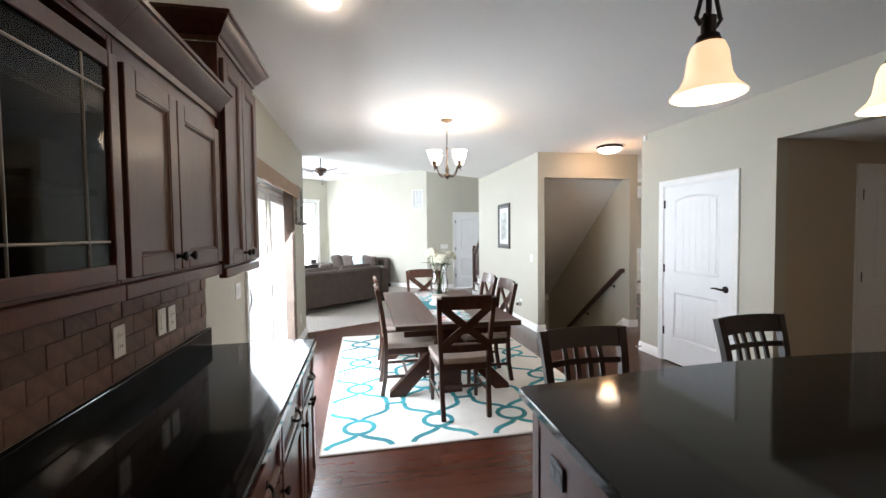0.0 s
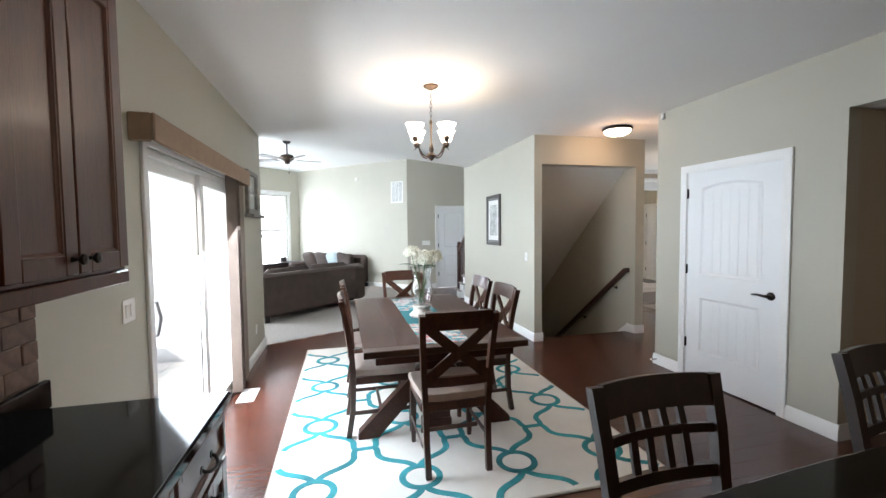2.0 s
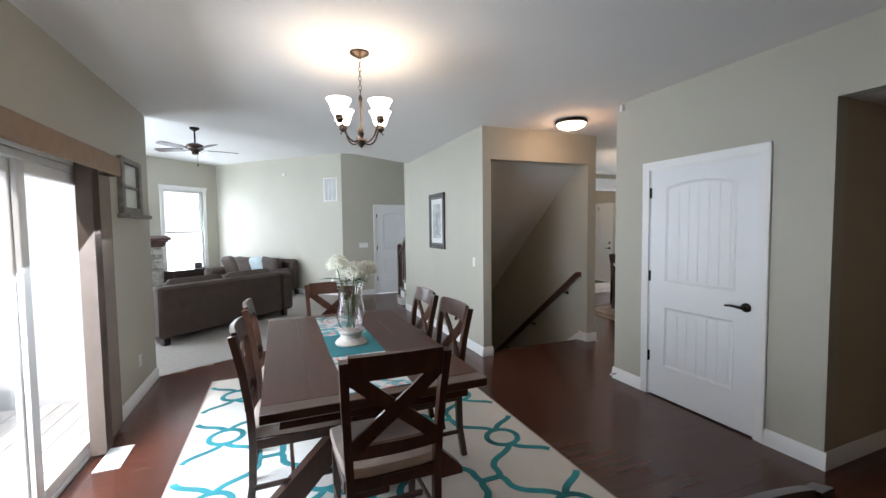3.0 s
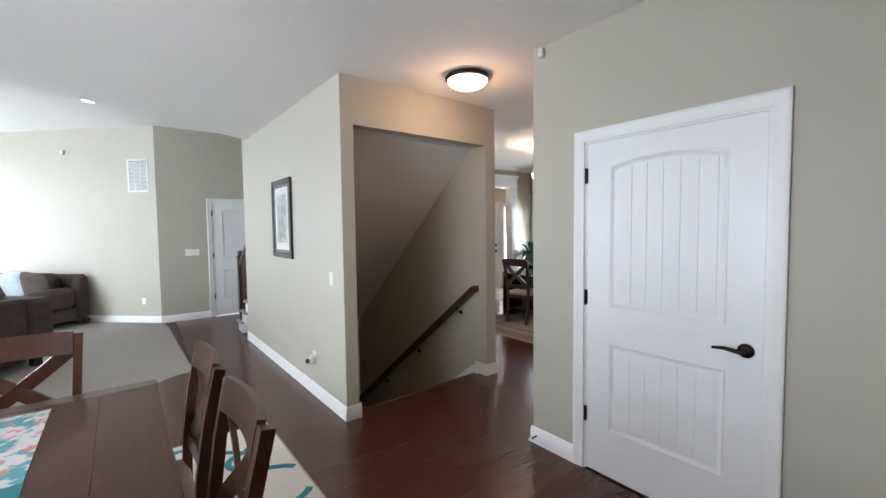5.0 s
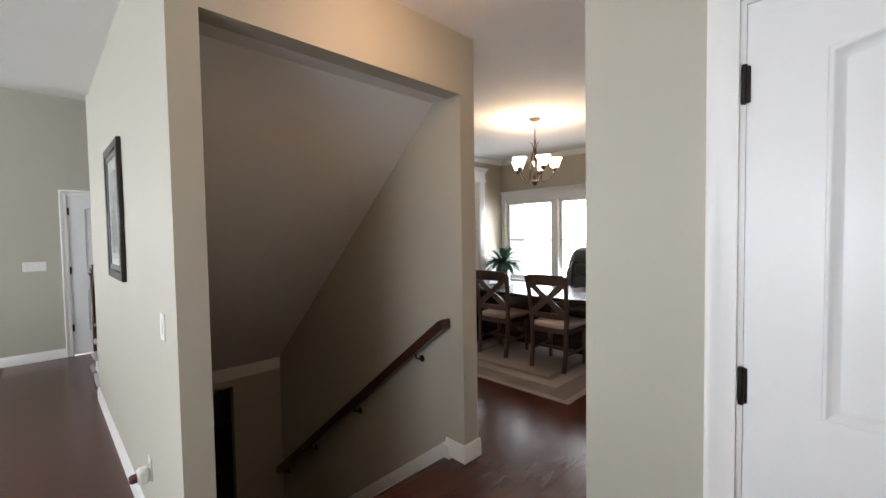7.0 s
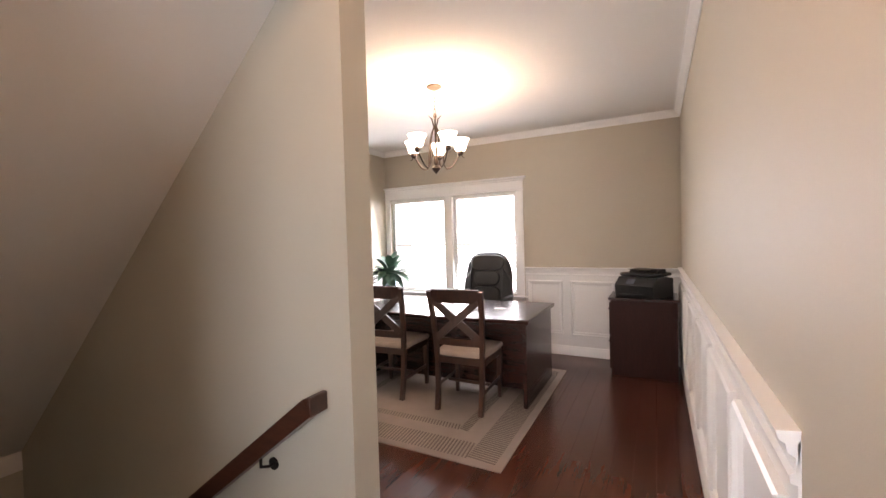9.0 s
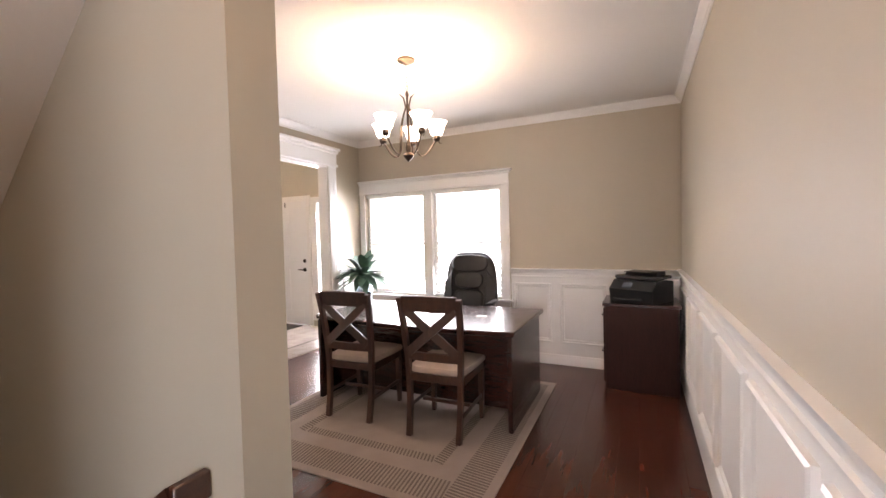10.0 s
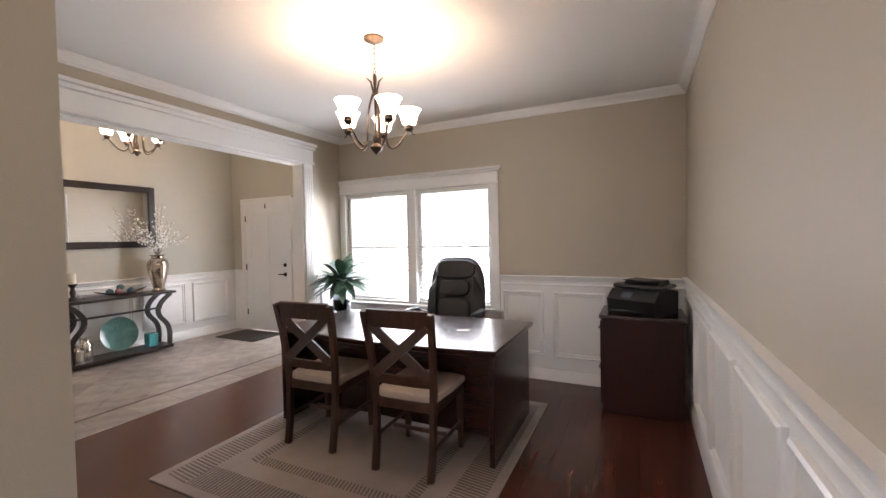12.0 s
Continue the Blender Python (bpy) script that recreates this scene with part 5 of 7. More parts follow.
part("mantel", G().box(1.56, 0.001, 1.345, 3.36, 0.46, 1.42, 0.008).box(1.60, 0.001, 1.42, 3.32, 0.42, 1.455, 0.006).box(1.60, 0.001, 1.295, 3.32, 0.42, 1.3445, 0.012).box(1.64, 0.001, 1.245, 3.28, 0.39, 1.2945, 0.012).box(1.66, 0.001, 1.20, 3.26, 0.365, 1.2445, 0.008), wood("mantel_wood", (0.045, 0.014, 0.008), (0.085, 0.028, 0.016), 0.35, (1, 12, 12), 3.0, coat=0.2), fp)
tv = thing("television", M_WIN, "black flat television above the mantel", "television")
part("screen", G().box(1.80, 0.03, 1.62, 2.965, 0.05, 2.30, 0.004), plain("dark_screen", (0.01, 0.012, 0.014), 0.12), tv)
part("back_shell", G().box(2.0, 0.002, 1.7, 2.75, 0.0295, 2.2, 0.006), M_BLACK, tv)
md = thing("media_chest", M_WIN, "black low chest beneath the window", "chest")
part("body", G().box(0.42, 0.03, 0.08, 1.58, 0.48, 0.60, 0.006), M_BAR, md)
part("top", G().box(0.40, 0.02, 0.6005, 1.60, 0.50, 0.63, 0.006), M_BAR, md)
for x in (0.46, 1.50):
    for y in (0.06, 0.42):
        part("foot", G().box(x, y, 0.006, x + 0.04, y + 0.04, 0.0795, 0.004), M_BAR, md)
for i in range(2):
    part("drawer", G().box(0.44 + i * 0.565, 0.4805, 0.12, 0.99 + i * 0.565, 0.495, 0.57, 0.004), M_BAR, md)
rad = thing("small_speaker", M_WIN @ Matrix.Translation((0.80, 0.25, 0.6305)), "small dark tabletop speaker on the chest", "speaker")
part("case", G().box(-0.09, -0.04, 0, 0.09, 0.04, 0.14, 0.015), M_BLACK, rad)
part("grille", G().box(-0.075, 0.0402, 0.015, 0.075, 0.044, 0.125, 0.003), plain("speaker_cloth", (0.06, 0.05, 0.05), 0.9), rad)

# return-air grille, sensor, plates on the slanted and far walls
rv = thing("wall_vent", M_DIAG @ Matrix.Translation((0.315, 0, 2.20)) , "white return air grille high on the wall", "vent")
part("frame", G().box(-0.19, 0.0006, 0, -0.165, 0.012, 0.54, 0.003).box(0.165, 0.0006, 0, 0.19, 0.012, 0.54, 0.003).box(-0.165, 0.0006, 0, 0.165, 0.012, 0.025, 0.003).box(-0.165, 0.0006, 0.515, 0.165, 0.012, 0.54, 0.003).box(-0.06, 0.0006, 0.025, -0.05, 0.011, 0.515, 0.002).box(0.05, 0.0006, 0.025, 0.06, 0.011, 0.515, 0.002), M_WHITE, rv)
part("backing", G().box(-0.165, 0.0006, 0.025, 0.165, 0.002, 0.515), plain("duct_grey", (0.10, 0.11, 0.11), 0.6), rv)
for i in range(22):
    part("louvre", G().box(-0.1645, 0.0022, 0.027 + i * 0.022, 0.1645, 0.009, 0.039 + i * 0.022, 0.001), M_WHITE, rv)
sn = thing("motion_sensor", M_DIAG @ Matrix.Translation((1.68, 0, 2.86)), "small white motion sensor on the wall", "sensor")
part("case", G().box(-0.035, 0.0006, 0, 0.035, 0.045, 0.07, 0.01), M_WHITE, sn)
FLIP = Matrix.Rotation(radians(180), 4, "Z")
wall_plate("outlet_plate", M_DIAG @ Matrix.Translation((0.32, 0, 0.37)) @ FLIP, "white outlet low on the living room wall")
wall_plate("switch_plate", Matrix.Translation((2.42, 11.12, 1.17)), "white four-gang switch plate", "switch", 4)

# ---- outside ----
M_GRASS = plain("lawn", (0.05, 0.09, 0.03), 0.9, var=0.4, scale=2, grain=60, bump=0.03)
gg = G()
for x0, y0, x1, y1 in ((-300, -300, 300, -2.62), (-300, -2.62, -0.8, 300), (9.04, -2.62, 300, 300), (-0.8, 14.1, 9.04, 300)):
    gg.add([(x0, y0, -0.72), (x1, y0, -0.72), (x1, y1, -0.72), (x0, y1, -0.72)], [(0, 1, 2, 3)])
setting("ground", gg, M_GRASS, "mown lawn round the house", "ground")
M_BRIGHT_BOARDS = plain("bright_white_boards", (0.76, 0.79, 0.81), 0.6, var=0.03)
dk = thing("deck", (0, 0, 0), "timber deck outside the patio door, paled to look overexposed", "deck")
# timber colour paled so that the deck looks overexposed
M_DECK = wood("deck_boards", (0.66, 0.64, 0.61), (0.78, 0.76, 0.73), 0.8, (12, 1, 12), 2, vary=0.1)
for i in range(22):
    part("board", G().box(-0.95 - i * 0.145, 1.5, -0.09, -0.81 - i * 0.145, 6.42, -0.06, 0.004), M_DECK, dk)
for x in (-0.9, -3.9):
    for y in (1.6, 6.3):
        part("post", G().box(x - 0.05, y - 0.05, -0.72, x + 0.05, y + 0.05, -0.0905), M_DECK, dk)
rl = thing("deck_railing", (0, 0, 0), "white railing at the deck's edge", "railing")
part("top_rail", G().box(-4.0, 1.5, 0.86, -3.9, 6.45, 0.92, 0.006), M_TRIM, rl)
part("bottom_rail", G().box(-3.98, 1.5, 0.02, -3.92, 6.45, 0.07, 0.004), M_TRIM, rl)
for i in range(6):
    y = 1.5 + i * 0.99
    part("post", G().box(-4.0, y - 0.05 if i else y, -0.0595, -3.9, y + 0.05, 1.0, 0.006), M_TRIM, rl)
for i in range(36):
    part("baluster", G().box(-3.965, 1.62 + i * 0.132, 0.0705, -3.935, 1.65 + i * 0.132, 0.8595, 0.003), M_TRIM, rl)
bq = thing("gas_grill", (-2.3, 5.25, -0.059), "covered steel gas grill on the deck", "grill")
# steel and lid colours lightened for the same washed-out daylight
M_STEEL = plain("brushed_steel", (0.66, 0.68, 0.70), 0.5, 0.3)
part("cabinet", G().box(-0.3, -0.55, 0.08, 0.3, 0.25, 0.80, 0.01), M_STEEL, bq)
part("lid", G().prism([(-0.30, 0.801), (0.30, 0.801), (0.29, 0.98), (0.18, 1.12), (-0.12, 1.15), (-0.28, 1.02)], -0.55, 0.25, "y"), plain("overexposed_lid", (0.55, 0.57, 0.6), 0.4, 0.3), bq)
part("side_shelf", G().box(-0.26, 0.2505, 0.78, 0.26, 0.62, 0.82, 0.006), M_STEEL, bq)
part("side_shelf", G().box(-0.26, -0.92, 0.78, 0.26, -0.5505, 0.82, 0.006), M_STEEL, bq)
part("handle", G().cyl((0.345, -0.45, 0.92), (0.345, 0.15, 0.92), 0.014).cyl((0.29, -0.42, 0.92), (0.345, -0.42, 0.92), 0.008).cyl((0.29, 0.12, 0.92), (0.345, 0.12, 0.92), 0.008), M_STEEL, bq)
for y in (-0.45, 0.15):
    part("wheel", G().lathe([(0, -0.02), (0.07, -0.02), (0.08, 0), (0.07, 0.02), (0, 0.02)], 18, m=Matrix.Translation((0.0, y, 0.08)) @ Matrix.Rotation(radians(90), 4, "Y")), M_BLACK, bq)
# white boards added so the outer wall reads bright through the patio door
sd = thing("siding", (0, 0, 0), "white lap boards added to brighten the outer wall", "siding", kind="structure")
for i in range(26):
    part("board", G().add([(-4.1, 6.499, -0.6 + i * 0.15), (-0.81, 6.499, -0.6 + i * 0.15), (-0.81, 6.499, -0.45 + i * 0.15), (-4.1, 6.499, -0.45 + i * 0.15), (-4.1, 6.490, -0.6 + i * 0.15), (-0.81, 6.490, -0.6 + i * 0.15), (-0.81, 6.494, -0.45 + i * 0.15), (-4.1, 6.494, -0.45 + i * 0.15)], [(0, 3, 2, 1), (4, 5, 6, 7), (0, 1, 5, 4), (2, 3, 7, 6), (1, 2, 6, 5), (3, 0, 4, 7)]), M_BRIGHT_BOARDS, sd)
nb = thing("neighbour_house", (0, 0, -0.72), "pale sided two-storey house across the lawn", "house")
part("wall", G().box(-32, 6, 0, -24, 18, 5.6), plain("pale_siding", (0.62, 0.64, 0.66), 0.7), nb)
part("roof", G().prism([(-32.6, 5.6), (-23.4, 5.6), (-28, 8.4)], 5.5, 18.5, "y"), plain("grey_shingle", (0.22, 0.22, 0.23), 0.9), nb)
for y in (7.5, 10.2, 12.9, 15.6):
    for z in (1.0, 3.6):
        w_ = part("window", G().box(-23.995, y, z, -23.93, y + 1.1, z + 1.4, 0.01), M_TRIM, nb)
        part("pane", G().box(-23.929, y + 0.1, z + 0.1, -23.92, y + 1.0, z + 1.3), plain("dark_glass", (0.08, 0.1, 0.12), 0.1), w_)


# Glowing planes added outside so the windows blow out to white.
def sky_glow(name, lo, hi, strength=4.0):
    m, n, l, b = nodes_of(name)
    e = n.new("ShaderNodeEmission")
    e.inputs[0].default_value, e.inputs[1].default_value = (0.93, 0.97, 1.0, 1), strength
    l.new(e.outputs[0], n["Material Output"].inputs[0])
    tagged(part("backdrop", G().box(*lo, *hi), m), "added glowing white plane for the overexposed outdoors", "backdrop", kind="structure")
# white boards added to hide a dark wall face behind the office blinds
se = thing("siding_entrance", (0, 0, 0), "white lap boards added to brighten the office window's view", "siding", kind="structure")
for i in range(26):
    z = -0.6 + i * 0.15
    part("board", G().prism([(8.529, z), (8.52, z), (8.524, z + 0.15), (8.529, z + 0.15)], 8.492, 9.05, "x"), M_BRIGHT_BOARDS, se)


sky_glow("glow_west", (-60, -80, -0.71), (-59.5, 90, 40))
sky_glow("glow_east", (16, -6, -0.71), (16.3, 24, 9), 9.0)
sky_glow("glow_north", (-16, 19, -0.71), (5, 19.3, 9))


# ---- hall and stairs ----
fl = thing("flush_light", (3.67, 5.32, 0), "bronze flush ceiling light with lit glass bowl", "ceiling light")
part("pan", G().lathe([(0, H - 0.001), (0.165, H - 0.001), (0.178, H - 0.015), (0.176, H - 0.035), (0.158, H - 0.04)], 36), M_METAL, fl)
part("bowl", G().lathe([(0.156, H - 0.036), (0.158, H - 0.045), (0.14, H - 0.070), (0.10, H - 0.090), (0.05, H - 0.101), (0, H - 0.104)], 36), M_SHADE, fl, "lit frosted glass bowl")
part("finial", G().lathe([(0.002, H - 0.1045), (0.012, H - 0.106), (0.012, H - 0.113), (0, H - 0.12)], 14), M_METAL, fl)
bulb("flush_bulb", (3.67, 5.32, H - 0.15), 11, (1, 0.56, 0.28), 0.1)

pc = thing("framed_picture", Matrix.Translation((2.82, 7.65, 1.245)) @ ROT_W, "black-framed grey print with white mat", "picture")
w, h = 0.625, 0.83
part("frame", G().box(0, -0.025, 0, 0.055, -0.0006, h, 0.005).box(w - 0.055, -0.025, 0, w, -0.0006, h, 0.005).box(0.055, -0.025, 0, w - 0.055, -0.0006, 0.055, 0.005).box(0.055, -0.025, h - 0.055, w - 0.055, -0.0006, h, 0.005), M_BAR, pc)
part("inner_frame", G().box(0.0555, -0.018, 0.0555, 0.085, -0.006, h - 0.0555, 0.002).box(w - 0.085, -0.018, 0.0555, w - 0.0555, -0.006, h - 0.0555, 0.002).box(0.085, -0.018, 0.0555, w - 0.085, -0.006, 0.085, 0.002).box(0.085, -0.018, h - 0.085, w - 0.085, -0.006, h - 0.0555, 0.002), plain("frame_grey", (0.10, 0.10, 0.10), 0.4), pc)
part("mat_board", G().box(0.0855, -0.010, 0.0855, w - 0.0855, -0.004, h - 0.0855), plain("white_mat", (0.72, 0.72, 0.70), 0.8), pc)
pr = part("print", G().box(0.15, -0.0115, 0.16, w - 0.15, -0.0102, h - 0.16), plain("grey_print", (0.42, 0.44, 0.43), 0.6, var=0.4, scale=9), pc)
for i in range(5):
    part("bar", G().box(0.19 + i * 0.05, -0.0128, 0.20, 0.205 + i * 0.05, -0.0117, 0.34 + 0.09 * (2 - abs(i - 2)), 0.0004), plain("print_ink", (0.12, 0.13, 0.13), 0.7), pr)
part("glazing", G().box(0.086, -0.0165, 0.086, w - 0.086, -0.0145, h - 0.086), M_PANE, pc).visible_shadow = False

wall_plate("switch_plate", Matrix.Translation((2.82, 6.09, 1.13)) @ ROT_W, "white switch plate on the dining wall", "switch")
wall_plate("outlet_plate", Matrix.Translation((2.82, 6.52, 0.36)) @ ROT_W, "white outlet with a plug-in freshener")
pf = thing("plug_in_freshener", Matrix.Translation((2.82 - 0.0087, 6.52, 0.335)) @ ROT_W, "white plug-in air freshener with dark cap", "air freshener")
part("body", G().box(-0.03, -0.05, -0.035, 0.03, -0.0006, 0.04, 0.012), M_WHITE, pf)
part("cap", G().lathe([(0, 0), (0.022, 0), (0.022, 0.02), (0.016, 0.03), (0, 0.03)], 14, m=Matrix.Translation((0, -0.05, 0.0)) @ Matrix.Rotation(radians(90), 4, "X")), plain("dark_red_plastic", (0.09, 0.03, 0.03), 0.4), pf)
dst = thing("door_stop", (3.72 - 0.0165, 4.66, 0.06), "small spring door stop on the baseboard", "door stop")
part("spring", G().cyl((0, 0, 0), (-0.06, 0, 0.0), 0.006), M_METAL, dst)
part("tip", G().cyl((-0.0605, 0, 0), (-0.075, 0, 0), 0.009), M_WHITE, dst)
sm = thing("ceiling_sensor", (3.69, 4.62, 2.70), "small white alarm sensor in the corner by the ceiling", "sensor")
part("case", G().box(0.0, -0.02, -0.03, 0.0295, 0.02, 0.03, 0.006), M_WHITE, sm)

# stairs down
XEND = 3.88
st_ = thing("basement_stairs", (0, 0, 0), "carpeted stairs leading down to the basement", "stairs", kind="structure")
M_NOSE = wood("stair_nosing", (0.045, 0.016, 0.009), (0.10, 0.04, 0.022), 0.25, (1, 12, 12), 2.2, coat=0.3)
part("landing_nosing", G().box(2.948, 5.955, -0.03, 4.345, 6.005, 0.002, 0.008), M_NOSE, st_)
for k in range(1, 12):
    y = 5.99 + 0.25 * (k - 1)
    part("tread", G().box(2.948, y, -0.19 * k - 0.04, 4.335, y + 0.275, -0.19 * k, 0.012), M_CARPET, st_)
    part("riser", G().box(2.948, y - 0.012, -0.19 * k, 4.335, y - 0.001, -0.19 * (k - 1) - 0.042), M_CARPET, st_)
part("skirt_board", G().prism([(5.978, 0.075), (6.04, 0.075), (8.72, -1.99), (8.72, -2.28), (8.6, -2.28), (5.978, -0.12)], 4.362, 4.3835, "x"), M_TRIM, st_, "white sloping skirting board")
part("skirt_board", G().prism([(5.978, 0.0), (6.04, 0.115), (8.72, -1.95), (8.72, -2.28), (8.6, -2.28), (5.978, -0.12)], 2.935, 2.9475, "x"), M_TRIM, st_)
setting("wall_stair_end", G().box(XEND, 8.725, -2.9, 4.385, 8.82, -0.021).box(2.93, 8.725, -0.10, XEND, 8.82, -0.021), M_WALL, "greige wall at the foot of the stairs", "wall")
setting("basement_floor", G().box(1.0, 8.5, -2.40, 6.6, 13.0, -2.281), M_CARPET, "dim basement floor", "floor")
setting("wall_basement", G().box(0.9, 13.0, -2.9, 6.6, 13.1, -0.2).box(0.9, 9.0, -2.9, 1.0, 13.0, -0.2).box(6.5, 9.5, -2.9, 6.6, 13.0, -0.2).box(1.0, 9.05, -2.9, 2.85, 9.1, -0.25).box(4.52, 9.5, -2.9, 6.5, 9.6, -0.25), M_WALL, "dim basement walls", "wall")
setting("ceiling_basement", G().box(0.9, 9.0, -0.3, 2.9, 13.1, -0.21).box(2.9, 9.62, -0.3, 6.6, 13.1, -0.21), M_CEIL, "dim basement ceiling", "ceiling")

hr = thing("handrail", (0, 0, 0), "dark wooden handrail on the stairwell wall", "handrail")
p0, p1 = Vector((4.325, 5.98, 0.90)), Vector((4.325, 8.70, -1.185))
part("rail", G().strip([p0, p1], 0.05, 0.062), M_RAIL, hr)
part("end_cap", G().box(4.3, 5.962, 0.868, 4.383, 5.985, 0.934, 0.004), M_RAIL, hr)
for t in (0.10, 0.40, 0.70, 0.95):
    c = p0.lerp(p1, t)
    part("bracket", G().tube([c + Vector((0, 0, -0.032)), c + Vector((0, 0, -0.07)), c + Vector((0.035, 0, -0.085)), c + Vector((0.059, 0, -0.085))], 0.006, 8).lathe([(0, 0), (0.024, 0), (0.024, 0.006), (0, 0.006)], 14, m=Matrix.Translation(c + Vector((0.0595, 0, -0.085))) @ Matrix.Rotation(radians(-90), 4, "Y")), M_METAL, hr)

# foot of the upper stairs, seen past the wall's end
us = thing("upper_stairs", (0, 0, 0), "beige carpeted stairs with white skirt going up", "stairs", kind="structure")
for k in range(1, 5):
    y = 9.72 - 0.25 * (k - 1)
    x0 = 2.80
    part("tread", G().box(x0, max(9.06, y - 0.26), 0.18 * k - 0.045, 4.358, y + 0.03, 0.18 * k, 0.02), M_CARPET, us)
    part("riser", G().box(2.83, max(9.06, y - 0.26), 0.18 * (k - 1) + 0.001, 4.358, y, 0.18 * k - 0.046), M_TRIM, us)
part("landing_block", G().box(2.965, 9.06, 0.721, 4.358, 9.2, 1.5), M_CARPET, us)
nr = thing("stair_balustrade", (0, 0, 0), "dark wooden newel and balusters at the stairs", "balustrade")
part("newel", G().box(2.83, 9.60, 0.1805, 2.91, 9.68, 1.12, 0.006).box(2.82, 9.59, 1.12, 2.92, 9.69, 1.15, 0.006).lathe([(0.03, 1.15), (0.045, 1.18), (0.04, 1.215), (0.015, 1.235), (0, 1.236)], 14, (2.87, 9.64, 0)), M_RAIL, nr)
part("rail", G().strip([(2.87, 9.59, 1.04), (2.87, 9.07, 1.42)], 0.055, 0.06), M_RAIL, nr)
for i, (y, z) in enumerate(((9.50, 0.3605), (9.38, 0.3605), (9.26, 0.5405), (9.14, 0.5405))):
    part("baluster", G().cyl((2.87, y, z), (2.87, y, 1.06 + (9.59 - y) * 0.73), 0.016, n=10), M_RAIL, nr)


# ---- office ----
XE, YN, YS = 8.37, 8.53, 4.70
wsc = thing("wainscot", (0, 0, 0), "white panelled wainscot with moulded chair rail", "wainscot", kind="structure")


def panel_wall(a, b, n, splits, zr=1.06, base_h=0.11, z0=0.245, z1=0.90):
    """White panelling from a to b; splits: (s0, s1) of each raised frame along it."""
    a, b, n = Vector((*a, 0)), Vector((*b, 0)), Vector((*n, 0))
    d = (b - a).normalized()
    L = (b - a).length
    m = Matrix(((d.x, n.x, 0, a.x), (d.y, n.y, 0, a.y), (0, 0, 1, 0), (0, 0, 0, 1)))
    part("sheet", G().box(0, 0.0006, 0, L, 0.006, zr - 0.02, 0, m), M_TRIM, wsc)
    prof = [(0.0062, -0.104), (0.018, -0.101), (0.020, -0.086), (0.010, -0.078), (0.010, -0.050), (0.022, -0.043), (0.025, -0.026), (0.036, -0.019), (0.040, -0.003), (0.0006, 0.002)]
    part("chair_rail", G().loft([[m @ Vector((s, u, zr + v)) for u, v in prof] for s in (0, L)]), M_TRIM, wsc)
    prof = [(0.0062, 0), (0.024, 0), (0.024, base_h * 0.7), (0.016, base_h * 0.8), (0.014, base_h * 0.94), (0.0062, base_h)]
    part("base_moulding", G().loft([[m @ Vector((s, u, v)) for u, v in prof] for s in (0, L)]), M_TRIM, wsc)
    for s0, s1 in splits:
        w = 0.045
        g = G()
        pr = [(0.0, 0.0062), (0.002, 0.024), (0.012, 0.031), (0.020, 0.016), (0.034, 0.018), (w, 0.0062)]
        loop = [(s0, z0, 1, 1), (s1, z0, -1, 1), (s1, z1, -1, -1), (s0, z1, 1, -1)]
        rings = [[m @ Vector((s + sx * u, v, z + sz * u)) for u, v in pr] for s, z, sx, sz in loop + loop[:1]]
        g.loft(rings, closed=False)
        part("panel_frame", g, M_TRIM, wsc)


panel_wall((4.30, YS), (XE, YS), (0, 1), [(0.06, 0.60)] + [(0.665 + i * 0.672, 0.665 + i * 0.672 + 0.61) for i in range(5)], 1.072, 0.14, 0.22, 0.915)
panel_wall((XE, 6.41), (XE, YS), (-1, 0), [(0.03, 0.455), (0.55, 1.04), (1.12, 1.64)])
panel_wall((XE, YN), (XE, 6.41), (-1, 0), [(0.14, 0.62), (0.68, 1.46), (1.52, 2.1)], 0.56, 0.14, 0.22, 0.45)
panel_wall((7.89, YN), (XE, YN), (0, -1), [(0.06, 0.42)])


def crown_run(a, b, n):
    a, b, n = Vector((*a, 0)), Vector((*b, 0)), Vector((*n, 0))
    prof = [(0.0006, -0.074), (0.011, -0.074), (0.012, -0.060), (0.020, -0.054), (0.022, -0.046), (0.046, -0.026), (0.052, -0.018), (0.053, -0.010), (0.064, -0.009), (0.064, -0.0006), (0.0006, -0.0006)]
    tagged(part("crown_moulding", G().loft([[tuple(p + n * u + Vector((0, 0, H + v))) for u, v in prof] for p in (a, b)]), M_TRIM), "white painted crown moulding", "moulding", kind="structure")


crown_run((4.30, YS), (XE, YS), (0, 1))
crown_run((XE, YS), (XE, YN), (-1, 0))
crown_run((4.52, YN), (XE, YN), (0, -1))
crown_run((4.52, 6.4), (4.52, YN), (1, 0))

# window with two sashes, blinds and a moulded head
wo = thing("window_office", (0, 0, 0), "white double window with blinds and moulded head", "window", kind="structure")
Y0, Y1, ZB, ZT = 6.52, 8.44, 0.70, 2.03
g = G()
for y, cw in ((Y0 - 0.10, 0.10), (Y1, 0.086)):
    g.box(XE - 0.02, y, ZB - 0.005, XE - 0.0006, y + cw, ZT, 0.003).box(XE - 0.026, y + 0.02, ZB - 0.005, XE - 0.0205, y + cw - 0.02, ZT, 0.003)
g.box(XE - 0.022, Y0 - 0.10, ZT, XE - 0.0006, Y1 + 0.086, ZT + 0.13, 0.003).box(XE - 0.034, Y0 - 0.115, ZT + 0.001, XE - 0.0225, Y1 + 0.086, ZT + 0.02, 0.003)
g.box(XE - 0.04, Y0 - 0.12, ZT + 0.131, XE - 0.0006, Y1 + 0.086, ZT + 0.155, 0.005).box(XE - 0.062, Y0 - 0.14, ZT + 0.156, XE - 0.0006, Y1 + 0.086, ZT + 0.18, 0.006)
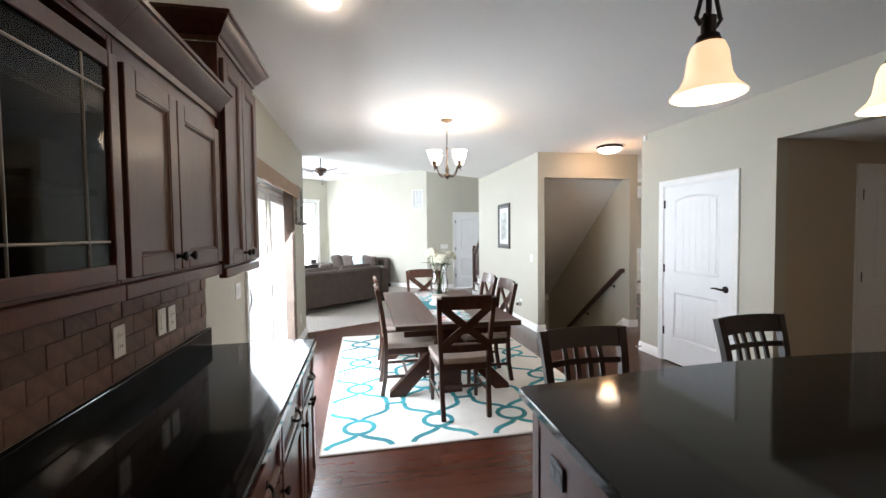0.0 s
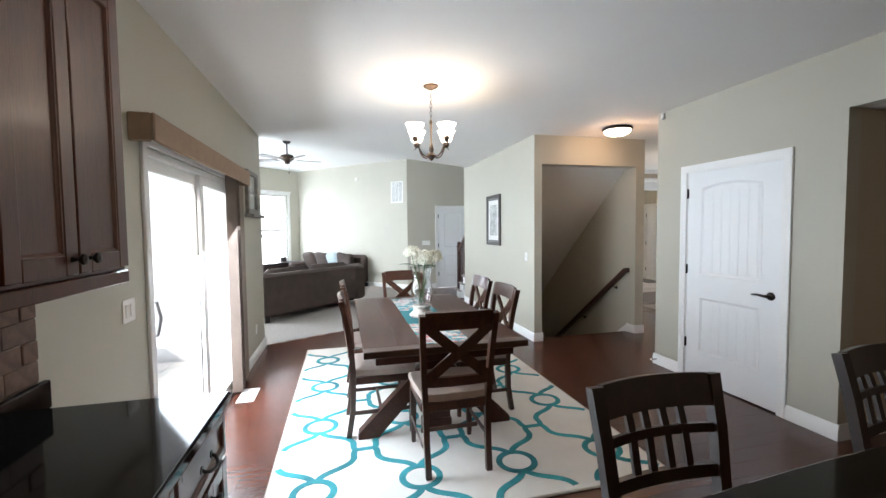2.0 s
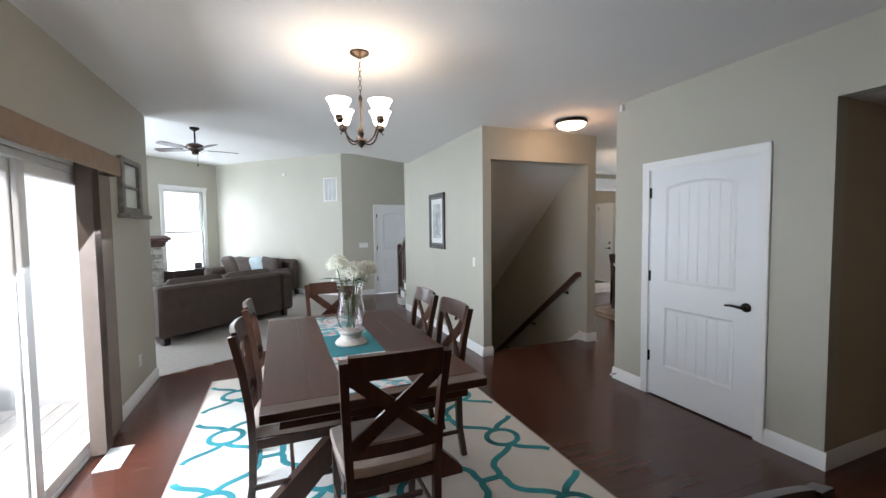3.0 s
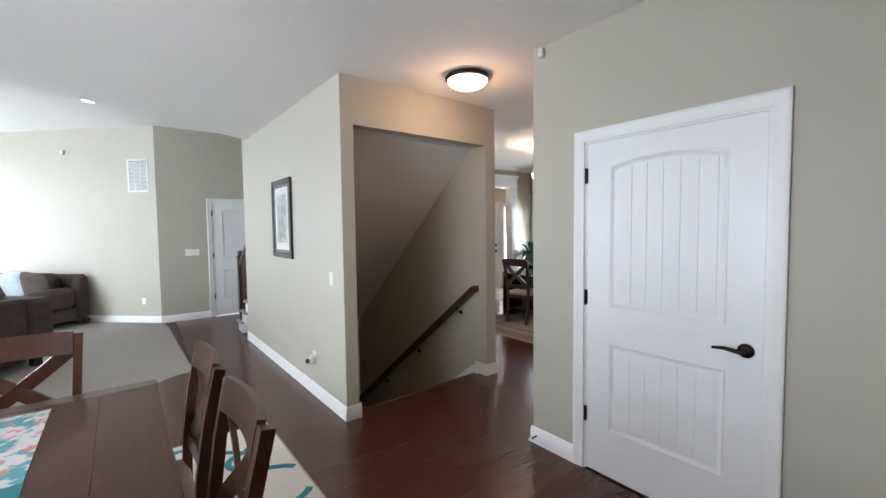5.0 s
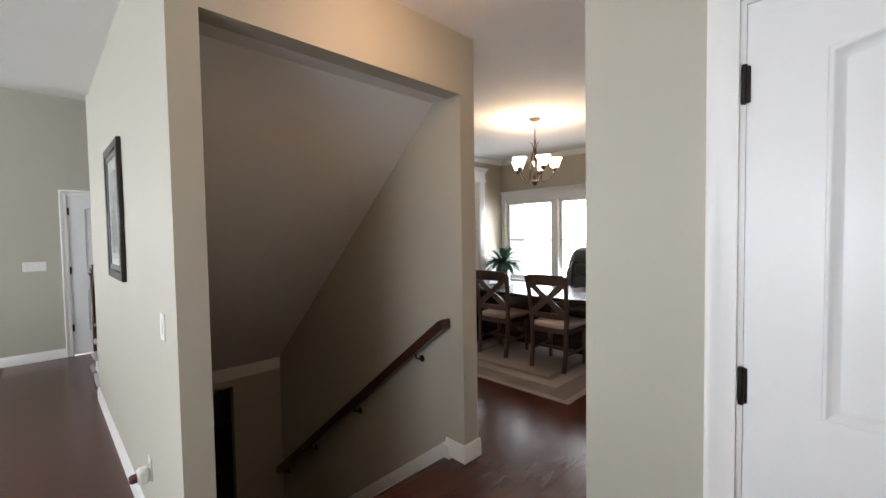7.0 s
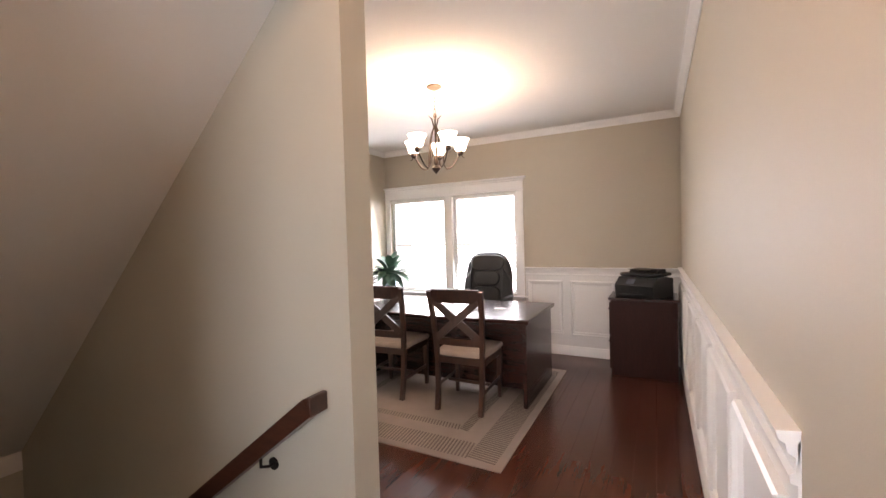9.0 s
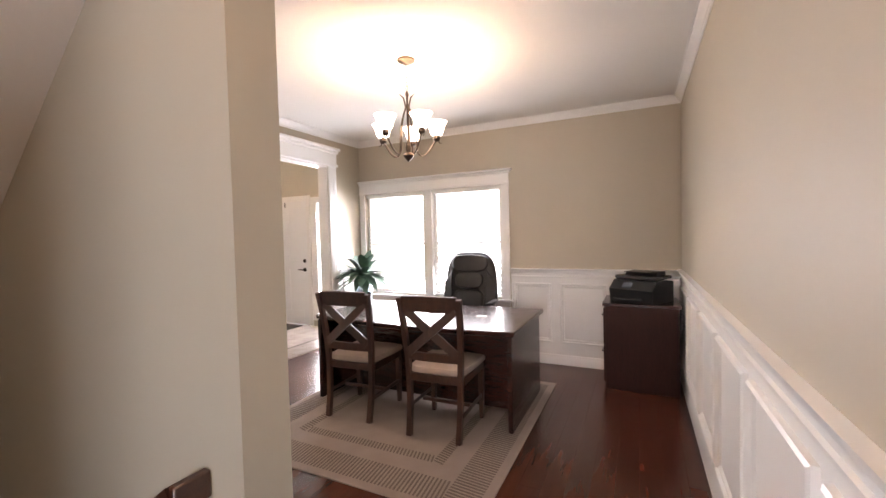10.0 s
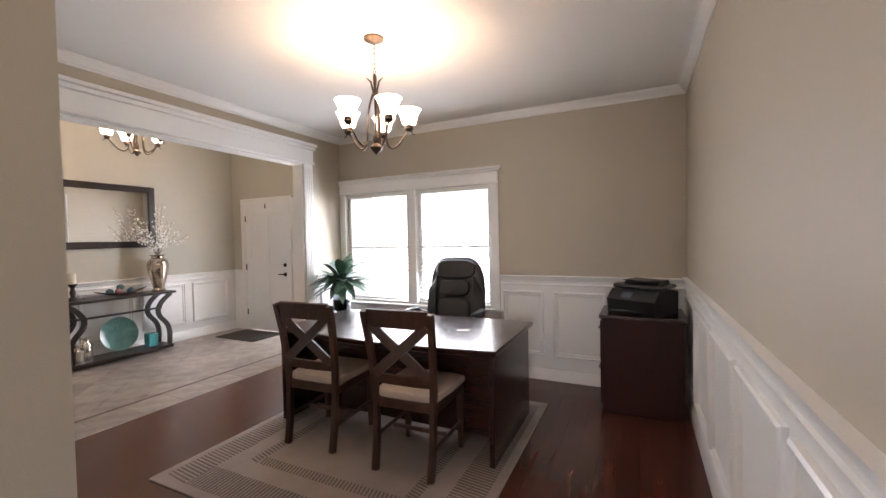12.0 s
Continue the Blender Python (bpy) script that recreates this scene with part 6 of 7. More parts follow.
part("casing", g, M_TRIM, wo)
part("window_sill", G().box(XE - 0.06, Y0 - 0.13, ZB - 0.032, XE - 0.0006, Y1 + 0.086, ZB - 0.006, 0.006).box(XE - 0.02, Y0 - 0.10, ZB - 0.10, XE - 0.0006, Y1 + 0.086, ZB - 0.0325, 0.003), M_TRIM, wo)
YM = 7.48
part("mullion", G().box(XE - 0.02, YM - 0.06, ZB, XE + 0.1, YM + 0.06, ZT, 0.004), M_TRIM, wo)
for a, b in ((Y0, YM - 0.06), (YM + 0.06, Y1)):
    s = part("sash", G().box(XE + 0.05, a, ZB, XE + 0.09, a + 0.04, ZT, 0.003).box(XE + 0.05, b - 0.04, ZB, XE + 0.09, b, ZT, 0.003).box(XE + 0.05, a + 0.04, ZB, XE + 0.09, b - 0.04, ZB + 0.05, 0.003).box(XE + 0.05, a + 0.04, ZT - 0.05, XE + 0.09, b - 0.04, ZT, 0.003).box(XE + 0.055, a + 0.04, 1.35, XE + 0.085, b - 0.04, 1.375, 0.003), M_TRIM, wo)
    part("pane", G().box(XE + 0.068, a + 0.04, ZB + 0.05, XE + 0.072, b - 0.04, ZT - 0.05), M_PANE, s).visible_shadow = False
    bd = thing("window_blind", (0, 0, 0), "white slatted window blind, lowered with open slats", "blind", "office blinds")
    part("head_rail", G().box(XE + 0.002, a + 0.006, ZT - 0.045, XE + 0.046, b - 0.006, ZT - 0.001, 0.004), M_WHITE, bd)
    for i in range(28):
        z = ZB + 0.03 + i * 0.0445
        part("slat", G().box(-0.022, a + 0.01, -0.0008, 0.022, b - 0.01, 0.0008, 0, Matrix.Translation((XE + 0.025, 0, z)) @ Matrix.Rotation(radians(-6), 4, "Y")), M_SLAT, bd)
    part("cord", G().cyl((XE + 0.02, a + 0.15, ZB + 0.03), (XE + 0.02, a + 0.15, ZT - 0.045), 0.0015, n=5).cyl((XE + 0.02, b - 0.15, ZB + 0.03), (XE + 0.02, b - 0.15, ZT - 0.045), 0.0015, n=5), M_WHITE, bd)
    part("bottom_rail", G().box(XE + 0.005, a + 0.01, ZB + 0.004, XE + 0.045, b - 0.01, ZB + 0.02, 0.003), M_WHITE, bd)

# cased opening to the entrance: fluted pilasters and a deep head
op_ = thing("cased_opening", (0, 0, 0), "white cased opening with fluted pilasters", "opening", kind="structure")
for x in (7.73, 5.01):
    p = part("pilaster", G().box(x, YN - 0.022, 0, x + 0.14, YN - 0.0006, 2.345, 0.003).box(x - 0.008, YN - 0.034, 0, x + 0.148, YN - 0.0225, 0.16, 0.004), M_TRIM, op_)
    for i in range(4):
        part("flute", G().box(x + 0.016 + i * 0.029, YN - 0.030, 0.19, x + 0.033 + i * 0.029, YN - 0.0225, 2.30, 0.0035), M_TRIM, p)
part("head", G().box(5.0, YN - 0.026, 2.346, 7.88, YN - 0.0006, 2.51, 0.003).box(4.98, YN - 0.04, 2.35, 7.89, YN - 0.0265, 2.375, 0.003), M_TRIM, op_)
part("head_cap", G().box(4.97, YN - 0.05, 2.511, 7.89, YN - 0.0006, 2.545, 0.005).box(4.95, YN - 0.075, 2.546, 7.905, YN - 0.0006, 2.578, 0.006), M_TRIM, op_)
part("jamb", G().box(7.716, YN - 0.001, 0, 7.7295, YN + 0.141, 2.3445, 0.002).box(5.1505, YN - 0.001, 0, 5.164, YN + 0.141, 2.3445, 0.002).box(5.164, YN - 0.001, 2.331, 7.716, YN + 0.141, 2.3445, 0.002), M_TRIM, op_)

# rug with ribbed bands
M_ORUG = plain("taupe_woven_rug", (0.28, 0.235, 0.21), 0.95, var=0.08, scale=5, grain=240, bump=0.003)
M_ORUG2 = plain("rug_rib_dark", (0.13, 0.105, 0.09), 0.95, var=0.1)
OX0, OX1, OY0, OY1 = 5.65, 7.745, 5.80, 7.83
ou = thing("office_rug", (0, 0, 0), "taupe woven rug with ribbed border bands", "rug")
part("field", G().box(OX0, OY0, 0.0006, OX1, OY1, 0.010, 0.003), M_ORUG, ou)
g = G()
for o, wd in ((0.06, 0.20), (0.40, 0.075)):
    x0, x1, y0, y1 = OX0 + o, OX1 - o, OY0 + o, OY1 - o
    k = 0.026
    n = int((y1 - y0 - 2 * wd) / k)
    for i in range(n):
        y = y0 + wd + i * k
        for xa in (x0, x1 - wd):
            g.add([(xa, y, 0.0106), (xa + wd, y + 0.02, 0.0106), (xa + wd, y + 0.031, 0.0106), (xa, y + 0.011, 0.0106), (xa, y, 0.0122), (xa + wd, y + 0.02, 0.0122), (xa + wd, y + 0.031, 0.0122), (xa, y + 0.011, 0.0122)], [(0, 3, 2, 1), (4, 5, 6, 7), (0, 1, 5, 4), (1, 2, 6, 5), (2, 3, 7, 6), (3, 0, 4, 7)])
    n = int((x1 - x0) / k)
    for i in range(n):
        x = x0 + i * k
        for ya in (y0, y1 - wd):
            g.add([(x, ya, 0.0106), (x + 0.011, ya, 0.0106), (x + 0.031, ya + wd, 0.0106), (x + 0.02, ya + wd, 0.0106), (x, ya, 0.0122), (x + 0.011, ya, 0.0122), (x + 0.031, ya + wd, 0.0122), (x + 0.02, ya + wd, 0.0122)], [(0, 3, 2, 1), (4, 5, 6, 7), (0, 1, 5, 4), (1, 2, 6, 5), (2, 3, 7, 6), (3, 0, 4, 7)])
tagged(part("ribs", g, M_ORUG2, ou), kind="stuff")

ZR = 0.0125
ds = thing("office_desk", (0, 0, ZR), "dark cherry executive desk with bowed front", "desk")
bow = [(6.555 - 0.10 * math.sin(math.pi * i / 16) + 0.004 * i, 5.865 + (7.745 - 5.865) * i / 16) for i in range(17)]
outl = bow + [(7.51, 7.745), (7.51, 5.865)]
cxm, cym = 7.05, 6.84
ins = lambda s: [(x + (s if x < cxm else -s), y + (s if y < cym else -s)) for x, y in outl]
part("top", G().loft([[(x, y, z) for x, y in ins(s)] for z, s in ((0.712, 0.012), (0.72, 0.003), (0.742, 0.0), (0.749, 0.003), (0.752, 0.01))]).mesh("top", M_DESK, 14), None, ds)
for y0, y1 in ((5.90, 5.935), (7.675, 7.71)):
    part("side_panel", G().box(6.60, y0, 0, 7.49, y1, 0.711, 0.004), M_DESK, ds)
part("modesty_panel", G().box(6.86, 5.936, 0.06, 6.885, 7.674, 0.711, 0.003), M_DESK, ds)
for y0, y1 in ((5.9355, 6.36), (7.25, 7.6745)):
    pe = part("pedestal", G().box(6.8855, y0 + 0.001, 0.06, 7.48, y1 - 0.001, 0.711, 0.003), M_DESK, ds)
    for i in range(3):
        part("drawer", G().box(7.4805, y0 + 0.012, 0.07 + i * 0.21, 7.497, y1 - 0.012, 0.268 + i * 0.21, 0.003), M_DESK, pe)
cd = thing("paper_card", pose(7.02, 6.28, ZR + 0.7526, 0, 0, 20), "small white card lying on the desk", "card")
part("sheet", G().box(-0.03, -0.045, 0, 0.03, 0.045, 0.001), M_WHITE, cd)

x_chair(pose(6.33, 6.395, ZR, 0, 0, -90 + 2), "guest_chair", "dark wooden cross-back chair in front of the desk", "guest chairs")
x_chair(pose(6.36, 7.17, ZR, 0, 0, -90 + 3), "guest_chair", "dark wooden cross-back chair in front of the desk", "guest chairs")

# swivel chair
M_LEATHER = plain("black_leather", (0.022, 0.022, 0.022), 0.42, var=0.15, scale=9, grain=150, bump=0.001)
ex = thing("office_chair", pose(7.86, 6.83, 0, 0, 0, 90 + 4) @ Matrix.Diagonal((1.13, 1, 1, 1)), "black leather high-back swivel office chair", "chair")


def pad(g, pts, thick):
    """A padded panel: outline pts in (x, z) and a depth profile."""
    c = Vector((sum(p[0] for p in pts) / len(pts), sum(p[1] for p in pts) / len(pts)))
    rings = []
    for y, s in ((-thick, 0.80), (-thick * 0.85, 0.92), (-thick * 0.4, 0.99), (0, 1.0), (thick * 0.5, 0.98), (thick * 0.7, 0.9)):
        rings.append([(c.x + (p[0] - c.x) * s, y + 0.05 * (p[0] / 0.28) ** 2, c.y + (p[1] - c.y) * s) for p in pts])
    return g.loft(rings)


LEAN = Matrix.Translation((0, -0.26, 0.50)) @ Matrix.Rotation(radians(10), 4, "X") @ Matrix.Rotation(radians(180), 4, "Z")
def outline(w0, w1, z0, z1, r=0.07):
    """A rounded panel that is w0 wide below, a little wider in the middle and w1 above."""
    pts = []
    for i in range(40):
        a = 2 * math.pi * i / 40
        c, q = math.copysign(abs(math.cos(a)) ** 0.5, math.cos(a)), math.copysign(abs(math.sin(a)) ** 0.5, math.sin(a))
        t = (q + 1) / 2
        pts.append((c * (w0 * (1 - t) + w1 * t + 0.03 * w0 / 0.28 * math.sin(math.pi * t)), z0 + (z1 - z0) * t))
    return pts


g = pad(G(), outline(0.27, 0.235, 0.0, 0.77), 0.055)
bk = part("backrest", G().add([LEAN @ Vector(p) for p in g.v], g.f), M_LEATHER, ex)
for z0, z1, w in ((0.53, 0.73, 0.17), (0.34, 0.52, 0.13), (0.08, 0.33, 0.14)):
    g = pad(G(), outline(w, w * 1.08, z0, z1, 0.03), 0.03)
    part("back_pad", G().add([LEAN @ Vector((p[0], p[1] - 0.05, p[2])) for p in g.v], g.f), M_LEATHER, bk)
for s in (-1, 1):
    g = pad(G(), [(s * 0.17, 0.1), (s * 0.28, 0.02), (s * 0.275, 0.42), (s * 0.18, 0.56)][::s], 0.028)
    part("side_bolster", G().add([LEAN @ Vector((p[0], p[1] - 0.05, p[2])) for p in g.v], g.f), M_LEATHER, bk)
part("seat", G().box(-0.26, -0.25, 0.44, 0.26, 0.26, 0.54, 0.045), M_LEATHER, ex)
for s in (-1, 1):
    arm = part("armrest", G().tube([(s * 0.27, 0.18, 0.47), (s * 0.32, 0.20, 0.60), (s * 0.32, 0.14, 0.70), (s * 0.31, -0.12, 0.71), (s * 0.28, -0.27, 0.66)], 0.018, 8), M_BLACK, ex)
    part("arm_pad", G().box(s * 0.285, -0.12, 0.725, s * 0.35, 0.16, 0.755, 0.012), M_LEATHER, arm)
part("gas_lift", G().cyl((0, 0, 0.10), (0, 0, 0.4395), 0.028), M_BLACK, ex)
for k in range(5):
    a = k * 2 * math.pi / 5
    lg = part("base_leg", G().strip([(0.03 * math.cos(a), 0.03 * math.sin(a), 0.11), (0.30 * math.cos(a), 0.30 * math.sin(a), 0.075)], 0.045, 0.03, (-math.sin(a), math.cos(a), 0)), M_BLACK, ex)
    part("castor", G().lathe([(0, -0.02), (0.026, -0.02), (0.03, 0), (0.026, 0.02), (0, 0.02)], 14, m=Matrix.Translation((0.30 * math.cos(a), 0.30 * math.sin(a), 0.03)) @ Matrix.Rotation(radians(90), 4, "Y")), M_BLACK, lg)

# file cabinet and printer
fc = thing("file_cabinet", (0, 0, 0), "dark cherry two-drawer file cabinet in the corner", "cabinet")
part("body", G().box(7.80, 4.762, 0.0, 8.30, 5.36, 0.772, 0.003), M_FILE, fc)
part("top", G().box(7.785, 4.745, 0.7725, 8.315, 5.385, 0.80, 0.005), M_DESK, fc)
for z0, z1 in ((0.06, 0.40), (0.41, 0.75)):
    d = part("drawer", G().box(7.815, 5.3605, z0, 8.285, 5.378, z1, 0.004), M_FILE, fc)
    part("pull", G().tube([(7.99, 5.378, z1 - 0.1), (8.0, 5.403, z1 - 0.1), (8.10, 5.403, z1 - 0.1), (8.11, 5.378, z1 - 0.1)], 0.005, 6), M_METAL, d)
pn = thing("printer", pose(8.02, 5.06, 0.8006, 0, 0, -30) @ Matrix.Diagonal((0.9, 0.88, 0.92, 1)), "black multifunction inkjet printer on the cabinet", "printer")
M_GREY = plain("dark_grey_plastic_gloss", (0.035, 0.036, 0.038), 0.25)
part("body", G().prism([(-0.19, 0.0), (0.20, 0.0), (0.20, 0.20), (0.05, 0.225), (-0.12, 0.215), (-0.21, 0.13)], -0.235, 0.235, "y"), M_BLACK, pn)
part("scanner_lid", G().box(-0.13, -0.225, 0.226, 0.20, 0.225, 0.262, 0.012), M_GREY, pn)
part("feeder", G().prism([(-0.02, 0.2625), (0.17, 0.2625), (0.16, 0.30), (0.02, 0.295)], -0.17, 0.17, "y"), M_BLACK, pn)
part("feed_tray", G().box(-0.10, -0.13, 0.2966, 0.03, 0.13, 0.303, 0.002), M_GREY, pn)
part("output_tray", G().box(-0.30, -0.13, 0.04, -0.20, 0.13, 0.052, 0.004), M_GREY, pn)
part("screen", G().box(-0.002, -0.05, -0.035, 0.0, 0.05, 0.035, 0.0005, Matrix.Translation((-0.172, 0.05, 0.170)) @ Matrix.Rotation(radians(46), 4, "Y")), plain("lcd", (0.12, 0.14, 0.17), 0.1), pn)

# plant
ps = thing("plant_stand", (7.94, 8.19, 0), "small dark wooden stand beside the window", "stand")
part("top", G().lathe([(0, 0.615), (0.15, 0.615), (0.155, 0.625), (0.15, 0.64), (0, 0.64)], 24), M_DESK, ps)
for k in range(3):
    a = k * 2.094 + 0.3
    part("leg", G().tube([(0.11 * math.cos(a), 0.11 * math.sin(a), 0.615), (0.07 * math.cos(a), 0.07 * math.sin(a), 0.30), (0.14 * math.cos(a), 0.14 * math.sin(a), 0.0)], 0.014, 8), M_DESK, ps)
pt = thing("potted_plant", Matrix.Translation((7.94, 8.19, 0.6406)) @ Matrix.Diagonal((1.15, 1.15, 1.22, 1)), "green leafy plant in a smoked glass jar", "plant")
M_PLEAF = plain("plant_leaf", (0.06, 0.13, 0.085), 0.45, var=0.4, scale=14)
part("jar", G().lathe([(0, 0), (0.085, 0), (0.09, 0.01), (0.09, 0.20), (0.075, 0.225), (0.065, 0.24), (0.06, 0.24), (0.07, 0.222), (0.085, 0.198), (0.085, 0.012), (0, 0.012)], 24), glass("smoked_glass", (0.5, 0.55, 0.58)), pt)
part("soil", G().lathe([(0, 0.013), (0.083, 0.013), (0.083, 0.11), (0, 0.115)], 18), plain("dark_soil", (0.03, 0.022, 0.016), 0.95, var=0.4, scale=60), pt)
rp = random.Random(3)
for i in range(72):
    a, el = rp.uniform(0, 6.28), rp.uniform(-0.3, 1.2)
    L = rp.uniform(0.2, 0.35)
    gl = G()
    leaf(gl, (0.02 * math.cos(a), 0.02 * math.sin(a), 0.24 + rp.uniform(0, 0.10)), (math.cos(a) * math.cos(el), math.sin(a) * math.cos(el), math.sin(el)), (-math.cos(a) * math.sin(el), -math.sin(a) * math.sin(el), math.cos(el)), L, 0.095, 0.3)
    part("leaf", gl, M_PLEAF, pt)
part("stem", G().tube([(0, 0, 0.10), (0.005, 0, 0.2), (0, 0, 0.33)], 0.012, 8), M_STEM, pt)

chandelier("chandelier", 6.415, 6.60, H, 2.005, 5, 0.215, 0.125, "antique bronze five-arm chandelier with lit bell shades", M_BRONZE, 1, 0.35)
for k in range(5):
    a = 0.35 + k * 2 * math.pi / 5
    bulb("chandelier_bulb", (6.415 + 0.215 * math.cos(a), 6.60 + 0.215 * math.sin(a), 2.275), 5.6, (1, 0.70, 0.44), r=0.05)

# ---- entrance ----
panel_wall((4.52, 11.30), (8.92, 11.30), (0, -1), [(0.1 + i * 0.71, 0.1 + i * 0.71 + 0.6) for i in range(6)], 1.0, 0.14, 0.25, 0.86)
panel_wall((8.92, 11.30), (8.92, 11.09), (-1, 0), [], 1.0)
fd = thing("door_entrance", Matrix.Translation((8.92, 11.0, 0)) @ ROT_W, "closed white front door with dark hardware", "door", kind="structure")
lf = G().box(0.004, 0.011, 0.012, 0.946, 0.05, 2.09)
for x0, x1 in ((0.004, 0.12), (0.83, 0.946)):
    lf.box(x0, 0.003, 0.012, x1, 0.012, 2.09, 0.002)
for z0, z1 in ((0.012, 0.25), (0.95, 1.10), (1.93, 2.09)):
    lf.box(0.12, 0.0032, z0, 0.83, 0.012, z1, 0.002)
lf.box(0.42, 0.0034, 0.25, 0.53, 0.012, 0.95, 0.002).box(0.42, 0.0034, 1.10, 0.53, 0.012, 1.93, 0.002)
part("leaf", lf, M_DOOR, fd)
fr = G()
casing(fr, -0.012, 0.962, 2.10, 0.075)
fr.box(-0.0135, 0.0005, 0, 0.003, 0.12, 2.1135).box(0.947, 0.0005, 0, 0.9635, 0.12, 2.1135).box(0.003, 0.0005, 2.0915, 0.947, 0.12, 2.1135)
part("frame", fr, M_TRIM, fd)
for z in (0.3, 1.05, 1.85):
    part("hinge", G().box(-0.01, -0.004, z - 0.05, 0.012, 0.0028, z + 0.05, 0.002), M_METAL, fd)
part("door_handle", G().lathe([(0, 0), (0.032, 0), (0.03, 0.012), (0.012, 0.015), (0.011, 0.045)], 18, m=Matrix.Translation((0.88, 0.002, 0.94)) @ Matrix.Rotation(radians(90), 4, "X")).tube([(0.88, -0.045, 0.94), (0.82, -0.05, 0.945), (0.77, -0.046, 0.94)], [0.011, 0.009, 0.006], 8), M_METAL, fd)
part("deadbolt", G().lathe([(0, 0), (0.032, 0), (0.03, 0.012), (0, 0.018)], 18, m=Matrix.Translation((0.88, 0.002, 1.09)) @ Matrix.Rotation(radians(90), 4, "X")), M_METAL, fd)
part("knocker", G().box(0.472, -0.012, 2.0, 0.482, 0.0025, 2.075, 0.002), M_METAL, fd)
sl = thing("sidelight", (0, 0, 0), "narrow white-framed sidelight beside the front door", "window", kind="structure")
part("frame", G().box(8.905, 9.50, 0.10, 8.96, 9.60, 2.14, 0.004).box(8.905, 9.82, 0.10, 8.96, 9.955, 2.14, 0.004).box(8.905, 9.60, 2.04, 8.96, 9.82, 2.14, 0.004).box(8.905, 9.60, 0.10, 8.96, 9.82, 0.22, 0.004), M_TRIM, sl)
part("pane", G().box(8.93, 9.60, 0.22, 8.934, 9.82, 2.04), M_PANE, sl).visible_shadow = False

mt = thing("door_mat", (0, 0, 0), "dark brown door mat inside the front door", "mat")
part("pad", G().box(8.30, 10.15, 0.0066, 8.86, 10.98, 0.018, 0.004), plain("coir_dark", (0.03, 0.024, 0.02), 0.95, var=0.3, scale=60, grain=300, bump=0.004), mt)

mr = thing("wall_mirror", Matrix.Translation((6.45, 11.30, 1.42)), "black-framed wall mirror over the console", "mirror")
w, h = 1.22, 0.84
part("frame", G().box(0, -0.035, 0, 0.085, -0.0006, h, 0.008).box(w - 0.085, -0.035, 0, w, -0.0006, h, 0.008).box(0.085, -0.035, 0, w - 0.085, -0.0006, 0.085, 0.008).box(0.085, -0.035, h - 0.085, w - 0.085, -0.0006, h, 0.008), M_BAR, mr)
mm_, n_, l_, b_ = nodes_of("silver_mirror")
b_.inputs["Base Color"].default_value, b_.inputs["Metallic"].default_value, b_.inputs["Roughness"].default_value = (0.9, 0.9, 0.9, 1), 1, 0.01
part("glass", G().box(0.0855, -0.014, 0.0855, w - 0.0855, -0.008, h - 0.0855), mm_, mr)

co = thing("console_table", (6.44, 10.90, 0.0066), "black console table with curved legs and shelf", "table")
part("top", G().box(0, 0, 0.775, 1.26, 0.37, 0.805, 0.006), M_BAR, co)
part("shelf", G().box(0.05, 0.02, 0.03, 1.21, 0.35, 0.075, 0.005), M_BAR, co)
part("cross_rail", G().box(0.10, 0.17, 0.56, 1.16, 0.20, 0.585, 0.004), M_BAR, co)
for x, s in ((0.14, -1), (1.12, 1)):
    for y in (0.05, 0.30):
        pts = bez((x + s * 0.09, y, 0.774), (x - s * 0.14, y, 0.62), (x - s * 0.10, y, 0.50), (x - s * 0.02, y, 0.42), 8)[:-1] + bez((x - s * 0.02, y, 0.42), (x + s * 0.08, y, 0.32), (x + s * 0.06, y, 0.18), (x + s * 0.05, y, 0.076), 8)
        part("leg", G().strip(pts, 0.035, 0.05, (0, 1, 0)), M_BAR, co)
ZC = 0.0066 + 0.8056
vz = thing("silver_vase", Matrix.Translation((7.57, 11.08, ZC)) @ Matrix.Diagonal((1.2, 1.1, 1.2, 1)), "mercury glass urn with white blossom branches", "vase")
M_MERC = plain("mercury_glass", (0.55, 0.48, 0.40), 0.15, 0.9, var=0.3, scale=30, bump=0.001)
part("urn", G().lathe([(0, 0), (0.065, 0), (0.07, 0.015), (0.055, 0.04), (0.075, 0.12), (0.105, 0.24), (0.11, 0.31), (0.09, 0.36), (0.06, 0.385), (0.062, 0.40), (0.08, 0.415), (0.076, 0.418), (0.055, 0.40), (0.05, 0.385)], 28), M_MERC, vz)
rb = random.Random(11)
M_TWIG, M_BLOS = plain("grey_twig", (0.16, 0.12, 0.09), 0.8), plain("white_blossom", (0.78, 0.77, 0.72), 0.8)
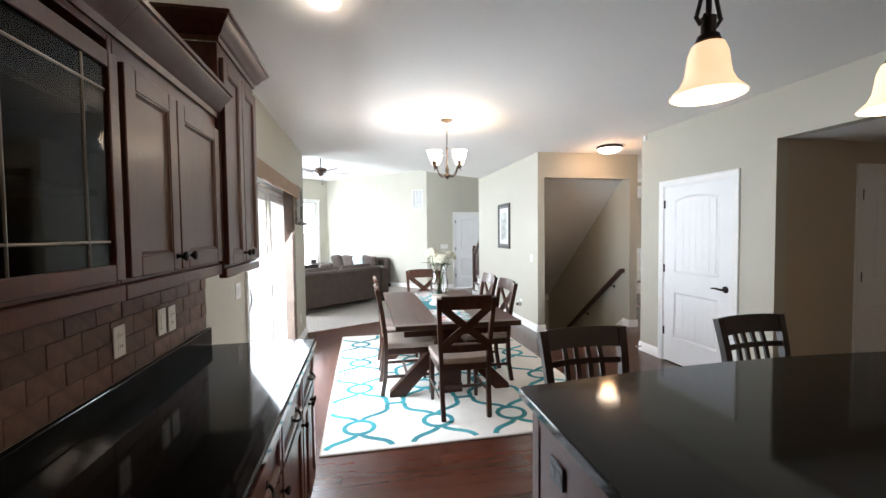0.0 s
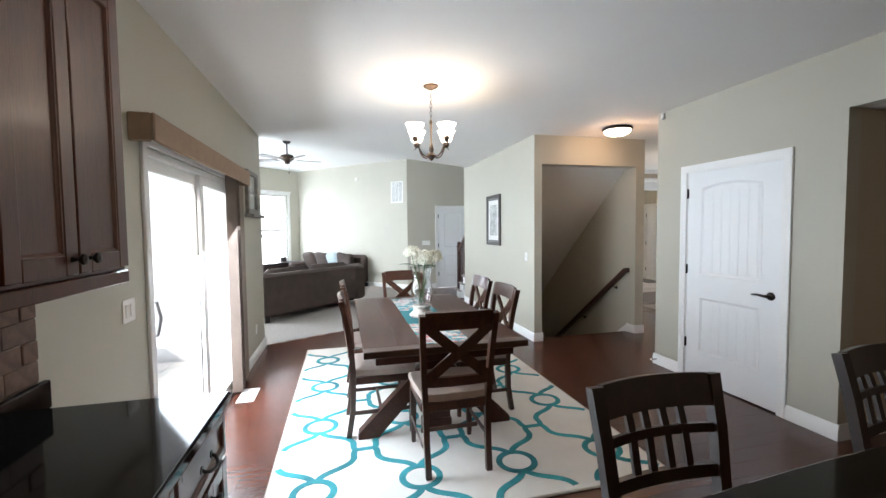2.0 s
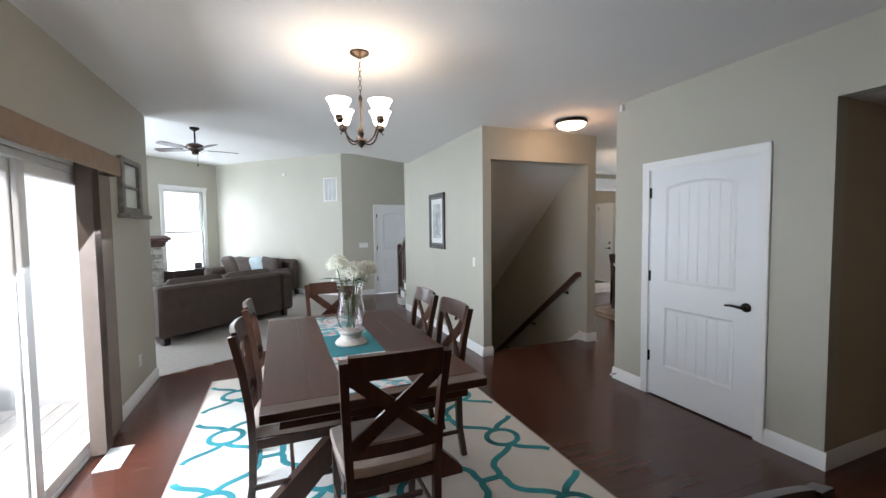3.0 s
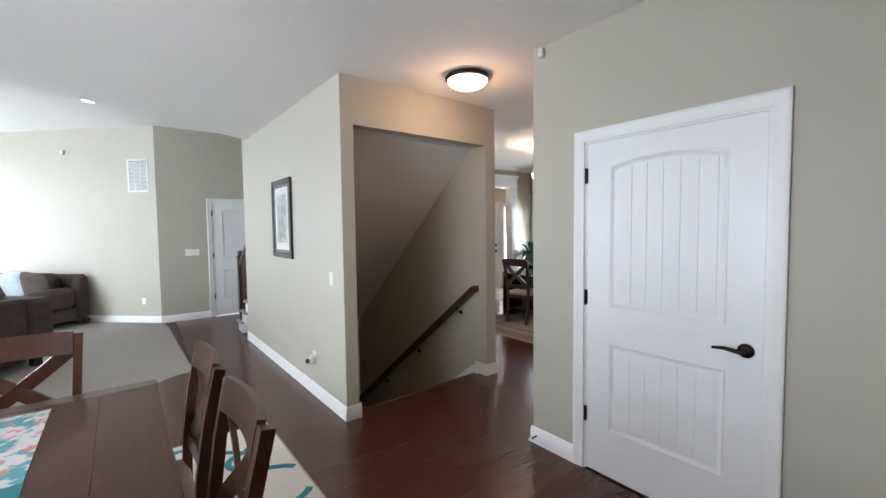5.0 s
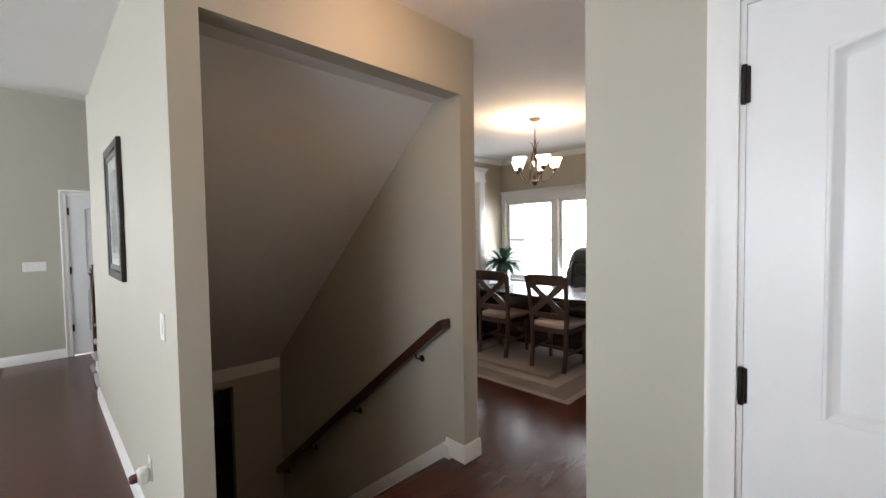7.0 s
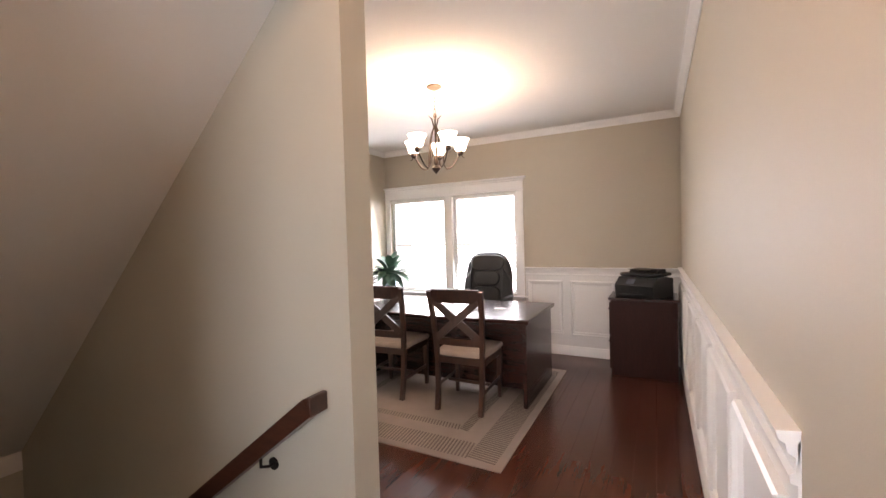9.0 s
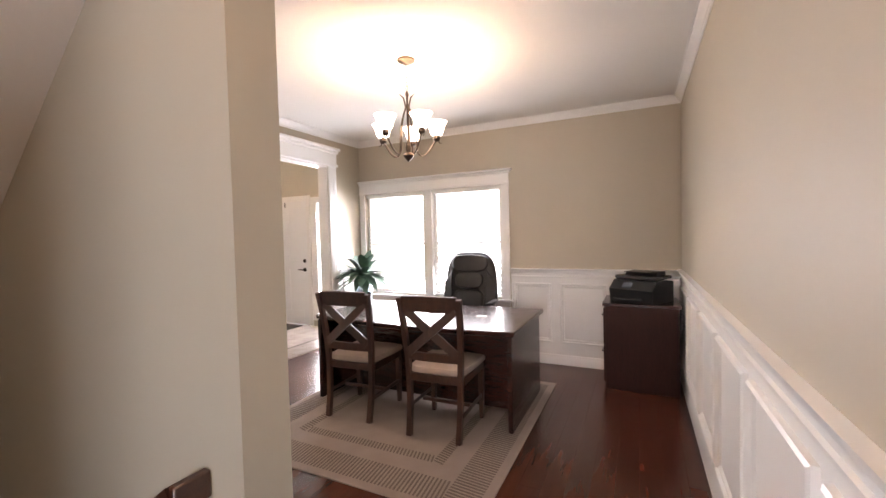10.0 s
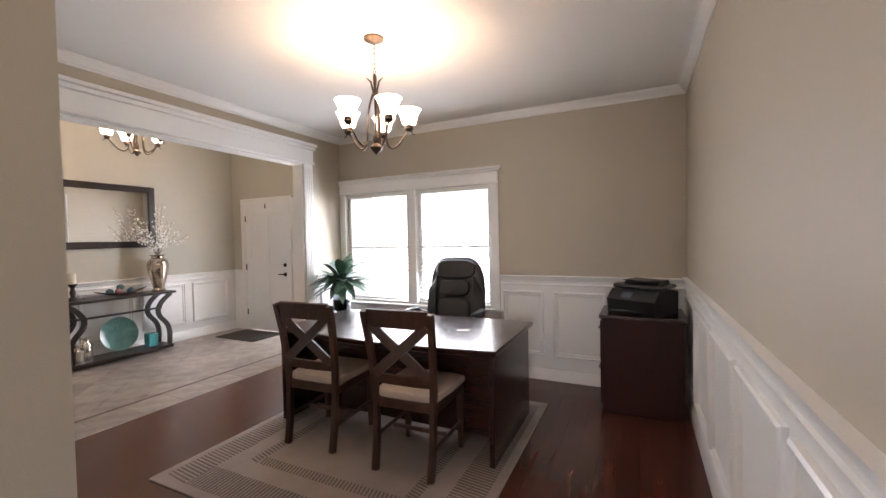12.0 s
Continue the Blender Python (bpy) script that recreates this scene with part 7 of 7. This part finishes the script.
for i in range(19):
    a = rb.uniform(0, 6.28)
    tip = Vector((0.42 * math.cos(a) * rb.uniform(0.3, 1), 0.13 * math.sin(a), rb.uniform(0.62, 1.0)))
    pts = bez((0, 0, 0.36), (0.02 * math.cos(a), 0.02 * math.sin(a), 0.55), tip * 0.7 + Vector((0, 0, 0.1)), tip, 10)
    part("twig", G().tube(pts, [0.004 - 0.0003 * k for k in range(11)], 5), M_TWIG, vz)
    gb2 = G()
    for k in range(20):
        t = rb.uniform(0.3, 1)
        c = pts[min(10, int(t * 10))] + Vector((rb.gauss(0, 0.02), rb.gauss(0, 0.02), rb.gauss(0, 0.02)))
        s = rb.uniform(0.008, 0.015)
        mmx = Matrix.Translation(c) @ Euler((rb.uniform(0, 3), rb.uniform(0, 3), 0)).to_matrix().to_4x4()
        gb2.add([(s, 0, 0), (0, s, 0), (-s, 0, 0), (0, -s, 0), (0, 0, s * 0.6), (0, 0, -s * 0.6)], [(0, 1, 4), (1, 2, 4), (2, 3, 4), (3, 0, 4), (1, 0, 5), (2, 1, 5), (3, 2, 5), (0, 3, 5)], mmx)
    part("blossoms", gb2, M_BLOS, vz)
bw = thing("boat_bowl", (7.12, 11.08, ZC), "long dark wooden bowl with glass balls", "bowl")
rings = []
for i in range(9):
    t = i / 4 - 1
    k = max(0.05, 1 - t * t)
    rings.append([(t * 0.30, 0.085 * k * math.cos(a), 0.03 + 0.05 * t * t + 0.05 * (1 - math.sin(a)) * 0 + 0.03 * k * (-math.sin(a))) for a in (math.pi * j / 8 for j in range(9))])
part("hull", G().loft(rings, closed=False).loft([[(x, y * 0.92, z + 0.005) for x, y, z in r] for r in rings], closed=False), M_TABLE, bw)
for i, (x, c_) in enumerate(((-0.12, (0.08, 0.16, 0.2)), (-0.04, (0.2, 0.1, 0.1)), (0.03, (0.25, 0.25, 0.28)), (0.10, (0.06, 0.12, 0.16)), (0.0, (0.1, 0.18, 0.2)))):
    gs = G().lathe([(0.042 * math.sin(math.pi * k / 10), -0.042 * math.cos(math.pi * k / 10)) for k in range(11)], 16, (x, 0.02 * (-1) ** i, 0.055 if i < 4 else 0.105))
    part("ball", gs, plain("glass_ball", c_, 0.2, var=0.4, scale=40), bw)
cn = thing("candle_holder", (6.62, 11.08, ZC), "dark turned candle holder with white candle", "candle holder")
part("stand", G().lathe([(0, 0), (0.06, 0), (0.055, 0.02), (0.02, 0.05), (0.03, 0.10), (0.018, 0.15), (0.045, 0.19), (0.05, 0.20), (0, 0.20)], 18), M_BAR, cn)
part("candle", G().lathe([(0, 0.2005), (0.036, 0.2005), (0.036, 0.32), (0, 0.322)], 16), plain("ivory_wax", (0.75, 0.72, 0.62), 0.5), cn)
ZS = 0.0066 + 0.0756
pl = thing("glass_plate", (7.12, 11.16, ZS), "large round sea-green glass plate on a stand", "plate")
M_TEALG = plain("sea_green_glass", (0.10, 0.22, 0.20), 0.12, var=0.25, scale=10)
tilt = Matrix.Translation((0, 0.02, 0.225)) @ Matrix.Rotation(radians(78), 4, "X")
part("dish", G().lathe([(0, -0.012), (0.10, -0.010), (0.17, 0.002), (0.215, 0.018), (0.217, 0.022), (0.168, 0.009), (0.10, -0.004), (0, -0.006)], 40, m=tilt), M_TEALG, pl)
gr = G()
for k in range(28):
    a = 2 * math.pi * k / 28
    gr.tube([tilt @ Vector((r * math.cos(a), r * math.sin(a), z)) for r, z in ((0.05, -0.006), (0.12, 0.002), (0.21, 0.022))], 0.003, 5)
part("ribs", gr, M_TEALG, pl)
part("easel", G().tube([(-0.08, -0.07, 0.0), (-0.07, -0.02, 0.01), (-0.05, 0.10, 0.2)], 0.004, 6).tube([(0.08, -0.07, 0.0), (0.07, -0.02, 0.01), (0.05, 0.10, 0.2)], 0.004, 6), M_METAL, pl)
for x, y, hh in ((6.72, 11.10, 0.20), (6.62, 11.05, 0.16)):
    j = thing("silver_jar", Matrix.Translation((x, y, ZS)) @ Matrix.Diagonal((1.3, 1.3, 1.3, 1)), "small mercury glass jar on the console shelf", "jar", "console jars")
    part("body", G().lathe([(0, 0), (0.05, 0), (0.056, 0.02), (0.056, hh * 0.7), (0.035, hh * 0.85), (0.035, hh), (0.04, hh), (0.04, hh + 0.008), (0, hh + 0.008)], 18), M_MERC, j)
bx = thing("candle_box", (7.45, 11.08, ZS), "teal patterned glass candle box", "candle")
part("box", G().box(-0.06, -0.06, 0, 0.06, 0.06, 0.17, 0.008), plain("teal_mosaic", (0.05, 0.28, 0.30), 0.3, var=0.5, scale=60), bx)
chandelier("chandelier", 6.80, 10.0, HF, 2.42, 5, 0.25, 0.12, "bronze chandelier with lit bell shades in the entrance", M_BRONZE, 1, 0.2)
bulb("chandelier_bulb", (6.80, 10.0, 2.85), 52, (1, 0.72, 0.45))

# tiles of the entrance: a straight border row, a dark strip, the field on the diagonal
M_TILE = tile_stone("porcelain_tile", (0.19, 0.155, 0.13), (0.34, 0.29, 0.25), 0.32, 7, 0.0008, 0.16)
fs = setting("floor_entrance", G().box(4.52, 8.90, -0.0119, 8.92, 11.30, 0.002), plain("tile_joint", (0.44, 0.40, 0.36), 0.9), "beige stone-look tiled entrance floor", "floor")
part("border_strip", G().box(4.53, 9.27, 0.0021, 8.91, 9.297, 0.0062, 0.001), plain("dark_border", (0.07, 0.055, 0.045), 0.4), fs)
row = G().box(0.002, 0.002, 0, 0.328, 0.354, 0.004, 0.0012).mesh("tile", M_TILE)
for i in range(13):
    part("tile", row, None, fs, loc=(4.56 + i * 0.331, 8.91, 0.0022))


def clip_poly(poly, axis, lim, keep_less):
    out = []
    for p, q in zip(poly, poly[1:] + poly[:1]):
        ip, iq = (p[axis] <= lim) == keep_less, (q[axis] <= lim) == keep_less
        if ip:
            out.append(p)
        if ip != iq:
            t = (lim - p[axis]) / (q[axis] - p[axis])
            out.append((p[0] + t * (q[0] - p[0]), p[1] + t * (q[1] - p[1])))
    return out


S = 0.33
for i in range(-12, 22):
    for j in range(-12, 22):
        c = (6.7 + (i - j) * S * 0.7071, 10.3 + (i + j - 8) * S * 0.7071)
        r = S * 0.7071 - 0.003
        poly = [(c[0] - r, c[1]), (c[0], c[1] - r), (c[0] + r, c[1]), (c[0], c[1] + r)]
        for ax, lim, less in ((0, 4.53, False), (0, 8.91, True), (1, 9.301, False), (1, 11.29, True)):
            poly = clip_poly(poly, ax, lim, less) if len(poly) > 2 else []
        if len(poly) > 2 and abs(sum(p[0] * q[1] - q[0] * p[1] for p, q in zip(poly, poly[1:] + poly[:1]))) > 0.004:
            part("tile", G().prism(poly, 0.0022, 0.0062), M_TILE, fs)


# ---- floor boards, laid along x ----
PW, PL = 0.127, 1.22
floor_ob = bpy.data.objects["floor"]
cells = [(-0.679, -2.5, 3.719, 5.955), (3.719, 4.70, 4.45, 5.955), (2.82, 5.855, 2.82, 5.955), (-0.679, 5.955, 2.82, 11.12), (3.719, 0.3, 6.2, 2.965), (4.45, 4.70, 8.37, 8.53), (5.15, 8.53, 7.73, 8.9), (2.82, 9.75, 4.40, 11.12)]
near, far, shared = [], G(), {}
rf = random.Random(5)


def inside_living(x, y):
    """Beyond the carpet's edge there are no boards."""
    if y < 6.65 or x > 2.12:
        return False
    return y > 6.65 + (x + 0.70) * 0.529 if x < 2.02 else y > 8.06 and x < 2.02 + (y - 8.06) * 0.04


for x0, y0, x1, y1 in cells:
    r0 = math.floor(y0 / PW)
    for r in range(r0, math.ceil(y1 / PW)):
        ya, yb = max(y0, r * PW), min(y1, (r + 1) * PW)
        if yb - ya < 0.004:
            continue
        xa = x0 - ((r * 0.47) % 1.0) * PL
        while xa < x1:
            a, b = max(x0, xa), min(x1, xa + PL)
            xa += PL
            ym = (ya + yb) / 2
            if y1 > 6 and x0 < 0 and y0 > 5:
                edge = -0.70 + (ym - 6.65) / 0.529
                if ym > 8.06:
                    edge = 2.02 + (ym - 8.06) * 0.04
                if ym > 6.55:
                    a = max(a, min(edge, 2.12))
            if b - a < 0.03:
                continue
            (near if (1.2 < a < 4.4 and 3.4 < ym < 5.95 and x0 < 4) or (4.4 <= a < 6.4 and 4.7 < ym < 6.6) or (-0.7 <= a < 1.3 and 1.4 < ym < 3.6) else far.v).append((a, b, ya, yb))
extra = [q for q in far.v]
far.v = []
near, extra = near[:300], near[300:] + extra
for a, b, ya, yb in near:
    key = (round(b - a, 3), round(yb - ya, 3))
    if key not in shared:
        shared[key] = G().box(0.0003, 0.0003, -0.0115, key[0] - 0.0003, key[1] - 0.0003, 0.0, 0.0006).mesh("plank", M_FLOOR)
    part("plank", shared[key], None, floor_ob, loc=(a, ya, 0))
for a, b, ya, yb in extra:
    far.box(a + 0.0003, ya + 0.0003, -0.0115, b - 0.0003, yb - 0.0003, 0.0, 0.0006)
tagged(part("planks", far, M_FLOOR, floor_ob), kind="stuff")
